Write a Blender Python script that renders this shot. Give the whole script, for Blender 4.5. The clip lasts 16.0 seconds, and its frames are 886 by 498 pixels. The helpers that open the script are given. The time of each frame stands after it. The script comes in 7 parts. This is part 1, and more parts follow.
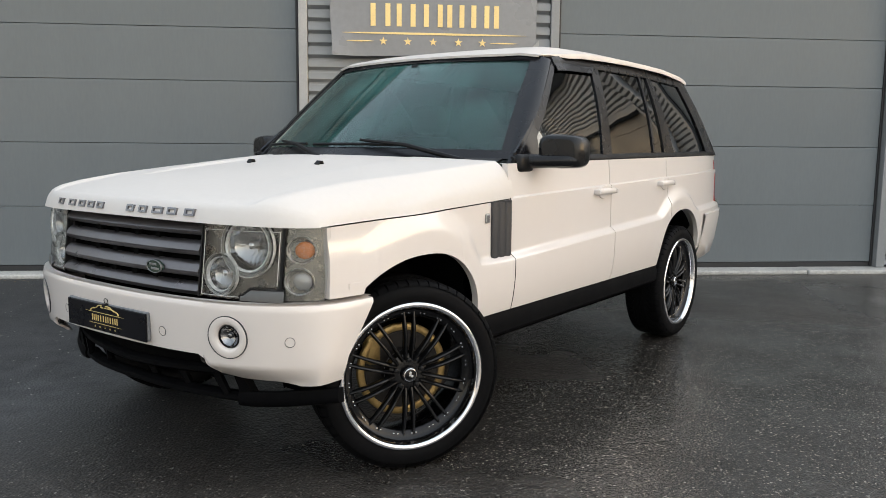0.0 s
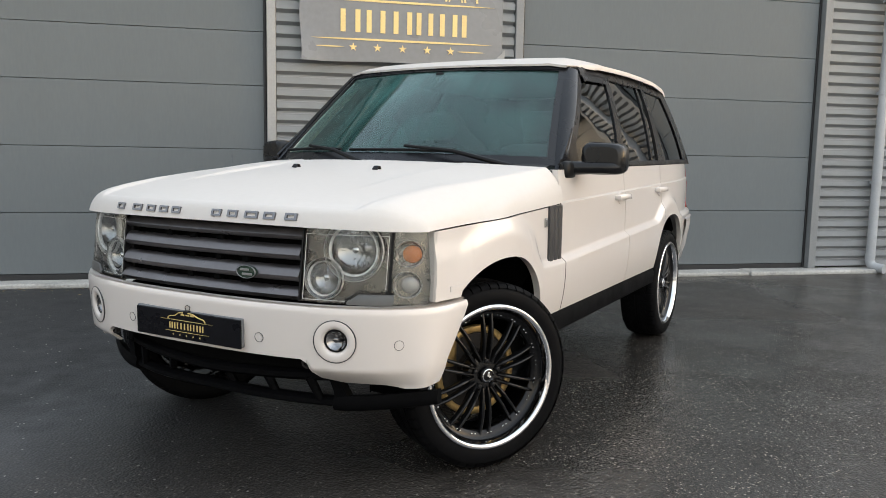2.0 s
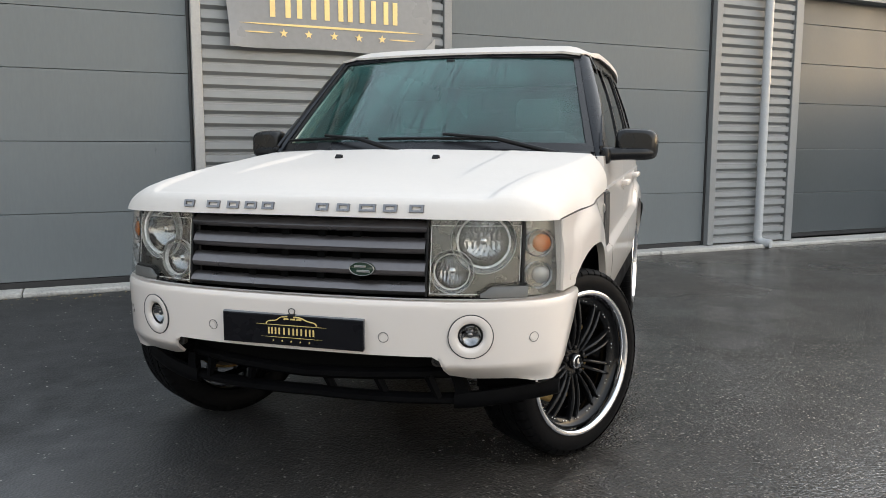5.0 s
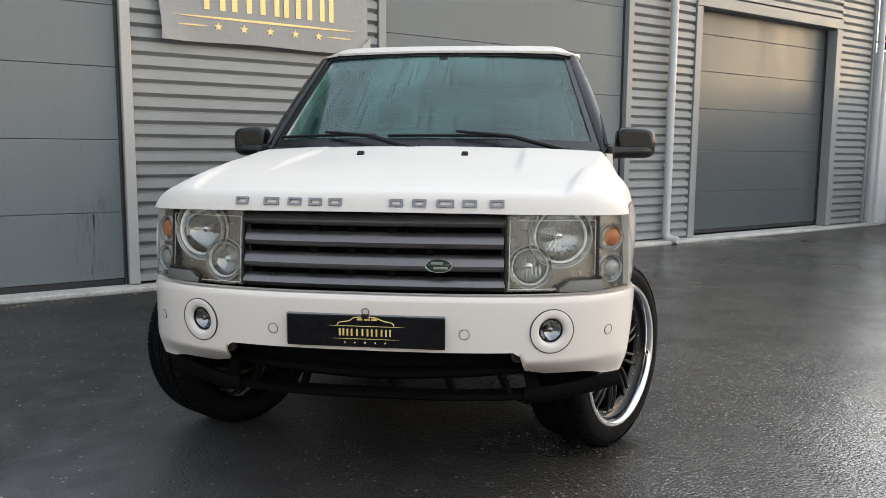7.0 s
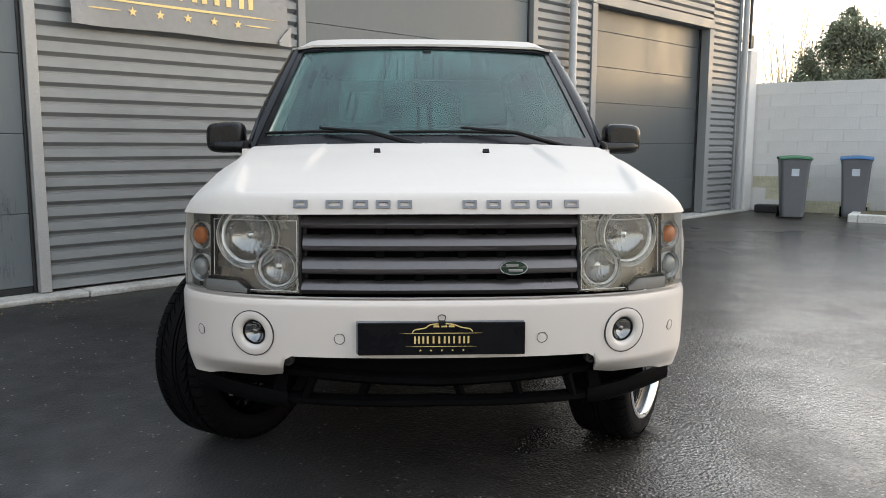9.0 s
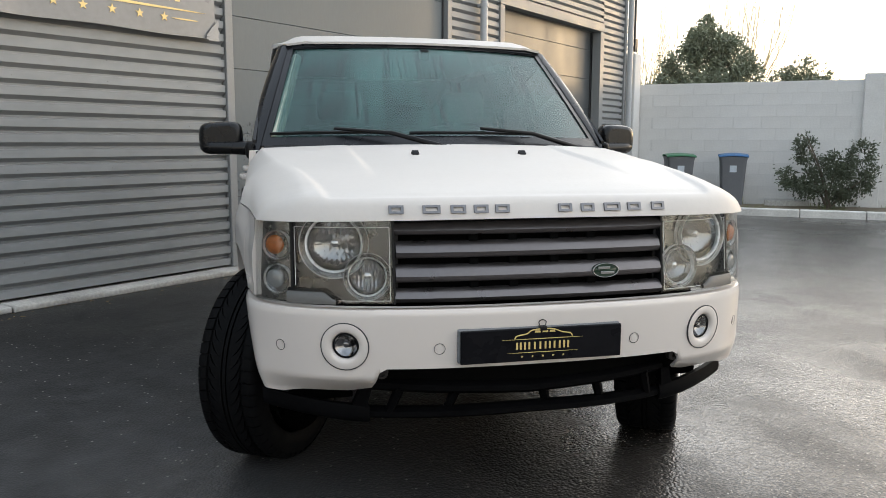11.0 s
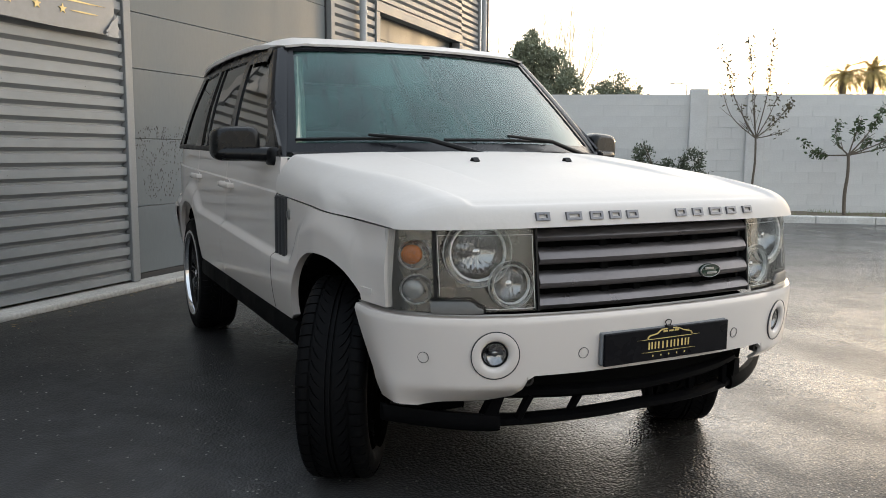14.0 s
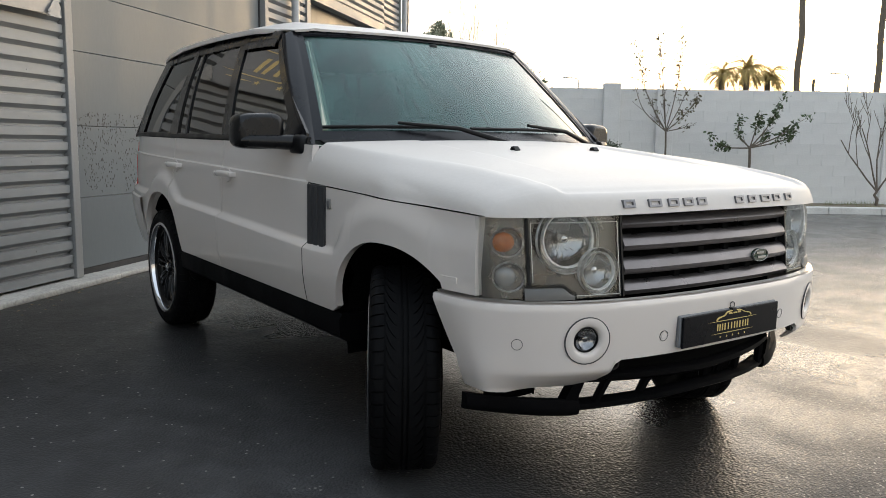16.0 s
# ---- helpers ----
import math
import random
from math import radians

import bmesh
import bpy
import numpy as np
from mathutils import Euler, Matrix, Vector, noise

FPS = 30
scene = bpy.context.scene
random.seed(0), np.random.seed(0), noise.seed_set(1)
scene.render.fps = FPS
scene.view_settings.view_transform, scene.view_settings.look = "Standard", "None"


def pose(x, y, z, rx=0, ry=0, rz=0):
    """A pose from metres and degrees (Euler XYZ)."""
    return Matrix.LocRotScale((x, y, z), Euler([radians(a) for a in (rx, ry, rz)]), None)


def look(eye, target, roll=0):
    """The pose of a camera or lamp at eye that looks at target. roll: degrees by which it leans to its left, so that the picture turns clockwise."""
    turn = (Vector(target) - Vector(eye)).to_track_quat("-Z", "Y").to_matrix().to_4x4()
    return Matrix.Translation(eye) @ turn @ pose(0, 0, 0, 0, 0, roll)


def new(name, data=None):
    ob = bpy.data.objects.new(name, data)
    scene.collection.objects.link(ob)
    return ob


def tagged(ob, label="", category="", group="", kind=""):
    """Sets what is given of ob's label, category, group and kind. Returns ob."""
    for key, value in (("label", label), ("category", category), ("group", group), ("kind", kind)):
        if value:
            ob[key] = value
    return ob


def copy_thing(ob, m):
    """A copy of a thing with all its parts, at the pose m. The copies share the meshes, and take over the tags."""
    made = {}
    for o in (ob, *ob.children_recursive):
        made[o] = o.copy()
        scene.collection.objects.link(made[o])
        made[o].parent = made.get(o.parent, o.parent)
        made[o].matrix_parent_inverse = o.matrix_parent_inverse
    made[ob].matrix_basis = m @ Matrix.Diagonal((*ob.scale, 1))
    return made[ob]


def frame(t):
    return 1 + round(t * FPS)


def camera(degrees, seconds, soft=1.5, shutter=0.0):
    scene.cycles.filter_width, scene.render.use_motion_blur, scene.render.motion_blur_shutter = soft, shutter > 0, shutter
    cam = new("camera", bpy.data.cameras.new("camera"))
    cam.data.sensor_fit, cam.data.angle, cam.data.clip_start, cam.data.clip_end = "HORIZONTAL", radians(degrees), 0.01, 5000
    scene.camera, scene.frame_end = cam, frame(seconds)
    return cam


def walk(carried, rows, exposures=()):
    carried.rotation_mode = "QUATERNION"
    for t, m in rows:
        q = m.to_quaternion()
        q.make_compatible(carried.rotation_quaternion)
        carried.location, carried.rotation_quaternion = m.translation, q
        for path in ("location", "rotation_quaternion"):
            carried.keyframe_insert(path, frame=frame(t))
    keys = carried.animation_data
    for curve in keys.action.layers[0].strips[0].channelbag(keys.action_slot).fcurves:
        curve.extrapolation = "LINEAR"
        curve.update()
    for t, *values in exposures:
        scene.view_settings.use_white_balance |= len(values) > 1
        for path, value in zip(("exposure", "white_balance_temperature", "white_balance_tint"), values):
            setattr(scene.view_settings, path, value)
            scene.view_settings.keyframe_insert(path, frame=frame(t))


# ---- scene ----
cam = camera(59.0, 16.0, soft=0.9)
PATH = [
    (0, (1.092, -2.864, 1.272), (1.272, -0.889, 1.018), 0.51),
    (0.5, (0.921, -2.847, 1.273), (1.161, -0.877, 1.024), 0.89),
    (1, (0.754, -2.86, 1.262), (1.058, -0.897, 1.025), 1.04),
    (1.5, (0.566, -2.861, 1.266), (0.946, -0.911, 1.033), 1.15),
    (2, (0.369, -2.827, 1.26), (0.808, -0.89, 1.026), 0.99),
    (2.5, (0.198, -2.791, 1.258), (0.7, -0.87, 1.02), 0.86),
    (3, (0.065, -2.714, 1.249), (0.638, -0.814, 1.003), 0.78),
    (3.5, (-0.057, -2.625, 1.25), (0.573, -0.744, 0.993), 0.58),
    (4, (-0.223, -2.568, 1.256), (0.472, -0.711, 0.997), 0.44),
    (4.5, (-0.405, -2.524, 1.249), (0.35, -0.69, 0.99), 0.24),
    (4.7, (-0.46, -2.494, 1.244), (0.322, -0.671, 0.987), 0.16),
    (6.8, (-1.1, -2.123, 1.215), (-0.014, -0.461, 0.974), 0.35),
    (7, (-1.142, -2.081, 1.21), (-0.028, -0.438, 0.965), 0.34),
    (7.5, (-1.24, -1.958, 1.217), (-0.063, -0.36, 0.967), 0.21),
    (8, (-1.36, -1.848, 1.226), (-0.119, -0.301, 0.971), 0.10),
    (8.5, (-1.515, -1.728, 1.231), (-0.202, -0.242, 0.971), 0.07),
    (8.7, (-1.57, -1.671, 1.235), (-0.224, -0.215, 0.972), 0.13),
    (10.8, (-2.019, -0.977, 1.229), (-0.418, 0.19, 0.959), 0.09),
    (11, (-2.079, -0.96, 1.249), (-0.46, 0.182, 0.978), 0.15),
    (11.5, (-2.157, -0.818, 1.267), (-0.489, 0.254, 1.004), 0.29),
    (12, (-2.284, -0.649, 1.258), (-0.563, 0.337, 1.001), 0.50),
    (12.5, (-2.36, -0.497, 1.234), (-0.599, 0.415, 0.978), 0.56),
    (13, (-2.407, -0.34, 1.227), (-0.61, 0.501, 0.974), 0.53),
    (13.5, (-2.475, -0.208, 1.24), (-0.647, 0.565, 0.99), 0.57),
    (14, (-2.564, -0.043, 1.244), (-0.714, 0.673, 0.993), 0.49),
    (14.5, (-2.635, 0.1, 1.242), (-0.764, 0.759, 0.984), 0.48),
    (15, (-2.647, 0.222, 1.231), (-0.757, 0.819, 0.968), 0.56),
    (15.5, (-2.668, 0.358, 1.225), (-0.757, 0.884, 0.954), 0.74),
    (16, (-2.743, 0.549, 1.225), (-0.814, 1.0, 0.956), 0.85),
]
walk(cam, [(t, look(eye, target, roll)) for t, eye, target, roll in PATH], exposures=[(0, 1.08), (3, 1.16), (7, 1.23), (8.5, 1.18), (11, 1.08), (13, 0.98), (16, 0.98)])

# ---- world, sun and exposure ----
SUN_AZ, SUN_EL = -16.0, 3.2      # degrees, from the wall's own axis
world = bpy.data.worlds.new("overcast_evening")
scene.world = world
world.use_nodes = True
wn, wl = world.node_tree.nodes, world.node_tree.links
wn.clear()
w_out = wn.new("ShaderNodeOutputWorld")
w_bg = wn.new("ShaderNodeBackground")
w_sky = wn.new("ShaderNodeTexSky")
w_sky.sky_type = "NISHITA"
w_sky.sun_disc = False
w_sky.sun_elevation = radians(SUN_EL + 3)
w_sky.sun_rotation = radians(90 - SUN_AZ)
w_sky.dust_density = 3.0
w_geo = wn.new("ShaderNodeTexCoord")
w_sep = wn.new("ShaderNodeSeparateXYZ")
w_ramp = wn.new("ShaderNodeValToRGB")     # overcast veil from the horizon up
w_ramp.color_ramp.elements[0].position = 0.0
w_ramp.color_ramp.elements[0].color = (0.80, 0.70, 0.55, 1)
w_ramp.color_ramp.elements[1].position = 1.0
w_ramp.color_ramp.elements[1].color = (0.54, 0.60, 0.67, 1)
e = w_ramp.color_ramp.elements.new(0.12)
e.color = (0.88, 0.81, 0.72, 1)
e = w_ramp.color_ramp.elements.new(0.4)
e.color = (0.72, 0.75, 0.785, 1)
w_dot = wn.new("ShaderNodeVectorMath")
w_dot.operation = "DOT_PRODUCT"
w_dot.inputs[1].default_value = (math.cos(radians(SUN_AZ)), math.sin(radians(SUN_AZ)), 0.06)
w_glow = wn.new("ShaderNodeMapRange")     # brighter towards the low sun
w_glow.interpolation_type = "SMOOTHSTEP"
w_glow.inputs["From Min"].default_value = -0.5
w_glow.inputs["From Max"].default_value = 1.0
w_glow.inputs["To Min"].default_value = 0.98
w_glow.inputs["To Max"].default_value = 2.1
w_mul = wn.new("ShaderNodeVectorMath")
w_mul.operation = "SCALE"
w_sks = wn.new("ShaderNodeVectorMath")
w_sks.operation = "SCALE"
w_sks.inputs["Scale"].default_value = 0.08
w_add = wn.new("ShaderNodeVectorMath")
w_add.operation = "ADD"
wl.new(w_geo.outputs["Generated"], w_sep.inputs[0])
wl.new(w_sep.outputs["Z"], w_ramp.inputs[0])
wl.new(w_geo.outputs["Generated"], w_dot.inputs[0])
wl.new(w_dot.outputs["Value"], w_glow.inputs["Value"])
w_side = wn.new("ShaderNodeMapRange")     # cooler away from the evening sun, warmer towards it
w_side.inputs["From Min"].default_value = -1.0
w_side.inputs["From Max"].default_value = 1.0
w_tone = wn.new("ShaderNodeMix")
w_tone.data_type = "RGBA"
w_tone.inputs["A"].default_value = (0.92, 1.0, 1.09, 1)
w_tone.inputs["B"].default_value = (1.04, 1.0, 0.955, 1)
w_hue = wn.new("ShaderNodeVectorMath")
w_hue.operation = "MULTIPLY"
wl.new(w_dot.outputs["Value"], w_side.inputs["Value"])
wl.new(w_side.outputs["Result"], w_tone.inputs["Factor"])
wl.new(w_ramp.outputs["Color"], w_hue.inputs[0])
wl.new(w_tone.outputs["Result"], w_hue.inputs[1])
wl.new(w_hue.outputs[0], w_mul.inputs[0])
wl.new(w_glow.outputs["Result"], w_mul.inputs["Scale"])
wl.new(w_sky.outputs["Color"], w_sks.inputs[0])
wl.new(w_mul.outputs[0], w_add.inputs[0])
wl.new(w_sks.outputs[0], w_add.inputs[1])
wl.new(w_add.outputs[0], w_bg.inputs["Color"])
w_bg.inputs["Strength"].default_value = 0.75
wl.new(w_bg.outputs[0], w_out.inputs["Surface"])

sun = new("sun", bpy.data.lights.new("sun", "SUN"))
sun.data.energy = 0.46
sun.data.angle = radians(6)
sun.data.color = (1.0, 0.70, 0.39)
SUN_DIR = Vector((math.cos(radians(SUN_EL)) * math.cos(radians(SUN_AZ)), math.cos(radians(SUN_EL)) * math.sin(radians(SUN_AZ)), math.sin(radians(SUN_EL))))
sun.matrix_world = look(SUN_DIR * 40, (0, 0, 0))


# ---- materials ----
def material(name, base, rough=0.5, metal=0.0, var=0.15, scale=6.0, fine=60.0, bump=0.0, bump_scale=120.0, coat=0.0, spec=0.5, rough_var=0.1, each=0.0, stretch=(1, 1, 1), emit=None):
    """A Principled material with variation at two scales, fine relief and, with each, a shade of its own for every piece."""
    m = bpy.data.materials.new(name)
    m.use_nodes = True
    n, l = m.node_tree.nodes, m.node_tree.links
    p = n["Principled BSDF"]
    co = n.new("ShaderNodeTexCoord")
    mp = n.new("ShaderNodeMapping")
    mp.inputs["Scale"].default_value = stretch
    l.new(co.outputs["Object"], mp.inputs[0])
    a = n.new("ShaderNodeTexNoise")
    a.inputs["Scale"].default_value = scale
    a.inputs["Detail"].default_value = 5
    b = n.new("ShaderNodeTexNoise")
    b.inputs["Scale"].default_value = fine
    b.inputs["Detail"].default_value = 3
    l.new(mp.outputs[0], a.inputs["Vector"])
    l.new(mp.outputs[0], b.inputs["Vector"])
    s = n.new("ShaderNodeMath")
    s.operation = "ADD"
    l.new(a.outputs["Fac"], s.inputs[0])
    l.new(b.outputs["Fac"], s.inputs[1])
    r = n.new("ShaderNodeMapRange")
    r.inputs["From Min"].default_value = 0.6
    r.inputs["From Max"].default_value = 1.4
    r.inputs["To Min"].default_value = 1 - var
    r.inputs["To Max"].default_value = 1 + var
    l.new(s.outputs[0], r.inputs["Value"])
    v = n.new("ShaderNodeVectorMath")
    v.operation = "SCALE"
    v.inputs[0].default_value = base[:3]
    last = r.outputs["Result"]
    if each:
        oi = n.new("ShaderNodeObjectInfo")
        q = n.new("ShaderNodeMapRange")
        q.inputs["To Min"].default_value = 1 - each
        q.inputs["To Max"].default_value = 1 + each
        l.new(oi.outputs["Random"], q.inputs["Value"])
        t = n.new("ShaderNodeMath")
        t.operation = "MULTIPLY"
        l.new(last, t.inputs[0])
        l.new(q.outputs["Result"], t.inputs[1])
        last = t.outputs[0]
    l.new(last, v.inputs["Scale"])
    l.new(v.outputs[0], p.inputs["Base Color"])
    rr = n.new("ShaderNodeMapRange")
    rr.inputs["From Min"].default_value = 0.3
    rr.inputs["From Max"].default_value = 0.7
    rr.inputs["To Min"].default_value = max(0.02, rough - rough_var)
    rr.inputs["To Max"].default_value = min(1, rough + rough_var)
    l.new(a.outputs["Fac"], rr.inputs["Value"])
    l.new(rr.outputs["Result"], p.inputs["Roughness"])
    p.inputs["Metallic"].default_value = metal
    p.inputs["Specular IOR Level"].default_value = spec
    p.inputs["Coat Weight"].default_value = coat
    p.inputs["Coat Roughness"].default_value = 0.05
    if bump:
        c = n.new("ShaderNodeTexNoise")
        c.inputs["Scale"].default_value = bump_scale
        c.inputs["Detail"].default_value = 4
        l.new(mp.outputs[0], c.inputs["Vector"])
        k = n.new("ShaderNodeBump")
        k.inputs["Strength"].default_value = bump
        k.inputs["Distance"].default_value = 0.01
        l.new(c.outputs["Fac"], k.inputs["Height"])
        l.new(k.outputs[0], p.inputs["Normal"])
    if emit:
        p.inputs["Emission Color"].default_value = (*base[:3], 1)
        p.inputs["Emission Strength"].default_value = emit
    return m


def clear_glass(name, tint, gloss_rough=0.02, ior=1.5, film=0.0, film_color=(0.3, 0.4, 0.4), streaks=False, wave=0.0):
    """Thin pane: tinted see-through, mirror gloss by Fresnel, and a film of mist or dirt with runs in it."""
    m = bpy.data.materials.new(name)
    m.use_nodes = True
    n, l = m.node_tree.nodes, m.node_tree.links
    n.clear()
    out = n.new("ShaderNodeOutputMaterial")
    tr = n.new("ShaderNodeBsdfTransparent")
    tr.inputs[0].default_value = (*tint, 1)
    gl = n.new("ShaderNodeBsdfGlossy")
    gl.inputs["Roughness"].default_value = gloss_rough
    lw = n.new("ShaderNodeLayerWeight")
    lw.inputs["Blend"].default_value = 0.5
    pw = n.new("ShaderNodeMath")
    pw.operation = "POWER"
    pw.inputs[1].default_value = 5.0
    l.new(lw.outputs["Facing"], pw.inputs[0])
    f0 = ((ior - 1) / (ior + 1)) ** 2
    fr = n.new("ShaderNodeMapRange")
    fr.inputs["To Min"].default_value = f0
    fr.inputs["To Max"].default_value = 1.0
    l.new(pw.outputs[0], fr.inputs["Value"])
    mx = n.new("ShaderNodeMixShader")
    if wave:                              # rolled glass is never quite flat
        wc = n.new("ShaderNodeTexCoord")
        wo = n.new("ShaderNodeTexNoise")
        wo.inputs["Scale"].default_value = 2.2
        wo.inputs["Detail"].default_value = 1
        wb_ = n.new("ShaderNodeBump")
        wb_.inputs["Distance"].default_value = wave
        l.new(wc.outputs["Object"], wo.inputs["Vector"])
        l.new(wo.outputs["Fac"], wb_.inputs["Height"])
        l.new(wb_.outputs[0], gl.inputs["Normal"])
    base = tr
    if film:
        df = n.new("ShaderNodeBsdfDiffuse")
        df.inputs[0].default_value = (*film_color, 1)
        fm = n.new("ShaderNodeMixShader")
        fm.inputs[0].default_value = film
        if streaks:
            # mist in soft patches, with thin runs of water washed out of its upper part
            co = n.new("ShaderNodeTexCoord")
            sep = n.new("ShaderNodeSeparateXYZ")
            l.new(co.outputs["Object"], sep.inputs[0])
            wid = n.new("ShaderNodeMath")         # the glass narrows upwards and the runs with it
            wid.operation = "MULTIPLY_ADD"
            wid.inputs[1].default_value = -0.305
            wid.inputs[2].default_value = 1.228
            l.new(sep.outputs["Z"], wid.inputs[0])
            acr = n.new("ShaderNodeMath")
            acr.operation = "DIVIDE"
            l.new(sep.outputs["X"], acr.inputs[0])
            l.new(wid.outputs[0], acr.inputs[1])
            cmb = n.new("ShaderNodeCombineXYZ")
            l.new(acr.outputs[0], cmb.inputs["X"])
            l.new(sep.outputs["Z"], cmb.inputs["Z"])
            mp = n.new("ShaderNodeMapping")
            mp.inputs["Scale"].default_value = (24, 1, 1.3)
            no = n.new("ShaderNodeTexNoise")
            no.inputs["Scale"].default_value = 1.0
            no.inputs["Detail"].default_value = 2
            no.inputs["Distortion"].default_value = 0.5
            l.new(cmb.outputs[0], mp.inputs[0])
            l.new(mp.outputs[0], no.inputs["Vector"])
            de = n.new("ShaderNodeMath")
            de.operation = "SUBTRACT"
            de.inputs[1].default_value = 0.5
            l.new(no.outputs["Fac"], de.inputs[0])
            ab = n.new("ShaderNodeMath")
            ab.operation = "ABSOLUTE"
            l.new(de.outputs[0], ab.inputs[0])
            run = n.new("ShaderNodeMapRange")
            run.inputs["From Min"].default_value = 0.014
            run.inputs["From Max"].default_value = 0.034
            run.inputs["To Min"].default_value = 1.0
            run.inputs["To Max"].default_value = 0.0
            l.new(ab.outputs[0], run.inputs["Value"])
            nb = n.new("ShaderNodeTexNoise")
            nb.inputs["Scale"].default_value = 3.4
            nb.inputs["Detail"].default_value = 4
            l.new(co.outputs["Object"], nb.inputs["Vector"])
            hz = n.new("ShaderNodeMapRange")
            hz.inputs["From Min"].default_value = 1.30
            hz.inputs["From Max"].default_value = 1.62
            hz.inputs["To Min"].default_value = -0.12
            hz.inputs["To Max"].default_value = 0.10
            l.new(sep.outputs["Z"], hz.inputs["Value"])
            hx = n.new("ShaderNodeMapRange")
            hx.inputs["From Min"].default_value = 0.15
            hx.inputs["From Max"].default_value = 0.5
            hx.inputs["To Min"].default_value = 0.0
            hx.inputs["To Max"].default_value = -0.3
            l.new(sep.outputs["X"], hx.inputs["Value"])
            wb = n.new("ShaderNodeMath")
            wb.operation = "ADD"
            l.new(nb.outputs["Fac"], wb.inputs[0])
            l.new(hx.outputs["Result"], wb.inputs[1])
            wa = n.new("ShaderNodeMath")
            wa.operation = "ADD"
            l.new(wb.outputs[0], wa.inputs[0])
            l.new(hz.outputs["Result"], wa.inputs[1])
            wet = n.new("ShaderNodeMapRange")
            wet.inputs["From Min"].default_value = 0.35
            wet.inputs["From Max"].default_value = 0.45
            wet.inputs["To Max"].default_value = 0.80
            l.new(wa.outputs[0], wet.inputs["Value"])
            cut = n.new("ShaderNodeMath")
            cut.operation = "MULTIPLY"
            l.new(run.outputs["Result"], cut.inputs[0])
            l.new(wet.outputs["Result"], cut.inputs[1])
            inv = n.new("ShaderNodeMath")
            inv.operation = "SUBTRACT"
            inv.inputs[0].default_value = 1.0
            l.new(cut.outputs[0], inv.inputs[1])
            rb = n.new("ShaderNodeMapRange")
            rb.inputs["From Min"].default_value = 0.34
            rb.inputs["From Max"].default_value = 0.62
            rb.inputs["To Min"].default_value = film * 0.18
            rb.inputs["To Max"].default_value = film
            l.new(nb.outputs["Fac"], rb.inputs["Value"])
            mu = n.new("ShaderNodeMath")
            mu.operation = "MULTIPLY"
            tall = n.new("ShaderNodeMapRange")    # mist is thickest under the roof; its lower fade stands for a dark reflection
            tall.inputs["From Min"].default_value = 1.26
            tall.inputs["From Max"].default_value = 1.62
            tall.inputs["To Min"].default_value = 0.42
            tall.inputs["To Max"].default_value = 1.15
            l.new(sep.outputs["Z"], tall.inputs["Value"])
            mt = n.new("ShaderNodeMath")
            mt.operation = "MULTIPLY"
            l.new(rb.outputs["Result"], mt.inputs[0])
            l.new(tall.outputs["Result"], mt.inputs[1])
            l.new(inv.outputs[0], mu.inputs[0])
            l.new(mt.outputs[0], mu.inputs[1])
            clr = n.new("ShaderNodeMapRange")     # the driver's half is wiped clearer
            clr.inputs["From Min"].default_value = -0.05
            clr.inputs["From Max"].default_value = 0.5
            clr.inputs["To Min"].default_value = 1.0
            clr.inputs["To Max"].default_value = 0.5
            l.new(sep.outputs["X"], clr.inputs["Value"])
            mv = n.new("ShaderNodeMath")
            mv.operation = "MULTIPLY"
            l.new(mu.outputs[0], mv.inputs[0])
            l.new(clr.outputs["Result"], mv.inputs[1])
            dots = n.new("ShaderNodeTexVoronoi")  # beads of water stand on the glass
            dots.inputs["Scale"].default_value = 100
            l.new(co.outputs["Object"], dots.inputs["Vector"])
            bead = n.new("ShaderNodeMapRange")
            bead.inputs["From Min"].default_value = 0.12
            bead.inputs["From Max"].default_value = 0.30
            bead.inputs["To Min"].default_value = 1.0
            bead.inputs["To Max"].default_value = 0.0
            l.new(dots.outputs["Distance"], bead.inputs["Value"])
            dc = n.new("ShaderNodeSeparateColor")
            l.new(dots.outputs["Color"], dc.inputs[0])
            few = n.new("ShaderNodeMath")
            few.operation = "GREATER_THAN"
            few.inputs[1].default_value = 0.91
            l.new(dc.outputs[0], few.inputs[0])
            bd = n.new("ShaderNodeMath")
            bd.operation = "MULTIPLY"
            l.new(bead.outputs["Result"], bd.inputs[0])
            l.new(few.outputs[0], bd.inputs[1])
            be = n.new("ShaderNodeMath")
            be.operation = "MULTIPLY_ADD"
            be.inputs[1].default_value = 0.20
            l.new(bd.outputs[0], be.inputs[0])
            l.new(mv.outputs[0], be.inputs[2])
            l.new(be.outputs[0], fm.inputs[0])
        l.new(tr.outputs[0], fm.inputs[1])
        l.new(df.outputs[0], fm.inputs[2])
        base = fm
    l.new(fr.outputs[0], mx.inputs[0])
    l.new(base.outputs[0], mx.inputs[1])
    l.new(gl.outputs[0], mx.inputs[2])
    l.new(mx.outputs[0], out.inputs["Surface"])
    return m


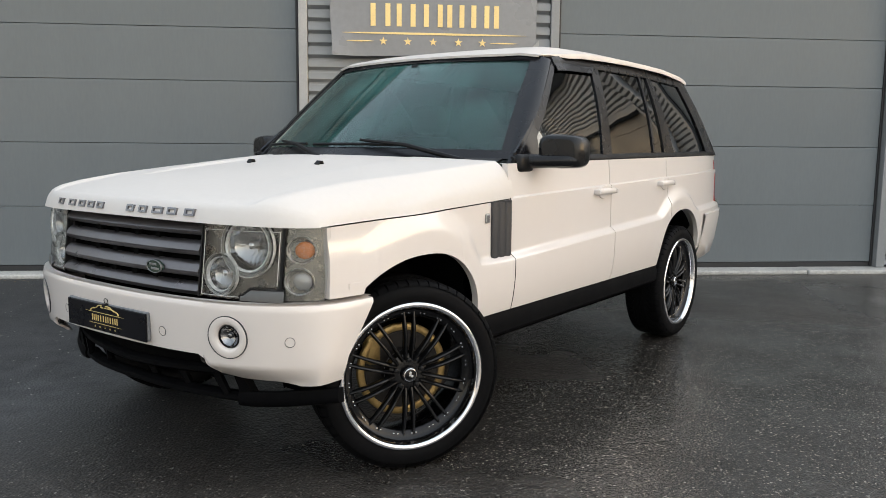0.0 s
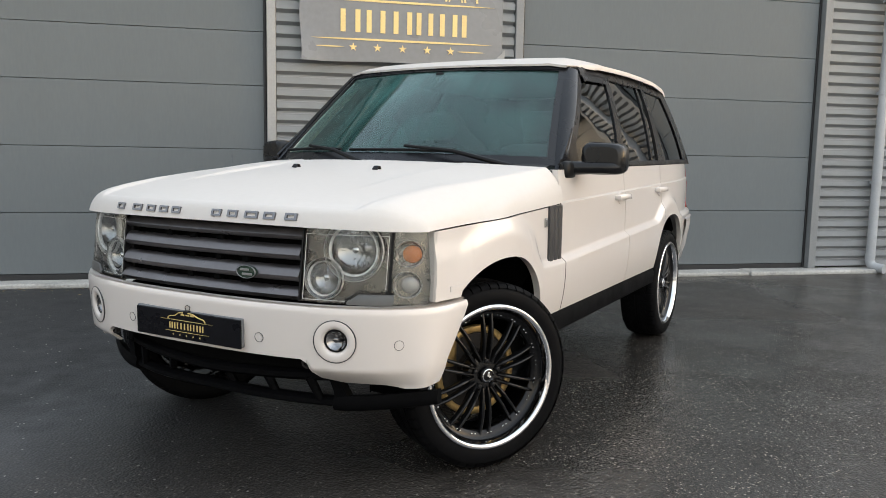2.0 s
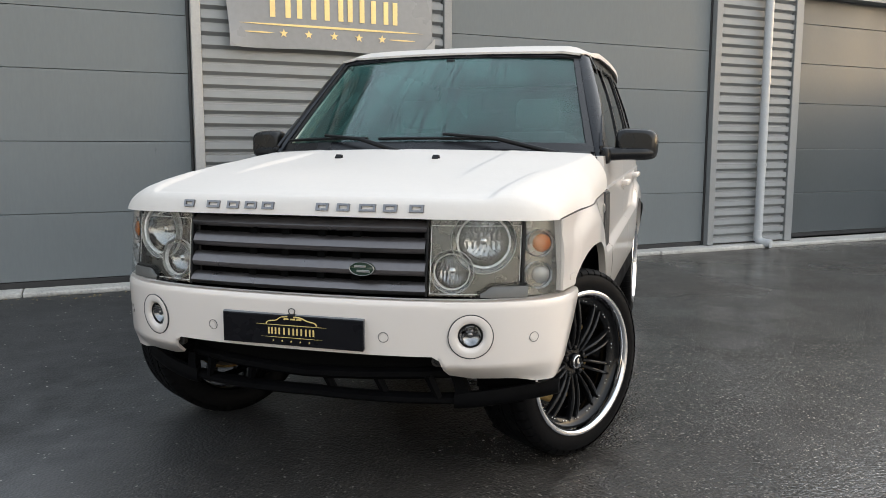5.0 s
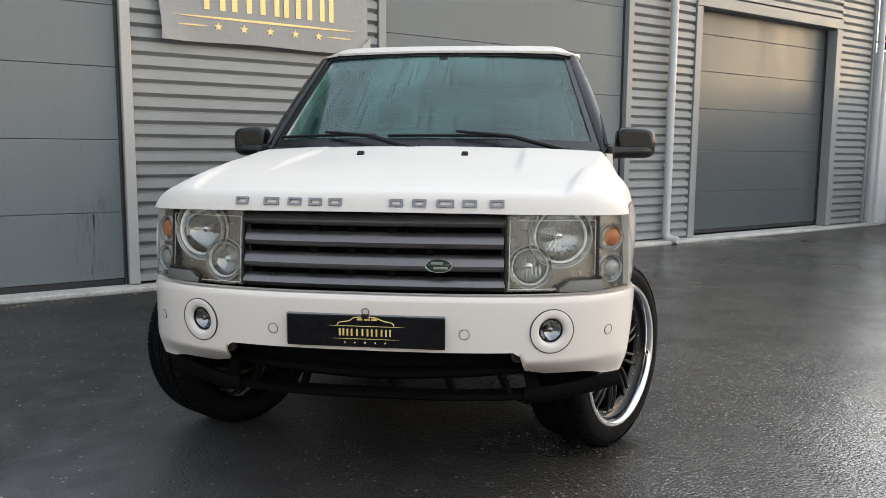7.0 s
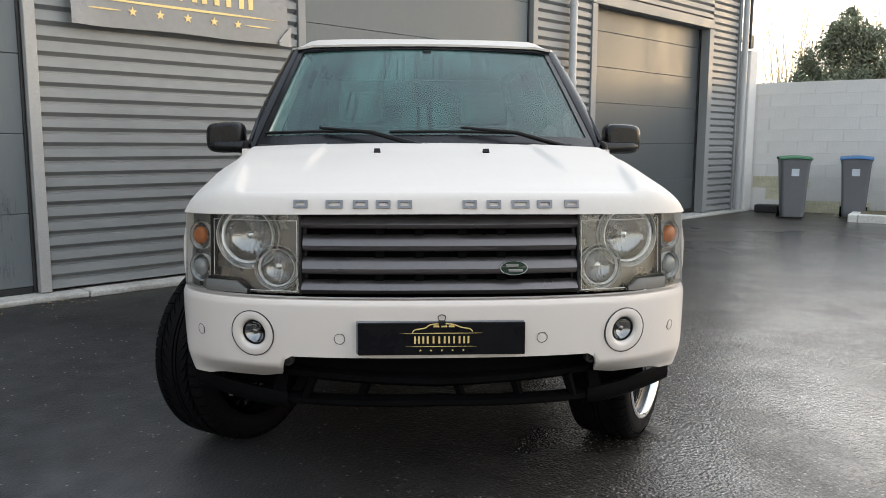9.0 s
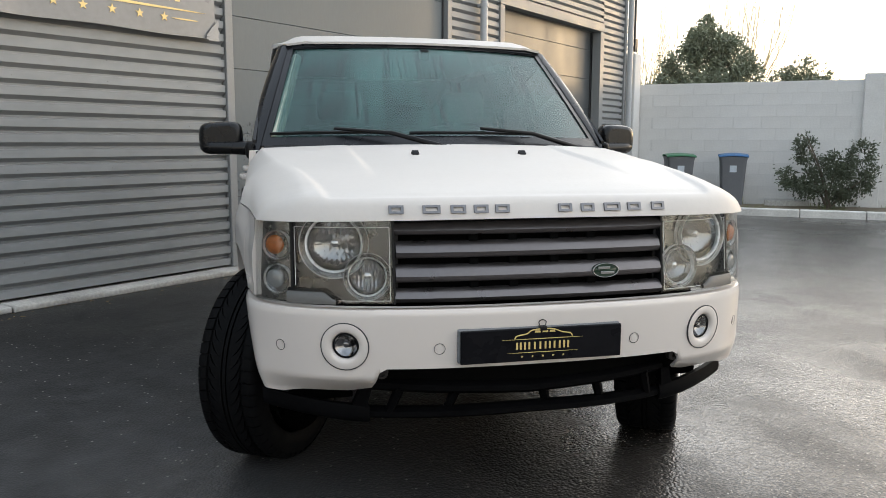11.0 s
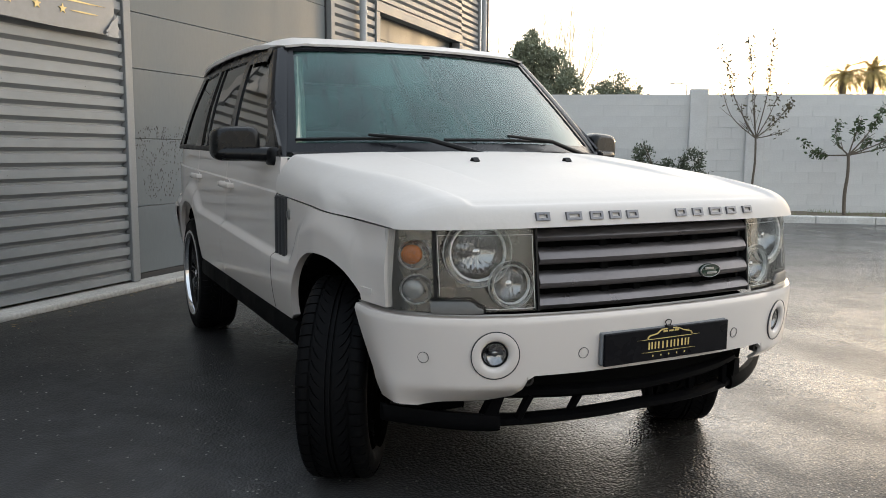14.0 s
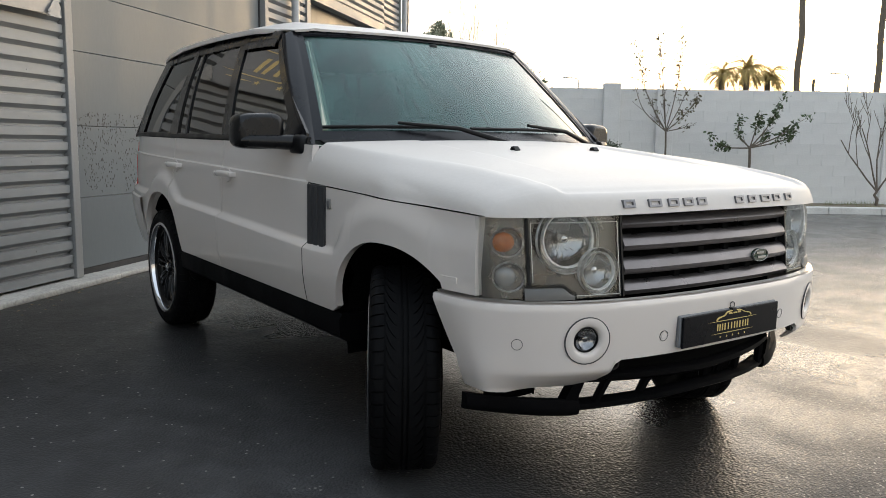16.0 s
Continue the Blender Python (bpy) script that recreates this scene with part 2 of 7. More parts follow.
def asphalt_material():
    """Coarse damp asphalt: pebbles in dark binder, a water film between them that thins out by the shed; shade and
    sheen are painted in by position.
    """
    m = bpy.data.materials.new("wet_asphalt")
    m.use_nodes = True
    n, l = m.node_tree.nodes, m.node_tree.links
    p = n["Principled BSDF"]
    co = n.new("ShaderNodeTexCoord")

    def noise_at(scale, detail, rough=0.5):
        t = n.new("ShaderNodeTexNoise")
        t.inputs["Scale"].default_value = scale
        t.inputs["Detail"].default_value = detail
        t.inputs["Roughness"].default_value = rough
        l.new(co.outputs["Object"], t.inputs["Vector"])
        return t.outputs["Fac"]

    def ranged(src, a, b, c, d):
        r = n.new("ShaderNodeMapRange")
        for k, v in (("From Min", a), ("From Max", b), ("To Min", c), ("To Max", d)):
            r.inputs[k].default_value = v
        l.new(src, r.inputs["Value"])
        return r.outputs["Result"]

    def maths(op, a, b):
        k = n.new("ShaderNodeMath")
        k.operation = op
        for i, v in enumerate((a, b)):
            if isinstance(v, (int, float)):
                k.inputs[i].default_value = v
            else:
                l.new(v, k.inputs[i])
        return k.outputs[0]

    pebble = n.new("ShaderNodeTexVoronoi")
    pebble.inputs["Scale"].default_value = 82
    small = n.new("ShaderNodeTexVoronoi")
    small.inputs["Scale"].default_value = 150
    for t in (pebble, small):
        l.new(co.outputs["Object"], t.inputs["Vector"])
    broad, mid, fine = noise_at(0.5, 4, 0.55), noise_at(6, 2), noise_at(45, 4)
    lumps, patch = noise_at(17, 5, 0.6), noise_at(1.3, 7, 0.68)
    ramp = n.new("ShaderNodeValToRGB")        # stones of different greys, a few pale
    ramp.color_ramp.elements[0].color = (0.0105, 0.0097, 0.0090, 1)
    ramp.color_ramp.elements[1].color = (0.24, 0.22, 0.19, 1)
    e = ramp.color_ramp.elements.new(0.95)
    e.color = (0.054, 0.0475, 0.041, 1)
    sx = n.new("ShaderNodeSeparateColor")
    l.new(small.outputs["Color"], sx.inputs[0])
    l.new(sx.outputs[0], ramp.inputs[0])
    sc = n.new("ShaderNodeVectorMath")
    sc.operation = "SCALE"
    l.new(sc.outputs[0], p.inputs["Base Color"])
    sp = n.new("ShaderNodeSeparateXYZ")
    l.new(co.outputs["Object"], sp.inputs[0])
    # shade to the west and glints to the east are painted in by position
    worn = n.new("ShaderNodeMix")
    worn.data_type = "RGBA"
    west_shade = n.new("ShaderNodeVectorMath")
    west_shade.operation = "SCALE"
    west_shade.inputs[0].default_value = (0.0290, 0.0291, 0.0296)
    l.new(west_shade.outputs[0], worn.inputs["A"])
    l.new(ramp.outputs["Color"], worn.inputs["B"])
    # tone painted darker by the shed and around the car, where shade lies
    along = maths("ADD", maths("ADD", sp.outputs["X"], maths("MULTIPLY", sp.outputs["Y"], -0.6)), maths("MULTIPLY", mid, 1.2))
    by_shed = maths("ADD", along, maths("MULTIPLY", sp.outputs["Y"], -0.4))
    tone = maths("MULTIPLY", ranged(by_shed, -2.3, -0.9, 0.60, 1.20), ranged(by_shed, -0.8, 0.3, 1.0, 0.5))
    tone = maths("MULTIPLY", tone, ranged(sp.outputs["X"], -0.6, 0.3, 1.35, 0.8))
    l.new(tone, west_shade.inputs["Scale"])
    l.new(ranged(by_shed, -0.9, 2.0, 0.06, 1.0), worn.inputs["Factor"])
    grit = n.new("ShaderNodeMix")             # a few pale chips lie about
    grit.data_type = "RGBA"
    grit.inputs["B"].default_value = (0.22, 0.21, 0.19, 1)
    l.new(worn.outputs["Result"], grit.inputs["A"])
    chip = n.new("ShaderNodeSeparateColor")
    l.new(pebble.outputs["Color"], chip.inputs[0])
    l.new(maths("MULTIPLY", maths("GREATER_THAN", chip.outputs[2], 0.994), maths("LESS_THAN", pebble.outputs["Distance"], 0.42)), grit.inputs["Factor"])
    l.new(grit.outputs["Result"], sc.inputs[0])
    away = n.new("ShaderNodeVectorMath")      # a glossy wet patch placed where sheen shows to the camera
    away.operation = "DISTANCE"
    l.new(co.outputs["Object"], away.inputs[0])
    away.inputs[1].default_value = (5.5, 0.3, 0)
    sheen_patch = ranged(away.outputs["Value"], 2.0, 5.0, -0.10, 0.0)
    # east-west and shed ramps are set to the ground's brightness from the camera
    damp = maths("ADD", maths("ADD", maths("MULTIPLY", broad, 0.6), sheen_patch), maths("ADD", ranged(sp.outputs["X"], -1.5, 2.4, 0.29, 0.07), ranged(sp.outputs["Y"], 1.4, 3.4, 0.0, 0.07)))
    # brightness is painted in by position too: paler where the mask is high
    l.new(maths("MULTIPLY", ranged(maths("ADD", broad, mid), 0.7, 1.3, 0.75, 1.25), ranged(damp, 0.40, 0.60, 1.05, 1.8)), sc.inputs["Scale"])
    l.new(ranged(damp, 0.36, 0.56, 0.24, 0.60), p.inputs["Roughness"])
    pc = n.new("ShaderNodeSeparateColor")     # water lies unevenly: full on some stones, none in the pits
    l.new(pebble.outputs["Color"], pc.inputs[0])
    gloss = maths("MULTIPLY", ranged(pebble.outputs["Distance"], 0.30, 0.66, 1.0, 0.5), ranged(pc.outputs[1], 0.0, 0.7, 0.6, 1.0))
    gloss = maths("MULTIPLY", gloss, ranged(patch, 0.43, 0.57, 0.5, 1.0))
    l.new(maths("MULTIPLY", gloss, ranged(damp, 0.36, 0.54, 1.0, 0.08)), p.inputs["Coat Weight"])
    p.inputs["Specular IOR Level"].default_value = 0.16
    p.inputs["Coat Roughness"].default_value = 0.12
    p.inputs["Coat IOR"].default_value = 2.1
    height = maths("ADD", maths("MULTIPLY", pebble.outputs["Distance"], -0.75), maths("MULTIPLY", fine, 0.4))
    height = maths("ADD", maths("ADD", height, maths("MULTIPLY", mid, 0.9)), maths("MULTIPLY", lumps, 0.85))
    for dist, slot in ((0.0050, "Normal"), (0.0020, "Coat Normal")):
        bu = n.new("ShaderNodeBump")
        bu.inputs["Strength"].default_value = 0.8
        bu.inputs["Distance"].default_value = dist
        l.new(height, bu.inputs["Height"])
        l.new(bu.outputs[0], p.inputs[slot])
    return m


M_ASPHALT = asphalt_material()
M_PAINT = material("white_car_paint", (0.612, 0.562, 0.522), 0.30, var=0.012, scale=0.8, fine=9, coat=0.85, rough_var=0.01, spec=0.3)
# beaded with rain; base darkened to hold down sky glare on hood and roof
M_WETPAINT = material("wet_white_car_paint", (0.560, 0.523, 0.488), 0.50, var=0.02, scale=3, fine=40, coat=0.05, rough_var=0.06, spec=0.16, bump=0.06, bump_scale=70)
M_BLACK = material("black_plastic", (0.005, 0.005, 0.0055), 0.45, var=0.2, spec=0.2, bump=0.05, bump_scale=400)
M_PILLAR = material("black_pillar_trim", (0.005, 0.005, 0.0065), 0.25, var=0.15, spec=0.3)
M_RUBBER = material("tyre_rubber", (0.004, 0.004, 0.0044), 0.6, var=0.3, spec=0.055, scale=14, bump=0.08, bump_scale=300)
M_UNDER = material("dark_underbody", (0.003, 0.003, 0.003), 0.85, var=0.3, spec=0.03)
M_BAR = material("matt_black_bar", (0.003, 0.003, 0.0034), 0.55, var=0.3, spec=0.035, bump=0.05, bump_scale=300)
M_GREY = material("grille_grey_metal", (0.150, 0.138, 0.137), 0.36, metal=0.9, var=0.08, scale=10, bump=0.03)
M_VENT = material("vent_grey", (0.042, 0.042, 0.045), 0.42, metal=0.3, var=0.1)
M_CHROME = material("polished_chrome", (0.66, 0.66, 0.67), 0.09, metal=1.0, var=0.05, rough_var=0.05)
M_REFLECT = material("lamp_reflector", (0.36, 0.365, 0.37), 0.04, metal=1.0, var=0.08, scale=40, rough_var=0.04)
M_RIM = material("black_gloss_rim", (0.004, 0.004, 0.0044), 0.18, var=0.2, spec=0.2, coat=0.12)
M_DISC = material("rusted_brake_ring", (0.36, 0.24, 0.09), 0.45, metal=0.6, var=0.35, scale=18)
M_IRON = material("dull_brake_iron", (0.030, 0.027, 0.025), 0.6, metal=0.6, var=0.4, scale=18)
M_LAMPBASE = material("lamp_housing_silver", (0.110, 0.108, 0.102), 0.30, metal=0.95, var=0.06, scale=20)
M_CORNER = material("corner_lamp_silver", (0.145, 0.143, 0.138), 0.30, metal=0.9, var=0.06, scale=20)
M_FLAP = material("grey_washer_flap", (0.10, 0.098, 0.094), 0.42, metal=0.5, var=0.08)
M_GAP = material("dark_lamp_gap", (0.006, 0.006, 0.006), 0.7, var=0.2, spec=0.1)
M_DISH = material("corner_lamp_dish", (0.22, 0.22, 0.22), 0.22, metal=0.7, var=0.15, scale=50)
M_SMOKE = material("smoked_bulb_cover", (0.28, 0.28, 0.28), 0.15, metal=0.25, var=0.15, scale=40, coat=0.4)
M_AMBER = material("amber_lens", (0.41, 0.12, 0.025), 0.2, var=0.3, scale=60, spec=0.3, coat=0.25)
M_FROST = material("ribbed_clear_lens", (0.70, 0.70, 0.69), 0.25, var=0.12, scale=70, metal=0.15, bump=0.25, bump_scale=200)
M_LENS = clear_glass("lamp_cover", (0.90, 0.905, 0.90), 0.03, 1.4)
M_FOGCUP = material("dark_fog_reflector", (0.30, 0.30, 0.31), 0.10, metal=1.0, var=0.2, scale=60)
M_MIRROR = material("gloss_black_mirror_shell", (0.006, 0.006, 0.0065), 0.26, var=0.2, spec=0.3, bump=0.03, bump_scale=200)
M_CLEARRING = clear_glass("clear_lamp_ring", (0.80, 0.81, 0.80), 0.10, 2.1)
M_WIND = clear_glass("misted_windscreen", (0.55, 0.66, 0.66), 0.015, 1.54, film=0.38, film_color=(0.080, 0.200, 0.183), streaks=True)
M_TINT = clear_glass("dark_tinted_glass", (0.10, 0.10, 0.105), 0.012, 2.2, wave=0.002)
M_FRONTGLASS = clear_glass("side_glass", (0.30, 0.33, 0.32), 0.012, 2.6, wave=0.002)
M_LETTER = material("letter_grey_metal", (0.17, 0.17, 0.18), 0.35, metal=0.7, var=0.1)
M_GREEN = material("badge_green", (0.008, 0.028, 0.016), 0.3, var=0.1, coat=0.5)
M_SILVER = material("badge_silver", (0.32, 0.32, 0.31), 0.35, metal=0.8, var=0.1)
M_PLATE = material("plate_black", (0.006, 0.006, 0.0075), 0.3, var=0.3, scale=9, spec=0.10)
M_PLATEEDGE = material("plate_pale_edge", (0.14, 0.145, 0.15), 0.5, var=0.2)
M_GOLD = material("gold_print", (0.62, 0.46, 0.17), 0.5, var=0.12, scale=12)
M_GOLDSIGN = material("gold_sign_print", (0.80, 0.60, 0.25), 0.55, var=0.12, scale=6)
M_SEAT = material("dark_grey_seat", (0.07, 0.07, 0.072), 0.75, var=0.2, bump=0.1)
M_TRIM_IN = material("pale_pillar_lining", (0.46, 0.46, 0.37), 0.7, var=0.1)
M_CLAD = material("grey_steel_cladding", (0.248, 0.257, 0.262), 0.45, metal=0.06, spec=0.3, var=0.10, scale=1.5, fine=14, stretch=(0.5, 1, 1), bump=0.03)
M_DOOR = material("grey_door_panel", (0.136, 0.151, 0.157), 0.5, spec=0.2, metal=0.0, var=0.05, scale=1.8, fine=40, bump=0.06, bump_scale=260, each=0.03, stretch=(1.5, 1, 0.3))
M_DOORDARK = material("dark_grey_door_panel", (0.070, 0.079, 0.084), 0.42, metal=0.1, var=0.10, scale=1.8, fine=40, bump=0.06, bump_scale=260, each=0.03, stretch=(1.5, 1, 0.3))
M_TRIM = material("grey_flashing", (0.215, 0.220, 0.222), 0.48, var=0.10, scale=3)
# paler copy of M_TRIM for one lit strip; also the pale torn banner corner
M_LITTRIM_SCRAP = material("lit_flashing_pale_scrap", (0.34, 0.335, 0.325), 0.48, var=0.10, scale=3)
M_KERB = material("pale_kerb_concrete", (0.58, 0.565, 0.53), 0.85, var=0.25, scale=3.0, fine=40, bump=0.4, bump_scale=60)
M_DIRT = material("dried_dirt", (0.055, 0.056, 0.055), 0.8, var=0.3, scale=30)
M_SMUDGE = material("dark_rain_streak", (0.098, 0.110, 0.115), 0.7, var=0.3, scale=30)
M_SEAL = material("black_rubber_seal", (0.014, 0.014, 0.015), 0.6, var=0.2)
M_PIPE = material("grey_plastic_pipe", (0.40, 0.41, 0.42), 0.4, var=0.08, scale=4)
M_CONC = material("worn_concrete", (0.40, 0.39, 0.365), 0.8, var=0.35, scale=3.0, fine=40, bump=0.4, bump_scale=60)
M_BLOCK = material("white_painted_block", (0.63, 0.622, 0.605), 0.8, var=0.10, scale=3.0, fine=40, bump=0.35, bump_scale=45, each=0.02)
M_MOSS = material("mossy_painted_block", (0.50, 0.485, 0.35), 0.85, var=0.45, scale=5.0, fine=40, bump=0.35, bump_scale=45, each=0.15)
M_MORTAR = material("white_painted_mortar", (0.58, 0.575, 0.56), 0.9, var=0.15, scale=3, bump=0.3)
M_SIGN = material("dark_banner", (0.150, 0.154, 0.161), 0.34, var=0.14, scale=2.2, fine=20, coat=0.6, rough_var=0.1, bump=0.08, bump_scale=8)
M_BIN = material("grey_bin_plastic", (0.13, 0.135, 0.145), 0.5, var=0.12)
M_LIDG = material("green_bin_lid", (0.02, 0.13, 0.055), 0.45, var=0.12)
M_LIDB = material("blue_bin_lid", (0.035, 0.13, 0.30), 0.45, var=0.12)
M_STICKER = material("white_sticker", (0.5, 0.55, 0.6), 0.5, var=0.15)
M_SOIL = material("bed_soil", (0.16, 0.13, 0.09), 0.95, var=0.4, scale=6, bump=0.6, bump_scale=40)
M_GRASS = material("dry_grass", (0.14, 0.17, 0.05), 0.8, var=0.5, scale=3)
M_BARK = material("grey_bark", (0.13, 0.105, 0.08), 0.9, var=0.35, scale=20, bump=0.5, bump_scale=60)
M_LITTER = material("dry_leaf_litter", (0.26, 0.19, 0.10), 0.8, var=0.4, scale=20)
# twig colour is lifted to hold the warm sky light on it
M_PALE = material("skylit_bare_twigs", (0.58, 0.48, 0.30), 0.85, var=0.25, scale=8)
M_LEAF = material("dark_green_leaf", (0.078, 0.094, 0.056), 0.55, var=0.45, scale=5)
# distance haze is mixed into this leaf colour
M_HAZELEAF = material("hazed_evergreen_leaf", (0.20, 0.22, 0.15), 0.6, var=0.45, scale=3)
M_LEAF2 = material("autumn_leaf", (0.085, 0.07, 0.03), 0.6, var=0.5, scale=7)
M_LEAF3 = material("orange_tree_leaf", (0.045, 0.07, 0.02), 0.5, var=0.45, scale=5)
# frond colour carries the golden evening sunlight
M_PALM = material("sunlit_palm_frond", (0.42, 0.31, 0.11), 0.6, var=0.4, scale=1)


# ---- mesh helpers ----
def finish(bm, sharp=50):
    bmesh.ops.recalc_face_normals(bm, faces=bm.faces)
    for f in bm.faces:
        f.smooth = True
    for ed in bm.edges:
        if len(ed.link_faces) == 2:
            angle, a, b = ed.calc_face_angle(0), *(f.calc_area() + 1e-9 for f in ed.link_faces)
            if angle > radians(sharp) or (angle > radians(12) and max(a, b) > 7 * min(a, b)):
                ed.smooth = False


def part(name, bm, mat, parent=None, label="", m=None, sharp=50):
    """Links a bmesh as one mesh object under a thing or a part."""
    finish(bm, sharp)
    me = bpy.data.meshes.new(name)
    bm.to_mesh(me)
    bm.free()
    me.materials.append(mat)
    ob = new(name, me)
    if parent is not None:
        ob.parent = parent
    if m is not None:
        ob.matrix_basis = m
    if label:
        tagged(ob, label)
    return ob


def thing(name, m, label, category, group="", kind=""):
    ob = new(name)
    ob.matrix_basis = m
    ob.empty_display_size = 0.2
    return tagged(ob, label, category, group, kind)


def box(bm, c, s, bevel=0.0, rot=None, seg=2):
    """A box of size s at c, with rounded edges."""
    r = bmesh.ops.create_cube(bm, size=1)
    vs = r["verts"]
    bmesh.ops.scale(bm, vec=s, verts=vs)
    if bevel:
        es = list({ed for v in vs for ed in v.link_edges})
        got = bmesh.ops.bevel(bm, geom=es, offset=bevel, segments=seg, profile=0.5, affect="EDGES")
        vs = list({v for f in got["faces"] for v in f.verts} | {v for v in vs if v.is_valid})
        seen, todo = set(vs), list(vs)
        while todo:
            for ed in todo.pop().link_edges:
                for v in ed.verts:
                    if v not in seen:
                        seen.add(v)
                        todo.append(v)
        vs = list(seen)
    if rot is not None:
        bmesh.ops.rotate(bm, cent=(0, 0, 0), matrix=rot, verts=vs)
    bmesh.ops.translate(bm, vec=c, verts=vs)
    return vs


def boxed(c, s, bevel=0.0, rot=None):
    bm = bmesh.new()
    box(bm, c, s, bevel, rot)
    return bm


def sheet(bm, rows, thick=0.0, close=False):
    """A skin over rows of points; with thick, given depth."""
    vs = [[bm.verts.new(p) for p in row] for row in rows]
    fs = []
    for a, b in zip(vs, vs[1:]):
        n = len(a)
        for i in range(n if close else n - 1):
            q = (a[i], a[(i + 1) % n], b[(i + 1) % n], b[i])
            if len({tuple(v.co) for v in q}) >= 3:
                try:
                    fs.append(bm.faces.new(q))
                except ValueError:
                    pass
    bmesh.ops.remove_doubles(bm, verts=[v for r in vs for v in r], dist=1e-5)
    fs = [f for f in fs if f.is_valid]
    if thick:
        bmesh.ops.recalc_face_normals(bm, faces=fs)
        bmesh.ops.solidify(bm, geom=fs, thickness=thick)
    return fs


def lathe(bm, profile, n=48, axis="X"):
    """Turns (distance along the axis, radius) round the axis."""
    rows = []
    for d, r in profile:
        row = []
        for i in range(n):
            a = 2 * math.pi * i / n
            u, v = r * math.cos(a), r * math.sin(a)
            row.append({"X": (d, u, v), "Y": (u, d, v), "Z": (u, v, d)}[axis])
        rows.append(row)
    return sheet(bm, rows, close=True)


def tube(bm, pts, r0, r1=None, n=8, caps=True):
    """A tapered tube along points."""
    r1 = r0 if r1 is None else r1
    pts = [Vector(p) for p in pts]
    rows = []
    for i, p in enumerate(pts):
        d = (pts[min(i + 1, len(pts) - 1)] - pts[max(i - 1, 0)]).normalized()
        a = d.orthogonal().normalized() if i == 0 else (a - d * a.dot(d)).normalized()
        b = d.cross(a)
        r = r0 + (r1 - r0) * i / max(1, len(pts) - 1)
        rows.append([bm.verts.new(p + r * (math.cos(2 * math.pi * k / n) * a + math.sin(2 * math.pi * k / n) * b)) for k in range(n)])
    for x, y in zip(rows, rows[1:]):
        for k in range(n):
            bm.faces.new((x[k], x[(k + 1) % n], y[(k + 1) % n], y[k]))
    if caps:
        bm.faces.new(rows[0][::-1])
        bm.faces.new(rows[-1])


def tubed(pts, r0, r1=None, n=8):
    bm = bmesh.new()
    tube(bm, pts, r0, r1, n)
    return bm


def prism(bm, poly, frm, depth):
    """Extrudes a polygon; frm maps (u, v, d) to space."""
    a = [bm.verts.new(frm(u, v, 0)) for u, v in poly]
    b = [bm.verts.new(frm(u, v, depth)) for u, v in poly]
    bm.faces.new(a)
    bm.faces.new(b[::-1])
    for i in range(len(poly)):
        j = (i + 1) % len(poly)
        bm.faces.new((a[j], a[i], b[i], b[j]))


def spline(pts, n):
    """A smooth line through points (Catmull-Rom)."""
    pts = [Vector(p) for p in pts]
    out = []
    for i in range(len(pts) - 1):
        p0, p1, p2, p3 = pts[max(i - 1, 0)], pts[i], pts[i + 1], pts[min(i + 2, len(pts) - 1)]
        for k in range(n):
            t = k / n
            out.append(0.5 * (2 * p1 + (p2 - p0) * t + (2 * p0 - 5 * p1 + 4 * p2 - p3) * t * t + (3 * p1 - p0 - 3 * p2 + p3) * t ** 3))
    out.append(pts[-1])
    return out


def lerp(a, b, t):
    return a + (b - a) * t


def steps(a, b, n):
    return [a + (b - a) * i / n for i in range(n + 1)]


def smooth(a, b, x):
    t = min(1, max(0, (x - a) / (b - a)))
    return t * t * (3 - 2 * t)


def table(pts, x):
    """Straight lines between (x, value) pairs."""
    if x <= pts[0][0]:
        return pts[0][1]
    for (a, p), (b, q) in zip(pts, pts[1:]):
        if x <= b:
            return lerp(p, q, (x - a) / (b - a))
    return pts[-1][1]


# ---- ground ----
bm = bmesh.new()
sheet(bm, [[(x, y, 0) for x in (-1500, -60, -20, 20, 60, 1500)] for y in (-1500, -60, -20, 20, 60, 1500)])
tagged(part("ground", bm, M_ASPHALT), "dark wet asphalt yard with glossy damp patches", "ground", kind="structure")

# ---- the shed: wall, cladding, doors, pipes ----
FACE = 5.04                       # front of the cladding
DOORS = [(-3.14, 0.38, 4.30), (2.96, 6.48, 4.30), (7.93, 11.25, 3.20)]
X0, X1, TOP = -9.0, 12.42, 4.75


def wall_boxes():
    bm = bmesh.new()
    x = X0
    for a, b, top in DOORS:
        box(bm, ((x + a) / 2, 5.36, TOP / 2), (a - x, 0.3, TOP))
        box(bm, ((a + b) / 2, 5.36, (TOP + top) / 2), (b - a, 0.3, TOP - top))
        x = b
    box(bm, ((x + X1) / 2, 5.36, TOP / 2), (X1 - x, 0.3, TOP))
    box(bm, (X1 - 0.15, 11.5, TOP / 2), (0.3, 12, TOP))
    box(bm, (X0 + 0.15, 11.5, TOP / 2), (0.3, 12, TOP))
    box(bm, ((X0 + X1) / 2, 17.35, TOP / 2), (X1 - X0, 0.3, TOP))
    return bm


wall_n = tagged(part("wall_north", wall_boxes(), M_CLAD), "grey steel-clad wall of a workshop shed", "wall", kind="structure")
bm = boxed(((X0 + X1) / 2, 11.2, TOP + 0.06), (X1 - X0 + 0.3, 12.8, 0.12), 0.02)
tagged(part("roof", bm, M_CLAD), "flat grey sheet roof of the workshop shed", "roof", kind="structure")
part("ceiling", boxed(((X0 + X1) / 2, 11.2, TOP - 0.06), (X1 - X0 - 0.7, 11.4, 0.1)), M_CLAD)
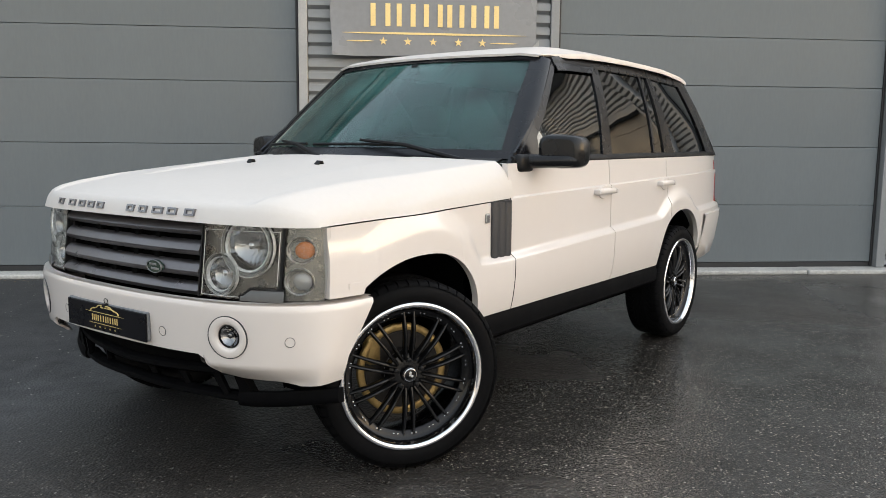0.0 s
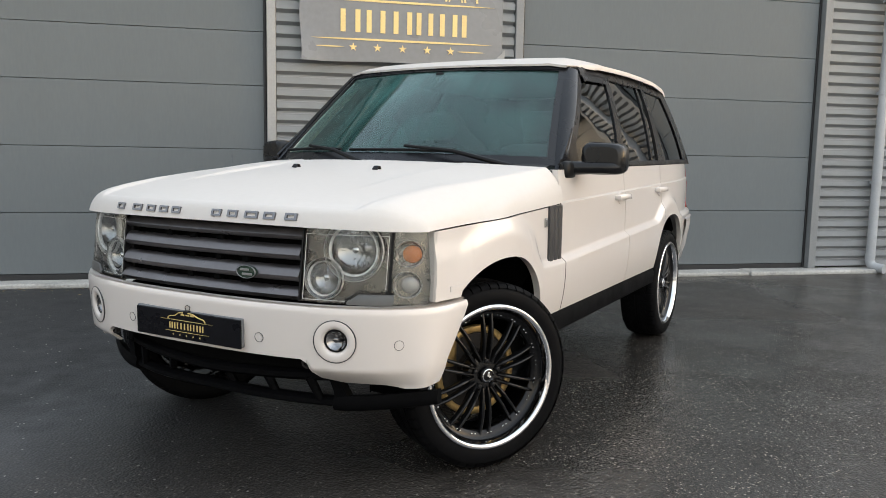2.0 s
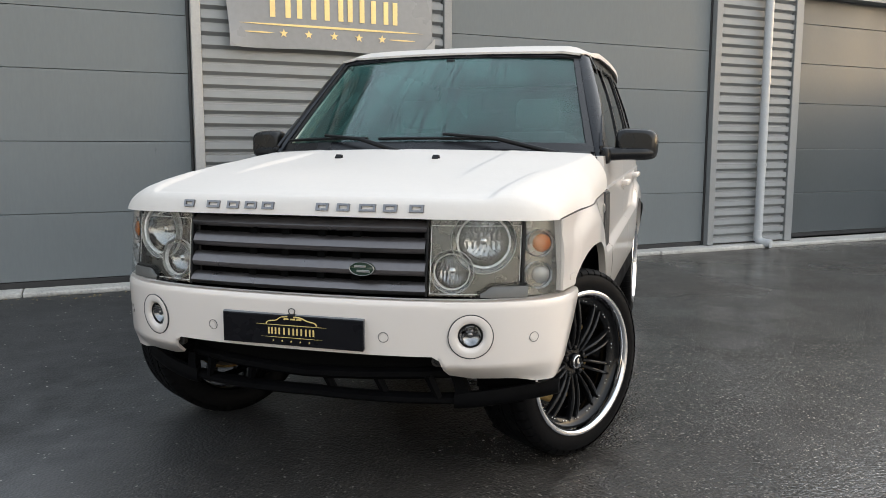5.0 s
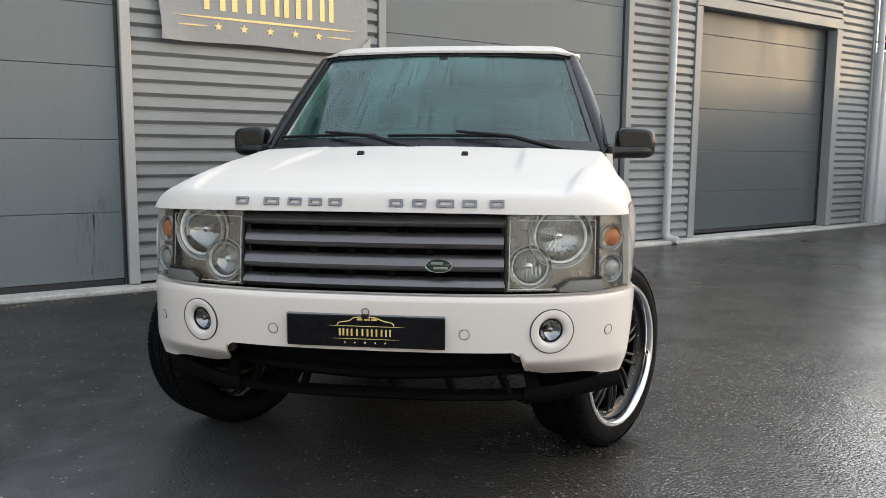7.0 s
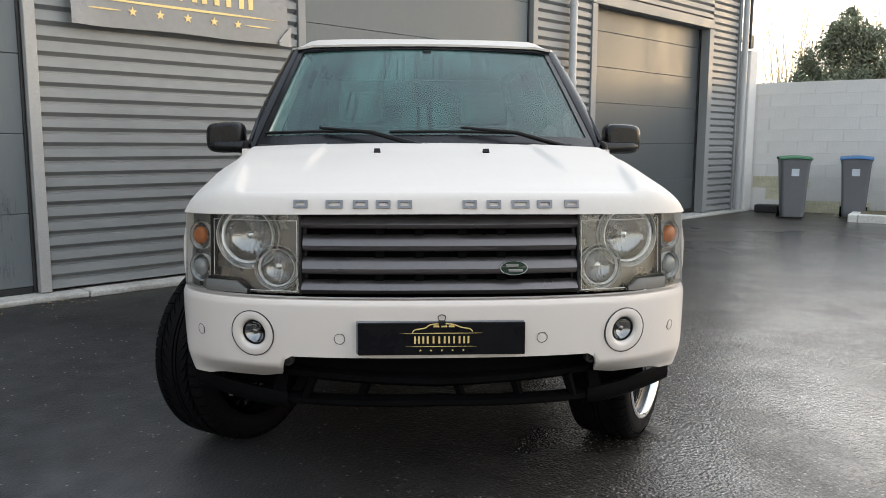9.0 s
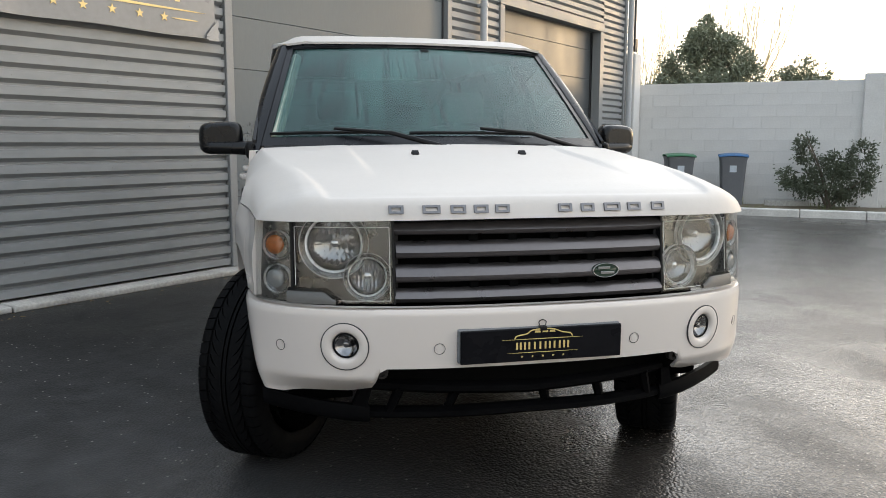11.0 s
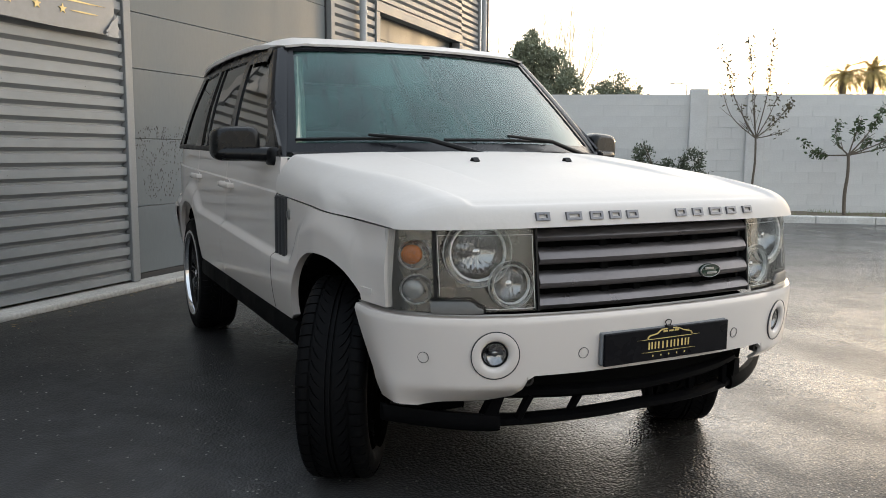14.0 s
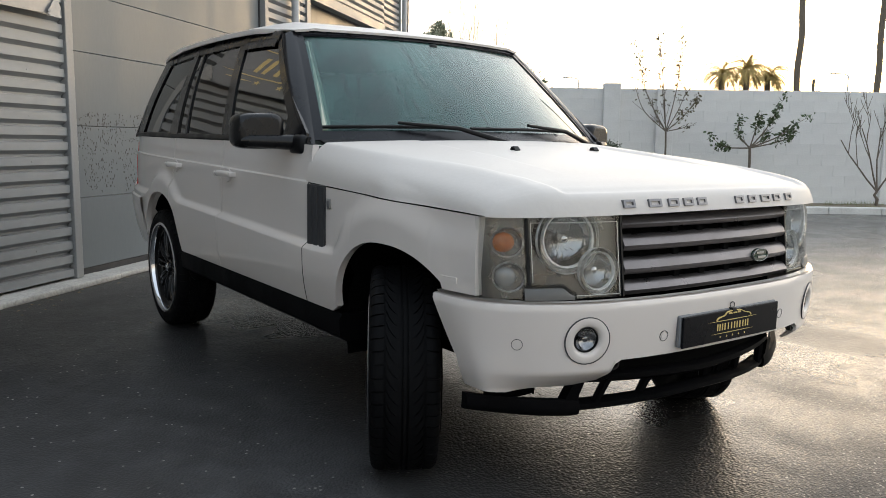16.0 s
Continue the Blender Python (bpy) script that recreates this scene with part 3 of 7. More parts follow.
tagged(bpy.data.objects["ceiling"], "plain ceiling inside the workshop shed", "ceiling", kind="structure")
PITCH = 0.117


def cladding(x0, x1, z0, z1):
    """Horizontal trapezoid sheeting between two uprights."""
    rows, z = [], z0
    prof = [(0.0, 0.0), (0.058, 0.0), (0.063, 0.044), (0.086, 0.044), (0.117, 0.0)]
    while z < z1 - 1e-6:
        for dz, dy in prof[:-1]:
            zz = min(z + dz, z1)
            rows.append([(x0, FACE + dy, zz), ((x0 + x1) / 2, FACE + dy, zz), (x1, FACE + dy, zz)])
        z += PITCH
    rows.append([(x0, FACE, z1), ((x0 + x1) / 2, FACE, z1), (x1, FACE, z1)])
    bm = bmesh.new()
    sheet(bm, rows, 0.004)
    return bm


for a, b, z0, z1 in ((X0, -3.26, 0.07, TOP), (0.475, 2.865, 0.07, TOP), (6.585, 7.795, 0.07, TOP), (11.415, 12.36, 0.07, TOP),
                     (-3.26, 0.475, 4.46, TOP), (2.865, 6.585, 4.46, TOP), (7.795, 11.415, 3.385, TOP)):
    part("cladding_sheet", cladding(a, b, z0, z1), M_CLAD, wall_n, sharp=15)


def upright(x0, x1, z0, z1, proud=0.028):
    bm = boxed(((x0 + x1) / 2, FACE - proud + 0.08, (z0 + z1) / 2), (x1 - x0, 0.16, z1 - z0), 0.005)
    return bm


for a, b, z1 in ((-3.255, -3.145, 4.3), (0.385, 0.47, 4.3), (2.87, 2.955, 4.3), (6.485, 6.58, 4.3), (7.80, 7.925, 3.2), (11.255, 11.41, 3.2)):
    # the first strip's lit look is painted in with the paler copy
    part("flashing", upright(a, b, 0.05, z1), M_LITTRIM_SCRAP if -1 < a < 1 else M_TRIM, wall_n, "grey folded steel edge strip")
for a, b, z in ((-3.255, 0.47, 4.305), (2.87, 6.58, 4.305), (7.80, 11.41, 3.205)):
    part("lintel_flashing", upright(a, b, z, z + 0.15, 0.032), M_TRIM, wall_n, "grey folded steel edge strip")
for a, b in ((12.365, 12.45),):
    part("corner_flashing", upright(a, b, 0.05, TOP, 0.032), M_TRIM, wall_n, "grey folded steel edge strip")
# fixing screws of the cladding
bm = bmesh.new()
lathe(bm, [(0.0, 0.006), (-0.006, 0.006), (-0.008, 0.0)], 8, "Y")
screw = part("screw", bm, M_TRIM, wall_n, m=pose(1.67, FACE, 1.90))
for x in (0.9, 1.67, 2.45, 6.75, 7.6, 11.6):
    for z in (0.32, 1.02, 1.37, 1.72):
        k = screw.copy()
        scene.collection.objects.link(k)
        k.matrix_basis = pose(x, FACE, 0.07 + round((z - 0.07) / PITCH) * PITCH + 0.025)


def sectional_door(name, x0, x1, top, joints, depth, mat, tone):
    """Overhead door: panels with stepped joints, a rubber foot and dark side seals."""
    d = tagged(thing(name, pose(0, 0, 0), "closed %s sectional overhead door with flat panels" % tone, "door"), kind="structure")
    y = FACE + depth
    for a, b in zip(joints, joints[1:]):
        b = min(b, top)
        bm = boxed(((x0 + x1) / 2, y + 0.02, (a + b) / 2), (x1 - x0 - 0.05, 0.04, b - a - 0.004), 0.004)
        part("panel", bm, mat, d)
    part("bottom_seal", boxed(((x0 + x1) / 2, y + 0.022, joints[0] - 0.03), (x1 - x0 - 0.05, 0.036, 0.056), 0.006), M_SEAL, d, "black rubber foot strip")
    for x in (x0 + 0.013, x1 - 0.013):
        part("side_seal", boxed((x, y + 0.012, top / 2 + 0.02), (0.024, 0.05, top - 0.06), 0.004), M_SEAL, d, "black rubber side strip")
    part("backing", boxed(((x0 + x1) / 2, y + 0.055, top / 2 + 0.03), (x1 - x0 - 0.06, 0.02, top - 0.06)), M_SEAL, d)
    return d


sectional_door("door_1", *DOORS[0], (0.10, 0.68, 1.30, 1.91, 2.42, 3.03, 3.64, 4.30), 0.05, M_DOOR, "grey")
sectional_door("door_2", *DOORS[1], (0.10, 0.71, 1.32, 1.94, 2.43, 3.04, 3.65, 4.30), 0.05, M_DOOR, "grey")
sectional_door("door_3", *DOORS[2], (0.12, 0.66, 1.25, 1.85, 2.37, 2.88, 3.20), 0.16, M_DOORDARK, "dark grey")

# dirt thrown up on the lower panels of the middle door
rng = random.Random(12)
bm = bmesh.new()
for _ in range(520):
    x, z = 3.02 + 0.98 * rng.random(), 1.44 - 0.70 * rng.random() ** 1.15
    if noise.noise((x * 6, z * 2.2, 1)) < -0.28:
        continue
    h, r = rng.uniform(0.006, 0.034), rng.uniform(0.0025, 0.0065)
    y = FACE + 0.05
    box(bm, (x, y - 0.0005, z), (r, 0.002, h * 0.6))
    box(bm, (x + rng.uniform(-0.3, 0.3) * r, y - 0.0007, z + h * 0.2), (r * 1.7, 0.002, h * 0.35))
part("dirt_specks", bm, M_DIRT, bpy.data.objects["door_2"], "dark dried dirt specks")
# rain streaks on the first door
bm = bmesh.new()
for _ in range(46):
    x, z = rng.gauss(0.12, 0.10), rng.uniform(0.18, 0.80)
    if x > 0.33:
        continue
    h, r = rng.uniform(0.04, 0.20), rng.uniform(0.003, 0.008)
    sheet(bm, [[(x - r * k + 0.004 * math.sin(9 * q), FACE + 0.0492, z + h * q), (x + r * k + 0.004 * math.sin(9 * q), FACE + 0.0492, z + h * q)] for q, k in ((-0.5, 0.1), (-0.2, 1.0), (0.1, 0.6), (0.5, 0.15))], 0.0012)
sheet(bm, [[(0.05 - k, FACE + 0.0492, z), (0.05 + k, FACE + 0.0492, z)] for z, k in ((1.17, 0.001), (1.22, 0.003), (1.235, 0.009), (1.25, 0.002))], 0.0012)
part("rain_streaks", bm, M_SMUDGE, bpy.data.objects["door_1"], "dark rain streaks and smudges")

# concrete strip in front of the wall, cast in lengths
strip = tagged(thing("pavement", pose(0, 0, 0), "worn pale concrete strip along the foot of the shed", "threshold"), kind="structure")
random.seed(4)
x = X0
while x < 12.5:
    l = random.uniform(1.6, 2.6)
    part("slab", boxed((x + l / 2, 5.03, 0.02), (l - 0.008, 0.36 + random.uniform(-0.02, 0.02), 0.05 + random.uniform(-0.006, 0.004)), 0.012), M_CONC, strip)
    x += l


def drainpipe(x, y, r, top, foot):
    d = thing("drainpipe", pose(x, y, 0), "grey plastic rainwater downpipe clipped to the clad wall", "drainpipe", "downpipes")
    bm = bmesh.new()
    lathe(bm, [(0.17, r * 0.97), (1.0, r * 0.97), (1.0, r), (top, r)], 16, "Z")
    part("pipe", bm, M_PIPE, d)
    if foot:
        part("shoe", tubed(spline([(0, 0, 0.22), (0, 0, 0.12), (0.02, -0.05, 0.07), (0.06, -0.16, 0.055)], 4), r * 1.04, r * 1.04, 14), M_PIPE, d)
    else:
        part("shoe", tubed([(0, 0, 0.2), (0, 0, 0.0)], r, r, 14), M_PIPE, d)
    for z in (1.05, 2.07, 3.1, 4.2):
        bm = bmesh.new()
        lathe(bm, [(z - 0.02, r), (z - 0.02, r + 0.008), (z + 0.02, r + 0.008), (z + 0.02, r)], 16, "Z")
        box(bm, (0, r + 0.015, z), (0.05, 0.05, 0.035))
        part("clip", bm, M_PIPE, d)
    return d


drainpipe(7.27, 4.955, 0.052, TOP, True)
drainpipe(12.50, 4.96, 0.055, TOP, False)
pier = tagged(thing("trim", pose(12.76, 5.06, 0), "tall white-painted rendered pier at the shed corner", "pier"), kind="structure")
part("pier_shaft", boxed((0, 0, 1.47), (0.30, 0.34, 2.95), 0.015), M_BLOCK, pier)
box_top = thing("hopper", pose(12.66, 4.97, 2.98), "dark square rainwater hopper above the white pier", "hopper")
part("hopper_body", boxed((0, 0, 0.12), (0.14, 0.14, 0.24), 0.01), M_SEAL, box_top)
part("hopper_pipe", tubed([(0, 0, 0.24), (0, 0, 3.1)], 0.05, 0.05, 12), M_SEAL, box_top)

# ---- the banner on the shed ----
sign = thing("banner", pose(0, 0, 0), "dark weathered advertising banner with gold print on the clad wall", "sign")
SIGN_Y = 4.965
bm = bmesh.new()
rows = []
for i in range(13):
    z = lerp(2.165, 3.30, i / 12)
    row = []
    for j in range(25):
        x = lerp(0.70, 2.71, j / 24)
        curl = 0.03 * smooth(0.25, 0.0, (x - 0.70)) * smooth(0.35, 0.0, z - 2.165)
        row.append((x + 0.01 * math.sin(z * 9) * (j == 0), SIGN_Y + 0.002 * math.sin(x * 7 + z * 3) - curl, z + 0.006 * math.sin(x * 5) * (i == 0)))
    rows.append(row)
sheet(bm, rows, 0.006)
part("banner_sheet", bm, M_SIGN, sign)
bm = bmesh.new()
sheet(bm, [[(lerp(2.60, 2.735, i / 6), SIGN_Y - 0.012 - 0.016 * math.sin(i * 2.3 + k * 1.7) ** 2, lerp(2.15, lerp(2.20, 2.34, i / 6), k / 5)) for i in range(7)] for k in range(6)], 0.003)
part("torn_corner", bm, M_LITTRIM_SCRAP, sign, "crumpled pale torn banner corner")
for x in (0.9, 2.5):
    part("batten", boxed((x, 5.01, 2.75), (0.04, 0.05, 0.9), 0.004), M_TRIM, sign)


def flat(bm, poly, y, depth=0.004):
    prism(bm, poly, lambda u, v, d: (u, y - d, v), depth)


def star_poly(x, z, r):
    return [(x + (r if i % 2 == 0 else r * 0.42) * math.sin(i * math.pi / 5), z + (r if i % 2 == 0 else r * 0.42) * math.cos(i * math.pi / 5)) for i in range(10)]


def lens_poly(x0, x1, z, h, n=10):
    """A line that thins out towards its ends."""
    up = [(lerp(x0, x1, i / n), z + h * math.sin(math.pi * i / n) ** 0.6) for i in range(n + 1)]
    return up + [(x, 2 * z - v) for x, v in up[::-1][1:-1]]


def ribbon(bm, pts, wd, y):
    """A stroke of even width in the sign's plane."""
    for (a, b), (c, d) in zip(pts, pts[1:]):
        l = math.hypot(c - a, d - b) or 1
        nx, nz = -(d - b) / l * wd / 2, (c - a) / l * wd / 2
        flat(bm, [(a + nx, b + nz), (c + nx, d + nz), (c - nx, d - nz), (a - nx, b - nz)], y)


def print_emblem(parent, mat, y, cx, z0, s, part_y):
    """The emblem's plain shapes: a car's outline, two lines, bars in place of the name, stars. s: metres for one unit."""
    def at(u, v):
        return (cx + u * s * 1.08, z0 + v * s)
    bm = bmesh.new()
    out = [(-0.62, 0.62), (-0.60, 0.71), (-0.45, 0.76), (-0.28, 0.92), (0.10, 0.95), (0.36, 0.80), (0.55, 0.76), (0.66, 0.70), (0.68, 0.62)]
    ribbon(bm, [at(p[0], p[1]) for p in spline([(a, b, 0) for a, b in out], 4)], 0.022 * s, y)
    part("emblem_car", bm, mat, parent, "gold car outline")
    for u in (-0.38, 0.48):
        bm = bmesh.new()
        ribbon(bm, [at(u + 0.09 * math.cos(a), 0.62 + 0.09 * math.sin(a)) for a in steps(0, math.pi, 8)], 0.02 * s, y)
        ribbon(bm, [at(u + 0.06 * math.cos(a), 0.62 + 0.06 * math.sin(a)) for a in steps(0, math.pi, 8)], 0.014 * s, y)
        part("emblem_wheel", bm, mat, parent)
    for u in (-0.2, -0.02, 0.16):
        bm = bmesh.new()
        flat(bm, [at(u - 0.06, 0.80), at(u + 0.06, 0.80), at(u + 0.05, 0.87), at(u - 0.05, 0.87)], y)
        part("emblem_window", bm, mat, parent)
    for z, a, b in ((0.585, -0.85, 0.85), (0.225, -0.83, 0.84)):
        bm = bmesh.new()
        flat(bm, [at(u, v) for u, v in lens_poly(a, b, z, 0.010)], y)
        part("gold_line", bm, mat, parent)
    for a, b in ((-0.78, -0.52), (0.50, 0.76)):
        bm = bmesh.new()
        flat(bm, [at(u, v) for u, v in lens_poly(a, b, 0.15, 0.006)], y)
        part("gold_line", bm, mat, parent)
    for u, wd in ((-0.53, 0.10), (-0.40, 0.06), (-0.24, 0.17), (0.00, 0.17), (0.20, 0.15), (0.36, 0.06), (0.52, 0.12)):
        bm = bmesh.new()
        for q in ((u,) if wd < 0.11 else (u - wd * 0.36, u + wd * 0.36)):
            flat(bm, [at(q - 0.022, 0.29), at(q + 0.022, 0.29), at(q + 0.022, 0.50), at(q - 0.022, 0.50)], y)
        part("name_bar", bm, mat, parent)
    for u in (-0.44, -0.225, 0.0, 0.225, 0.44):
        bm = bmesh.new()
        flat(bm, star_poly(*at(u, 0.15), 0.040 * s), y)
        part("star", bm, mat, parent)


print_emblem(sign, M_GOLDSIGN, SIGN_Y - 0.009, 1.69, 2.15, 1.02, 0)


# ---- the car: x to its left, y to its rear, z up; y = 0 at the number plate ----
CAR = pose(0.073, 0.170, 0, 0, 0, -41.7)
car = thing("car", CAR, "white off-road car with black pillars standing on wet asphalt", "car")
STEER = -31.0
AXLE_F, AXLE_R, WHEEL_X, WHEEL_R = 0.83, 3.65, 0.805, 0.382
BELT = [(1.40, 1.212), (4.5, 1.245)]
HOODLINE = [(0.30, 1.004), (1.44, 1.053)]
CREASE_UP = [(1.40, 1.055), (4.5, 1.132)]
CREASE_LO = [(0.9, 0.785), (1.40, 0.778), (3.2, 0.845), (4.6, 0.86)]


def front_arch(y):
    u = y - 0.79
    if u < 0:
        return 0.868 - 0.12 * (-u / 0.35) ** 2.2
    u = min(1.0, u / 0.360)
    return 0.868 - 0.33 * (1 - max(0.0, 1 - u ** 2.2) ** (1 / 2.2))


def rear_arch(y):
    u = (y - 3.595) / (0.40 if y < 3.595 else 0.345)
    u = min(1.0, abs(u))
    return 0.885 - 0.345 * (1 - max(0.0, 1 - u ** 2.2) ** (1 / 2.2))


def arch_gap(y, z):
    """Roughly how far a point of the side lies from the nearer wheel opening."""
    f = math.hypot((y - 0.79) / 0.9, (z - 0.48)) - 0.385
    r = math.hypot((y - 3.56) / 0.95, (z - 0.50)) - 0.385
    return min(f, r)


def side_x(y, z):
    """Half width of the body side: a flared lower face below the crease and round the wheels, a flatter one above."""
    low = 0.957 - 0.025 * max(0.0, (0.74 - z) / 0.20) ** 2
    up = table(CREASE_UP, y)
    high = 0.926 - 0.012 * max(0, (z - 0.85)) - (0.075 * (z - up) if z > up else 0) - 0.010 * smooth(up - 0.005, up + 0.003, z) * smooth(1.3, 1.45, y)
    high += 0.011 * smooth(1.25, 1.0, y) * smooth(0.98, 0.88, z)
    a, b = z - table(CREASE_LO, y), arch_gap(y, z) - 0.085
    h = min(1.0, max(0.0, 0.5 + 0.5 * (b - a) / 0.06))
    k = smooth(0.0, lerp(lerp(0.125, 0.066, smooth(1.15, 1.5, y)), 0.034, h), lerp(b, a, h) - 0.06 * h * (1 - h) + 0.004)
    x = lerp(low, high, k)
    nose = max(0.0, 0.85 - y)
    x -= lerp(0.155, 0.105, k) * nose * nose / (nose + 0.08)
    x -= 0.12 * max(0.0, y - 3.7) ** 2
    return x


def columns(y0, y1, extra=(), step=0.04):
    ys = set(steps(y0, y1, max(2, round((y1 - y0) / step))))
    ys |= {e for e in extra if y0 < e < y1}
    ys = sorted(ys)
    out = [ys[0]]
    for y in ys[1:]:
        if y - out[-1] > 0.002:
            out.append(y)
    return out


ARCH_F = [0.44 + 0.710 * (0.5 - 0.5 * math.cos(math.pi * i / 40)) for i in range(41)]
ARCH_R = [3.195 + 0.745 * (0.5 - 0.5 * math.cos(math.pi * i / 40)) for i in range(41)]


def side_panel(sg, y0, y1, low, high, rows=22, extra=(), thick=0.012, warp=None):
    """A pressed panel of one side between two heights, with folded edges."""
    bm = bmesh.new()
    grid = []
    for y in columns(y0, y1, extra):
        a, b = low(y), high(y)
        col = []
        cl, cu = table(CREASE_LO, y), table(CREASE_UP, y)
        marks = steps(a, max(a, cl - 0.004), 8) + [cl, cl + 0.006, cl + 0.013, cl + 0.021, cl + 0.028, cl + 0.036] + steps(cl + 0.045, min(b, cu - 0.006), 10) + [cu - 0.004, cu - 0.002, cu, cu + 0.002, cu + 0.004] + steps(cu + 0.006, max(b, cu + 0.007), 5)
        if b < cu:
            marks = [lerp(a, b, i / 34) for i in range(35)] if a > cl + 0.02 else steps(a, cl - 0.004, 10) + [cl, cl + 0.006, cl + 0.013, cl + 0.021, cl + 0.028, cl + 0.036] + steps(cl + 0.045, b, 17)
        for z in marks:
            z = min(max(z, a), b)
            yy = warp(y, z) if warp else y
            col.append((sg * side_x(yy, z), yy, z))
        # a return edge turned inwards at top and bottom
        x, yy, z = col[0]
        col.insert(0, (x - sg * 0.03, yy, z + 0.004))
        x, yy, z = col[-1]
        col.append((x - sg * 0.03, yy, z - 0.003))
        grid.append(col)
    for e, d in ((0, 1), (-1, -1)):
        grid.insert(0 if e == 0 else len(grid), [(p[0] - sg * 0.03, p[1] + d * 0.003, p[2]) for p in grid[e]])
    sheet(bm, grid)
    return bm


SILL = 0.548


def low_fender(y):
    if y < 0.47:
        return 0.752
    return max(SILL, front_arch(y)) if y < 1.150 else SILL


def low_rear(y):
    if y < 3.195:
        return SILL
    if y < 3.94:
        return max(SILL, rear_arch(y))
    return SILL + 0.05


for sg in (1, -1):
    part("fender", side_panel(sg, 0.318, 1.428, low_fender, lambda y: table(HOODLINE, y) - 0.005, 24, ARCH_F), M_PAINT, car)
    # doors lean a little: the rear edges follow the pillars
    fd = part("front_door", side_panel(sg, 1.434, 2.497, lambda y: SILL, lambda y: table(BELT, y) - 0.004, 26), M_PAINT, car)
    rd = part("rear_door", side_panel(sg, 2.503, 3.36, low_rear, lambda y: table(BELT, y) - 0.004, 26, ARCH_R), M_PAINT, car)
    part("rear_quarter", side_panel(sg, 3.366, 4.70, low_rear, lambda y: table(BELT, y) - 0.004, 26, ARCH_R), M_PAINT, car)
    for door, y in ((fd, 2.40), (rd, 3.36 - 0.02)):
        if door is rd:
            y = 3.30
        z = 1.048 + 0.02 * (y - 2.4)
        x = sg * (side_x(y, z))
        bm = bmesh.new()
        grid = []
        for i in range(9):
            u = i / 8
            b = math.sin(math.pi * u) ** 0.4
            yy = y + lerp(-0.115, 0.115, u)
            row = []
            for k in range(8):
                a = 2 * math.pi * k / 8
                row.append((x + sg * (0.012 + 0.030 * b + 0.009 * math.cos(a) * (0.4 + 0.6 * b)), yy, z + 0.016 * math.sin(a) + 0.004 * b))
            grid.append(row)
        sheet(bm, grid, close=True)
        box(bm, (x + sg * 0.012, y - 0.108, z), (0.05, 0.02, 0.026), 0.005)
        box(bm, (x + sg * 0.012, y + 0.108, z), (0.05, 0.02, 0.026), 0.005)
        part("handle", bm, M_PAINT, door, "white pull handle")
        bm = bmesh.new()
        lathe(bm, [(0, 0.045), (0.004, 0.043), (0.004, 0.03), (-0.004, 0.0)], 20, "X")
        for v in bm.verts:
            v.co = Vector((x + sg * (v.co.x + 0.001), y + v.co.y * 1.4, z - 0.006 + v.co.z * 0.8))
        part("handle_recess", bm, M_PAINT, door)
    # dark strips set behind the gaps between the panels, for the shade in them
    for y, z0, z1 in ((1.431, SILL, 1.07), (2.50, SILL, 1.23), (3.363, 0.86, 1.24)):
        bm = bmesh.new()
        sheet(bm, [[(sg * (side_x(y + d, z) - 0.009), y + d, z) for d in (-0.014, 0.014)] for z in steps(z0, z1, 24)], 0.004)
        if y < 2:     # a dark strip on the surface draws the shade of the door's front gap
            sheet(bm, [[(sg * (side_x(y + d, z) + 0.0006), y + d, z) for d in (-0.0028, 0.0028)] for z in steps(z0, z1, 60)], 0.003)
        part("shut_line", bm, M_UNDER, car)
    bm = bmesh.new()
    sheet(bm, [[(sg * (side_x(y, table(HOODLINE, y)) - 0.012), y, table(HOODLINE, y) + d) for d in (-0.014, 0.012)] for y in steps(0.55, 1.43, 24)], 0.004)
    part("shut_line", bm, M_UNDER, car)
    # black sill
    bm = bmesh.new()
    grid = []
    for y in steps(1.13, 3.2, 12):
        grid.append([(sg * x, y, z) for x, z in ((0.80, 0.43), (0.905, 0.43), (0.935, 0.452), (0.938, 0.52), (0.925, 0.544), (0.80, 0.544))])
    sheet(bm, grid, close=True)
    bm.faces.new([v for v in bm.verts if abs(v.co.y - 1.13) < 1e-4])
    bm.faces.new([v for v in bm.verts if abs(v.co.y - 3.2) < 1e-4])
    part("sill", bm, M_BAR, car, "black plastic sill strip")
    # fender vent with fins
    bm = bmesh.new()
    sheet(bm, [[(sg * (side_x(y, max(z, 0.93)) + 0.009), y, z) for z in steps(0.788, 1.046, 10)] for y in steps(1.268, 1.427, 4)], 0.012)
    vent = part("side_vent", bm, M_VENT, car, "dark grey vertical fender vent")
    for y in (1.292, 1.346, 1.400):
        bm = bmesh.new()
        grid = []
        for z in steps(0.796, 1.038, 8):
            x = side_x(y, max(z, 0.93)) + 0.009
            grid.append([(sg * (x - 0.004), y - 0.020, z), (sg * (x + 0.003), y - 0.014, z), (sg * (x + 0.006), y + 0.011, z), (sg * (x - 0.004), y + 0.017, z)])
        sheet(bm, grid, close=True)
        part("fin", bm, M_VENT, vent)
    bm = boxed((sg * (side_x(1.236, 0.975) + 0.004), 1.236, 0.975), (0.008, 0.030, 0.042), 0.006)
    fb = part("fender_badge", bm, M_SILVER, car, "small silver shield badge")
    part("badge_face", boxed((sg * (side_x(1.236, 0.975) + 0.009), 1.236, 0.975), (0.003, 0.018, 0.028), 0.001), M_LETTER, fb)
    # small side marker at the fender's front
    bm = bmesh.new()
    sheet(bm, [[(sg * (side_x(y, z) + 0.0025), y, z) for z in (0.778, 0.79, 0.798)] for y in steps(0.40, 0.475, 4)], 0.004)
    part("side_marker", bm, M_PAINT, car)

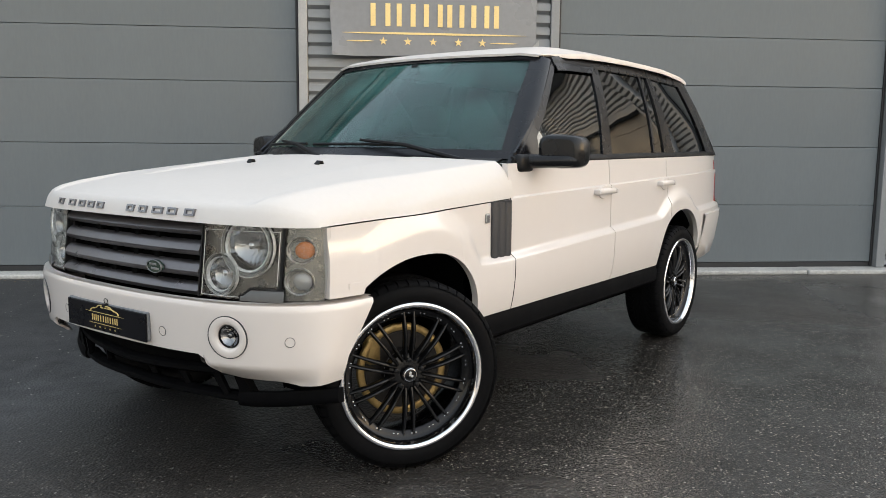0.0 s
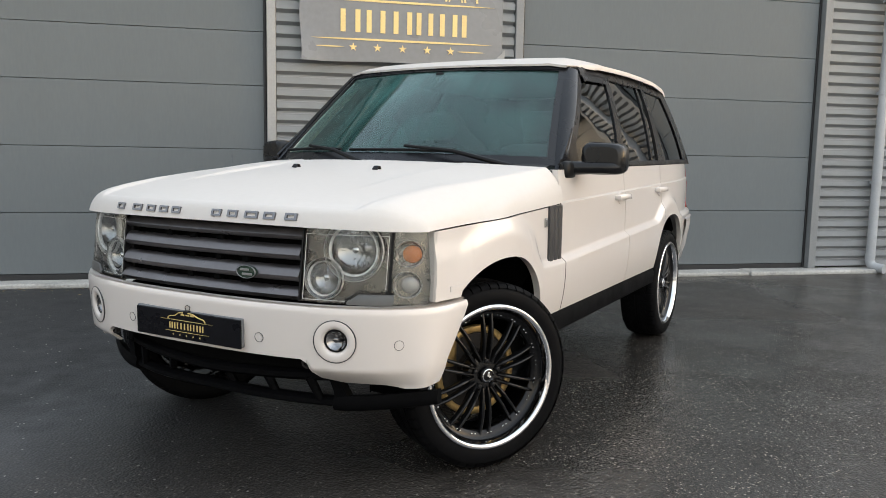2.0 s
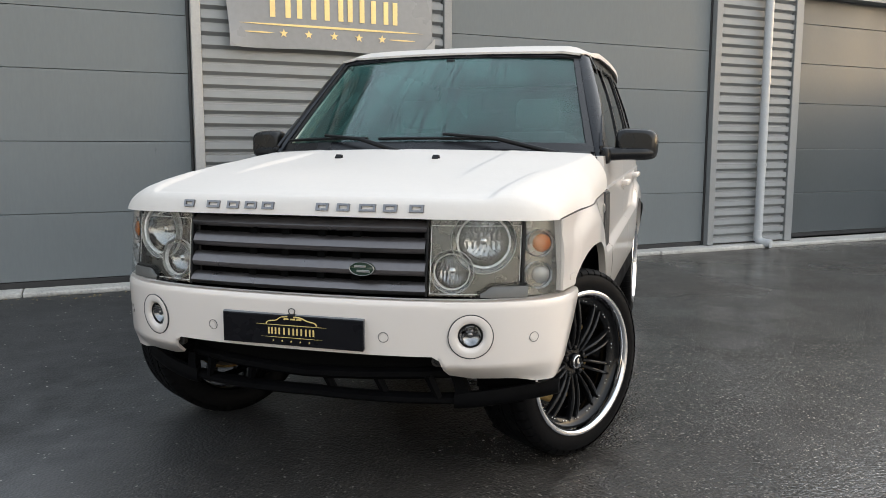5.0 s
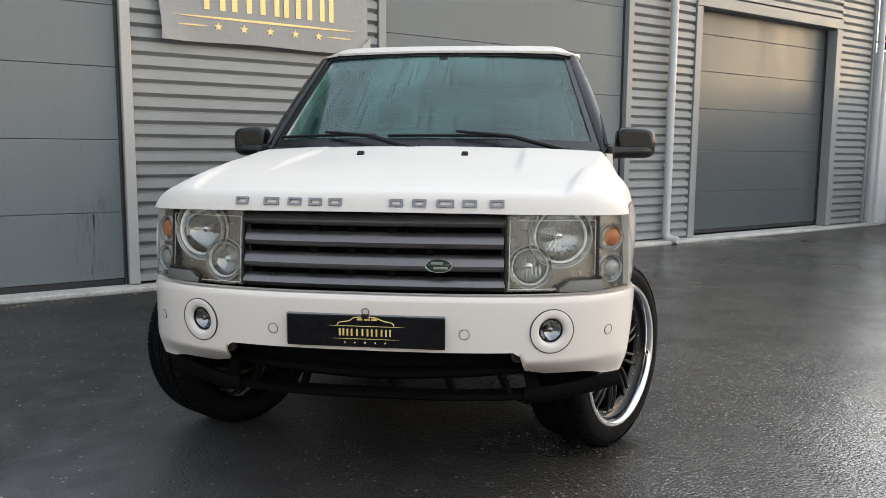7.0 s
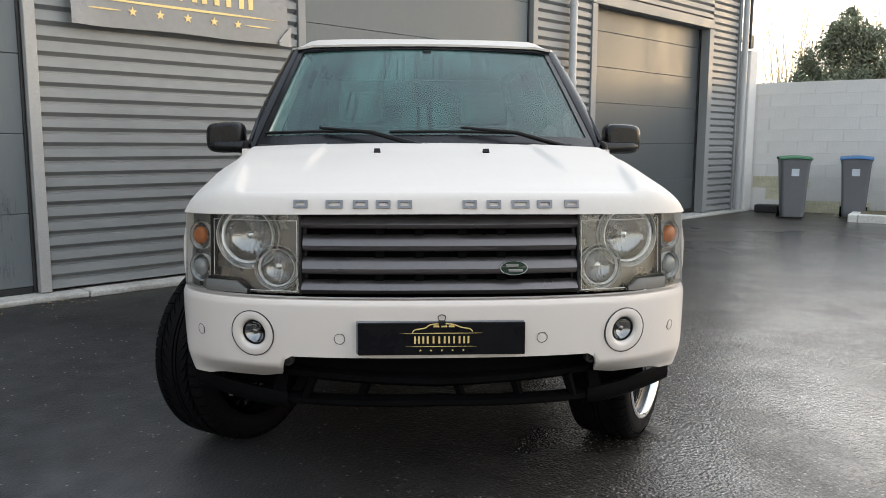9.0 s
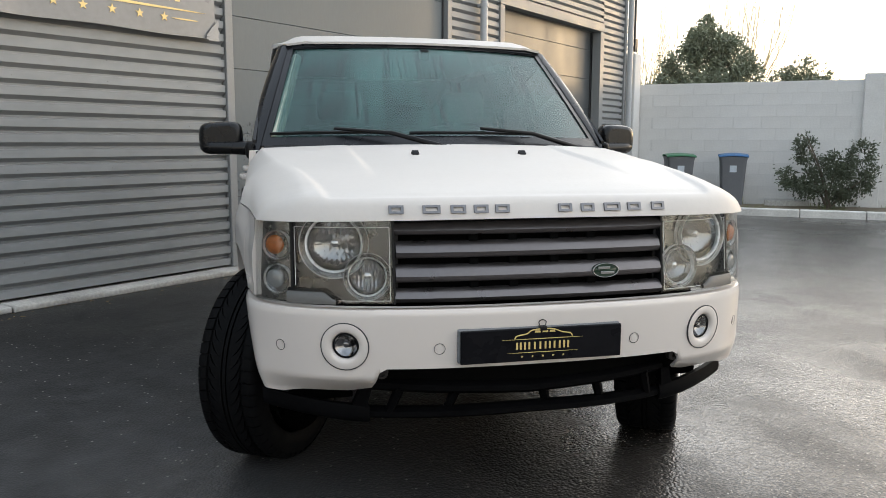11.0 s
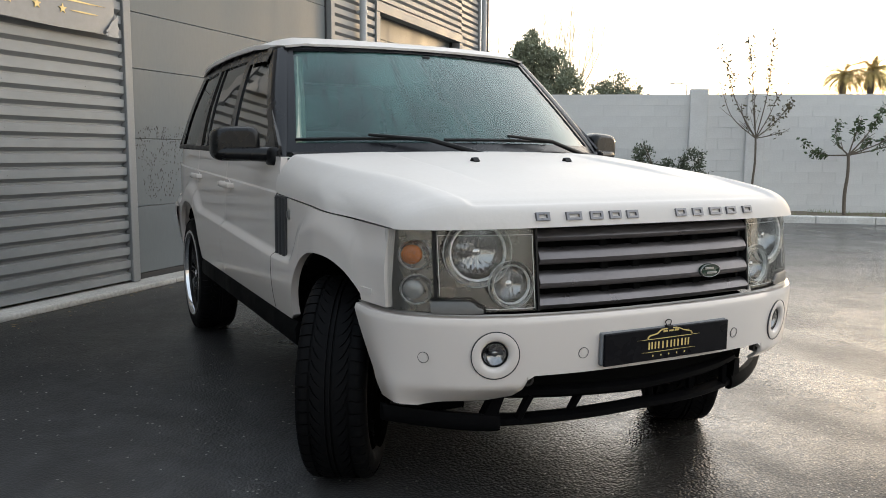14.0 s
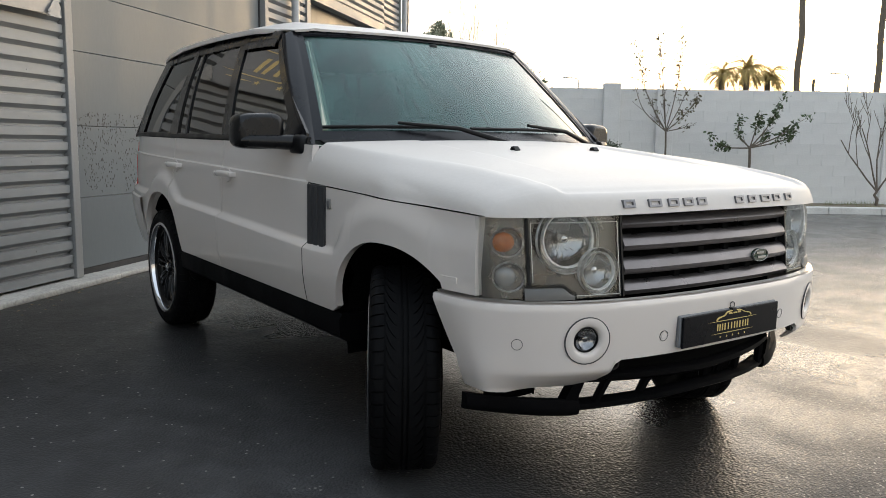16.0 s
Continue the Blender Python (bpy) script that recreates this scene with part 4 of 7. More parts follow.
# ---- hood ----
def hood_front(x):
    u = min(1.0, abs(x) / 0.893)
    return 0.40 - 0.335 * (1 - u ** 2.6) ** (1 / 2.6) + 0.0


def hood_rear(x):
    return 1.20 + 0.25 * (abs(x) / 0.9) ** 2.0


HOODTOP = [(0.0, 1.011), (0.004, 1.028), (0.010, 1.048), (0.018, 1.066), (0.030, 1.080), (0.07, 1.098), (0.14, 1.116), (0.3, 1.146), (0.55, 1.182), (0.78, 1.210), (1.0, 1.240)]


def hood_section(v, n=86):
    """One cross line of the hood: a flat top, a soft ridge, a sloping shoulder and a short fold to the fender line."""
    edge = lerp(0.80, 0.90, smooth(0.3, 1.0, v))
    shoulder = spline([(edge, 0, 0), (lerp(edge, 1, 0.25), 0.035, 0), (lerp(edge, 1, 0.72), 0.33, 0), (lerp(edge, 1, 0.93), 0.64, 0), (1.0, 1.0, 0)], 5)
    flat_n = n - len(shoulder) + 1
    out = []
    for u, drop in [(edge * i / flat_n, 0.0) for i in range(flat_n)] + [(p.x, p.y) for p in shoulder]:
        xw = 0.905 if v > 0.6 else lerp(0.880, 0.905, v / 0.6)
        x = u * xw
        y = lerp(hood_front(x), hood_rear(x), v)
        xe = side_x(max(y, 0.315), table(HOODLINE, y)) - 0.002
        x = u * min(xe, 0.93)
        y = lerp(hood_front(min(x, 0.89)), hood_rear(x), v)
        top = table(HOODTOP, v) - lerp(0.010, 0.027, smooth(0.1, 0.7, v)) * u * u
        line = table(HOODLINE, y)
        # the middle lies a little lower than the outer lands, with a step on each side
        land = smooth(lerp(0.647, 0.70, (y - 0.165) / 0.4) - 0.004, lerp(0.647, 0.70, (y - 0.165) / 0.4) + 0.026, x)
        land = max(land, smooth(0.462, 0.492, x) * smooth(0.34, 0.75, y))
        top += 0.012 * (land - 0.45) * smooth(0.018, 0.05, v) * lerp(1.0, 0.25, smooth(0.80, 1.0, v))
        z = lerp(top, line, drop)
        out.append((x, y, min(z, top)))
    return out


bm = bmesh.new()
vs = [0, 0.004, 0.010, 0.014, 0.018, 0.024, 0.03, 0.036, 0.043, 0.05, 0.06, 0.07, 0.085, 0.1, 0.12, 0.14, 0.16, 0.18, 0.2, 0.22, 0.24, 0.26, 0.28, 0.3, 0.33, 0.36, 0.39, 0.42, 0.46, 0.5, 0.54, 0.58, 0.62, 0.66, 0.7, 0.74, 0.78, 0.82, 0.86, 0.9, 0.96, 1.0]
grid = []
for v in vs:
    h = hood_section(v)
    grid.append([(-x, y, z) for x, y, z in h[::-1]] + h[1:])
grid.insert(0, [(x * 0.995, y + 0.05, z - 0.004) for x, y, z in grid[0]])
sheet(bm, grid)
hood = part("hood", bm, M_WETPAINT, car, "white clamshell hood, damp with rain", sharp=50)
# raised badge letters, as plain blocks
LETTERS = [(-0.452, 0.046), (-0.343, 0.055), (-0.259, 0.048), (-0.186, 0.046), (-0.117, 0.046), (0.092, 0.046), (0.170, 0.046), (0.257, 0.058), (0.337, 0.048), (0.427, 0.048)]
for x, wd in LETTERS:
    y0 = hood_front(x)
    bm = bmesh.new()
    up = Vector((0, 0.008, 0.026)).normalized()
    out_n = Vector((0, -0.956, 0.294))
    slope = (hood_front(x + 0.01) - hood_front(x - 0.01)) / 0.02
    right = Vector((1, slope, 0)).normalized()
    c = Vector((x, y0 + 0.0105, 1.041))
    to_face = lambda u, v, d: c + right * u + up * v + out_n * (d - 0.004)
    hw, hh, st = wd / 2, 0.013, 0.0085
    for u0, u1, v0, v1 in ((-hw, -hw + st, -hh, hh), (hw - st, hw, -hh, hh), (-hw + st, hw - st, hh - 0.007, hh), (-hw + st, hw - st, -hh, -hh + 0.007)):
        prism(bm, [(u0, v0), (u1, v0), (u1, v1), (u0, v1)], to_face, 0.012)
    part("badge_letter", bm, M_LETTER, hood, "raised grey metal badge block")
for x in (-0.231, 0.231):
    bm = bmesh.new()
    sheet(bm, [[(x + dx, 0.918 + dy, 1.201 + dz) for dx, dy, dz in row] for row in (((-0.014, -0.018, 0), (0.014, -0.018, 0)), ((-0.012, -0.004, 0.014), (0.012, -0.004, 0.014)), ((-0.012, 0.012, 0.012), (0.012, 0.012, 0.012)), ((-0.014, 0.018, -0.004), (0.014, 0.018, -0.004)))], 0.006)
    part("washer_nozzle", bm, M_BLACK, hood, "small black washer nozzle")


# ---- front: grille, lamps ----
def face_y(x, z):
    """The front plane of grille and lamps, bowed back towards the corners and leaning back a little upwards."""
    u = min(1.0, abs(x) / 0.906)
    return 0.42 - 0.345 * (1 - u ** 2.4) ** (1 / 2.4) + 0.03 * (z - 0.745) / 0.26 - 0.012


def face_sheet(x0, x1, z0, z1, off, thick, nx=12, nz=5):
    bm = bmesh.new()
    sheet(bm, [[(x, face_y(x, z) + off, z) for x in steps(x0, x1, nx)] for z in steps(z0, z1, nz)], thick)
    return bm


grille = part("grille", face_sheet(-0.458, 0.458, 0.748, 1.004, 0.075, 0.01, 20), M_UNDER, car, "dark recess behind the grille bars")
for z0, z1, wd in ((0.960, 1.002, 0.456), (0.888, 0.940, 0.450), (0.813, 0.866, 0.452), (0.748, 0.792, 0.456)):
    bm = bmesh.new()
    grid = []
    for x in steps(-wd, wd, 28):
        f = lambda z, o: (x, face_y(x, z) + o, z)
        h = z1 - z0
        grid.append([f(z0 + 0.004, 0.004), f(z0 + h * 0.35, -0.004), f(z0 + h * 0.72, 0.004), f(z1 - 0.003, 0.016), f(z1, 0.03), f(z0 + h * 0.5, 0.055), f(z0, 0.05), f(z0 - 0.001, 0.012)])
    sheet(bm, grid, close=True)
    for e in (-wd, wd):
        vsx = [v for v in bm.verts if abs(v.co.x - e) < 1e-4]
        cx = sum((v.co for v in vsx), Vector()) / len(vsx)
        vsx.sort(key=lambda v: math.atan2(v.co.z - cx.z, v.co.y - cx.y))
        bm.faces.new(vsx)
    part("grille_bar", bm, M_GREY, grille, "satin grey louvre bar")
for x in (-0.2, -0.07, 0.07, 0.2):
    for z in (0.95, 0.876, 0.80):
        part("grille_clip", boxed((x, face_y(x, z) + 0.03, z), (0.03, 0.02, 0.03), 0.003), M_UNDER, grille)
for x in (-0.448, 0.448):
    part("grille_post", boxed((x, face_y(x, 0.87) + 0.05, 0.875), (0.018, 0.04, 0.25), 0.003), M_BLACK, grille)
bm = bmesh.new()
lathe(bm, [(0.004, 0.0), (0.004, 0.5), (-0.002, 0.5), (-0.006, 0.46), (-0.006, 0.0)], 28, "Y")
for v in bm.verts:
    v.co = Vector((0.237 + v.co.x * 0.092, face_y(0.237, 0.835) - 0.006 + v.co.y, 0.835 + v.co.z * 0.048))
badge = part("oval_badge", bm, M_GREEN, car, "small dark green oval badge with silver rim")
bm = bmesh.new()
lathe(bm, [(-0.008, 0.46), (-0.009, 0.48), (-0.008, 0.5), (-0.003, 0.5)], 28, "Y")
for v in bm.verts:
    v.co = Vector((0.237 + v.co.x * 0.092, face_y(0.237, 0.835) - 0.006 + v.co.y, 0.835 + v.co.z * 0.048))
part("badge_rim", bm, M_SILVER, badge)
for dx, dz, wd in ((-0.006, 0.008, 0.042), (0.006, -0.008, 0.048)):
    part("badge_bar", boxed((0.237 + dx, face_y(0.237, 0.835) - 0.0135, 0.835 + dz), (wd, 0.003, 0.008), 0.001), M_SILVER, badge)


def lamp_pt(x, z, d, sg=1):
    """A point on the lamp face, set d inwards square to the face."""
    slope = (face_y(x + 0.012, z) - face_y(x - 0.012, z)) / 0.024
    k = math.hypot(slope, 1)
    return Vector((sg * (x - slope / k * d), face_y(x, z) + d / k, z))


def bowl(x, z, r, sg, depth, mat, name, parent, lab, facets=48, turn=0.75, rim=0.79, wide=1.0, flutes=0.0024, lip=0.06):
    """A round lamp: a clear ring and a fluted bowl, set into the lamp face; gives back its own axes."""
    rng = random.Random(int(x * 1000))
    slope = (face_y(x + 0.02, z) - face_y(x - 0.02, z)) / 0.04
    c = lamp_pt(x, z, 0.018, sg)
    ax = Vector((sg * slope * turn, -1, 0.05)).normalized()
    right = ax.cross(Vector((0, 0, 1))).normalized()
    up = right.cross(ax)

    def round_at(q, k, n, d, du=0.0):
        q = max(q, 0.0005)
        return c + right * (q * wide * math.cos(2 * math.pi * k / n) - sg * du) + up * (q * math.sin(2 * math.pi * k / n)) + ax * d

    # pressed flutes run up and down the reflector, in bands set off against each other
    band = [rng.uniform(0, 6.3) for _ in range(12)]

    def flute(q, k):
        u, v = q * math.cos(2 * math.pi * k / facets), q * math.sin(2 * math.pi * k / facets)
        b = int((v + 1.2) * 3.4)
        return flutes * math.sin(38 * u + band[b % 12]) * (0.65 + 0.35 * math.sin(14 * v + band[(b + 3) % 12]))

    prof = [(0.0, -1.0), (0.12, -0.99), (0.18, -0.975), (0.24, -0.95), (0.30, -0.92), (0.36, -0.88), (0.42, -0.83), (0.48, -0.77), (0.54, -0.70), (0.6, -0.62), (0.66, -0.52), (rim - 0.08, -0.36), (rim - 0.03, -0.14), (rim, 0.0)]
    last = len(prof) - 2
    bm = bmesh.new()
    sheet(bm, [[round_at(min(q, rim) * r, k, facets, depth * d + (flute(q, k) if 1 < i < last else 0)) for k in range(facets)] for i, (q, d) in enumerate(prof)], close=True)
    lamp = part(name, bm, mat, parent, lab, sharp=60)
    bm = bmesh.new()
    sheet(bm, [[round_at(q * r, k, 48, d) for k in range(48)] for q, d in ((rim, 0.0), (rim + 0.03, 0.008), (0.97, 0.012), (0.99, 0.004), (0.985, -0.014))], close=True)
    part("lamp_ring", bm, M_CLEARRING, parent, "clear plastic lamp ring").visible_shadow = False
    for q, a, b in ((rim, 0.018, lip), (1.0, 0.014, 0.014)):
        bm = bmesh.new()
        sheet(bm, [[round_at((q + dq) * r, k, 48, d) for k in range(48)] for dq, d in ((-a, -0.006), (-a * 0.6, 0.005), (b * 0.7, 0.009), (b, -0.006))], close=True)
        part("ring_edge", bm, M_FROST, parent, "pale lamp ring edge")
    return lamp, round_at


for sg in (1, -1):
    # housing plate with round holes for the lamps
    base = bmesh.new()
    sheet(base, [[lamp_pt(x, z, 0.026, sg) for x in steps(0.462, 0.882, 84)] for z in steps(0.746, 1.004, 52)])
    hole = [f for f in base.faces if any(math.hypot(abs(f.calc_center_median().x) - cx, f.calc_center_median().z - cz) < r for cx, cz, r in ((0.642, 0.931, 0.098), (0.541, 0.829, 0.066)))]
    bmesh.ops.delete(base, geom=hole, context="FACES")
    plate_bm = bmesh.new()
    sheet(plate_bm, [[lamp_pt(x, z, 0.0235, sg) for x in steps(0.776, 0.883, 10)] for z in steps(0.748, 1.003, 6)], 0.001)
    lamp = part("headlight", base, M_LAMPBASE, car, "silver grey headlight housing with round lamps under a clear cover")
    for x0, x1, nm, lab in ((0.462, 0.764, "lamp_cover", "clear headlight cover"), (0.773, 0.884, "corner_cover", "clear corner lamp cover")):
        lid = bmesh.new()
        sheet(lid, [[lamp_pt(x, z, 0.006 if e in (0, 2) else 0.0, sg) for e, x in [(0, x0), (1, x0 + 0.006)] + [(1, q) for q in steps(x0 + 0.012, x1 - 0.012, 8)] + [(1, x1 - 0.006), (2, x1)]] for z in (0.748, 0.754, 0.82, 0.9, 0.96, 0.996, 1.004)], 0.003)
        cover = part(nm, lid, M_LENS, lamp, lab)
        cover.visible_shadow = False
    part("corner_plate", plate_bm, M_CORNER, lamp, "silver grey corner lamp plate")
    bm = bmesh.new()
    sheet(bm, [[lamp_pt(x, z, d, sg) for x, d in ((0.763, 0.03), (0.7645, 0.004), (0.7725, 0.004), (0.774, 0.03))] for z in steps(0.784, 1.004, 4)])
    part("divider", bm, M_BLACK, lamp)
    bm = bmesh.new()
    sheet(bm, [[lamp_pt(0.457, z, d, sg) + Vector((sg * dx, 0, 0)) for dx, d in ((-0.003, 0.04), (-0.003, 0.0), (0.004, 0.0), (0.004, 0.03))] for z in steps(0.746, 1.004, 4)])
    part("lamp_edge", bm, M_BLACK, lamp)
    for x, z, r, name, dp, n in ((0.642, 0.931, 0.109, "main_lamp", 0.056, 132), (0.541, 0.829, 0.074, "inner_lamp", 0.044, 110)):
        bulb, at = bowl(x, z, r, sg, dp, M_REFLECT, name, lamp, "silver faceted reflector", n)
        bm = bmesh.new()
        sheet(bm, [[at(q, k, 14, d) for k in range(14)] for q, d in ((0.014, -0.045), (0.014, -0.018), (0.011, -0.014), (0.0005, -0.013))], close=True)
        part("bulb_cap", bm, M_CHROME, lamp)
    for z, mat, name, lab in ((0.922, M_AMBER, "indicator", "amber turn indicator"), (0.815, M_SMOKE, "corner_lamp", "smoked clear corner lamp")):
        dish, at = bowl(0.821, z, 0.047, sg, 0.012, M_DISH, name + "_dish", lamp, "grey round lamp dish", 28, 0.9, 0.93, 1.10, 0.0, 0.02)
        bm = bmesh.new()
        sheet(bm, [[at(q, k, 24, d, 0.011) for k in range(24)] for q, d in ((0.031, -0.010), (0.0305, -0.001), (0.027, 0.004), (0.020, 0.008), (0.010, 0.010), (0.0004, 0.0105))], close=True)
        part(name, bm, mat, lamp, lab)
    # pale moulded line round the inner cover, a hand below the hood's edge
    for run in ([(x, 0.984) for x in steps(0.470, 0.758, 10)], [(0.470, z) for z in steps(0.756, 0.984, 5)], [(x, 0.756) for x in steps(0.470, 0.630, 6)], [(0.758, z) for z in steps(0.800, 0.984, 5)]):
        part("cover_edge", tubed([lamp_pt(x, z, 0.004, sg) for x, z in run], 0.0013, None, 6), M_FROST, lamp, "thin pale moulded line")
    # washer flap under the lamp, with a dark gap round it
    for grow, mat, name, d in ((0.009, M_GAP, "flap_gap", 0.002), (0.0, M_FLAP, "washer_flap", -0.004)):
        bm = bmesh.new()
        top = lambda x: 0.783 + grow - 0.024 * smooth(0.676 - grow, 0.640 - grow, x)
        fx = steps(0.636 - grow, 0.783, 12)
        sheet(bm, [[lamp_pt(x, z, d, sg) for x in fx] for z in (0.746, 0.752)] + [[lamp_pt(x, top(x) - 0.004, d, sg) for x in fx], [lamp_pt(x, top(x), d + 0.003, sg) for x in fx], [lamp_pt(x, top(x) + 0.001, d + 0.012, sg) for x in fx]])
        part(name, bm, mat, lamp)

# ---- bumper ----
BUMP_W = 0.915


def bump_y(x):
    u = min(1.0, abs(x) / BUMP_W)
    return 0.47 - 0.458 * (1 - u ** 2.55) ** (1 / 2.55)


def bump_low(x):
    x = abs(x)
    return table([(0, 0.548), (0.490, 0.548), (0.512, 0.535), (0.530, 0.470), (0.60, 0.452), (0.75, 0.454), (0.80, 0.446), (0.83, 0.440), (0.87, 0.442), (0.915, 0.446)], x)


def bump_tuck(z):
    """Below a soft crease the bumper turns under."""
    return 0.082 * min(1.0, max(0.0, (0.515 - z) / 0.065)) ** 1.15


bm = bmesh.new()
ts = [i / 40 for i in range(41)]
xs = sorted(set([round(BUMP_W * math.sin(t * math.pi / 2), 5) for t in ts] + [0.49, 0.5, 0.512, 0.522, 0.53, 0.545, 0.79, 0.80, 0.812] + steps(0.556, 0.680, 16)))
colsb = [(x, bump_y(x)) for x in xs] + [(BUMP_W, 0.49), (BUMP_W, 0.515)]
grid = []


def bump_column(x, y0, sg):
    lo = bump_low(x)
    # surface normal in plan, to set rows in and out
    col = []
    for i, k in enumerate([0] + steps(0, 0.92, 26) + [0.97, 1.0, 1.0]):
        z = lerp(lo, 0.743, k)
        inset = 0.05 * max(0.0, (0.72 - z) / 0.32) ** 1.3 + 0.02 * max(0.0, (0.505 - z) / 0.105) ** 1.2 + 0.018 * max(0.0, (z - 0.715) / 0.031) ** 2
        xx, yy = x, y0
        if i == 0:
            inset += 0.03
            z += 0.006
        if i == 29:
            inset += 0.05
        scale = 1 - inset * (x / BUMP_W) ** 4 / BUMP_W
        xx = x * scale
        yy = y0 + inset * 0.55 * (1 - (x / BUMP_W) ** 6) + bump_tuck(z) * (1 - (x / BUMP_W) ** 6)
        # the rear edge leans forward down to the wheel opening
        pull = 0.58 * min(0.19, max(0.0, 0.725 - z)) + 0.12 * max(0.0, 0.535 - z)
        yy = yy - pull * smooth(0.18, 0.50, y0)
        col.append((sg * xx, yy, z))
    return col


cols = [bump_column(x, y, -1) for x, y in colsb[::-1]] + [bump_column(x, y, 1) for x, y in colsb[1:]]
sheet(bm, cols)
bmesh.ops.delete(bm, geom=[f for f in bm.faces if math.hypot((abs(f.calc_center_median().x) - 0.617) * 1.06, f.calc_center_median().z - 0.620) < 0.060], context="FACES")
bumper = part("front_bumper", bm, M_PAINT, car, "white front bumper with an open lower middle", sharp=45)


def bump_inset(z):
    return 0.05 * max(0.0, (0.72 - z) / 0.32) ** 1.3 + 0.02 * max(0.0, (0.505 - z) / 0.105) ** 1.2


def disc_on_bumper(x, z, prof, mat, name, parent, lab="", n=32, lean=-0.085):
    q, k = abs(x) / BUMP_W, bump_inset(z)
    slope = (bump_y(x + 0.01) - bump_y(x - 0.01)) / 0.02
    y = bump_y(x) + (k * 0.55 + (bump_tuck(z) if z < 0.5 else 0.0)) * (1 - q ** 6)
    x *= 1 - k * q ** 4 / BUMP_W
    nrm = Vector((slope, -1, lean)).normalized()
    right = nrm.cross(Vector((0, 0, 1))).normalized()
    up = right.cross(nrm)
    bm = bmesh.new()
    c = Vector((x, y, z))
    rows = [[c + right * max(q, 0.0003) * math.cos(2 * math.pi * k / n) + up * max(q, 0.0003) * math.sin(2 * math.pi * k / n) + nrm * d for k in range(n)] for q, d in prof]
    sheet(bm, rows, close=True)
    return part(name, bm, mat, parent, lab)


for sg in (1, -1):
    fog = disc_on_bumper(sg * 0.617, 0.620, [(0.074, -0.01), (0.074, 0.0015), (0.072, 0.0025), (0.056, 0.0025), (0.048, 0.0005), (0.0435, -0.005), (0.0412, -0.014), (0.040, -0.03)], M_PAINT, "fog_lamp", car, "round fog lamp in a white bezel")
    disc_on_bumper(sg * 0.617, 0.620, [(0.0412, -0.014), (0.0405, -0.008), (0.037, -0.008), (0.036, -0.014)], M_BLACK, "fog_ring", fog)
    disc_on_bumper(sg * 0.617, 0.620, [(0.038, -0.012), (0.030, -0.022), (0.018, -0.030), (0.009, -0.032), (0.009, -0.016), (0.006, -0.014), (0.0, -0.014)], M_FOGCUP, "fog_bulb", fog)
    k = disc_on_bumper(sg * 0.617, 0.620, [(0.038, -0.010), (0.03, -0.007), (0.016, -0.004), (0.0, -0.003)], M_LENS, "fog_lens", fog)
    k.visible_shadow = False
    disc_on_bumper(sg * 0.617, 0.620, [(0.0772, -0.003), (0.0772, 0.0022), (0.0745, 0.0022), (0.0745, -0.003)], M_VENT, "fog_gap", fog)
    for x, z in ((0.328, 0.612), (0.814, 0.610)):
        disc_on_bumper(sg * x, z, [(0.0178, -0.003), (0.0182, 0.0016), (0.0163, 0.0016), (0.0163, -0.003)], M_VENT, "sensor_gap", bumper, "", 20)
        disc_on_bumper(sg * x, z, [(0.0165, -0.004), (0.0165, 0.001), (0.0150, 0.0012), (0.0146, -0.001), (0.0105, -0.001), (0.010, 0.0012), (0.0, 0.0016)], M_PAINT, "parking_sensor", bumper, "small round white parking sensor", 20)
    disc_on_bumper(sg * 0.507, 0.530, [(0.020, -0.03), (0.020, -0.012), (0.012, -0.010), (0.011, -0.022), (0.0, -0.024)], M_IRON, "tow_bolt", bumper, "bare mounting bolt", 16)

# dark crash bar and lower lip left bare by a missing cover
def front_bar(bm, x0, x1, z, y_off, ry, rz, n=24, rise=0.0):
    grid = []
    for x in steps(x0, x1, n):
        y = bump_y(x * 0.9) + y_off + 0.06 * (x / 0.53) ** 2
        grid.append([(x, y + ry * math.cos(a), z + rise * abs(x) + rz * math.sin(a)) for a in [math.pi / 8 + k * math.pi / 4 for k in range(8)]])
    sheet(bm, grid, close=True)
    for e in (x0, x1):
        vsx = [v for v in bm.verts if abs(v.co.x - e) < 1e-5]
        c0 = sum((v.co for v in vsx), Vector()) / len(vsx)
        vsx.sort(key=lambda v: math.atan2(v.co.z - c0.z, v.co.y - c0.y))
        bm.faces.new(vsx)


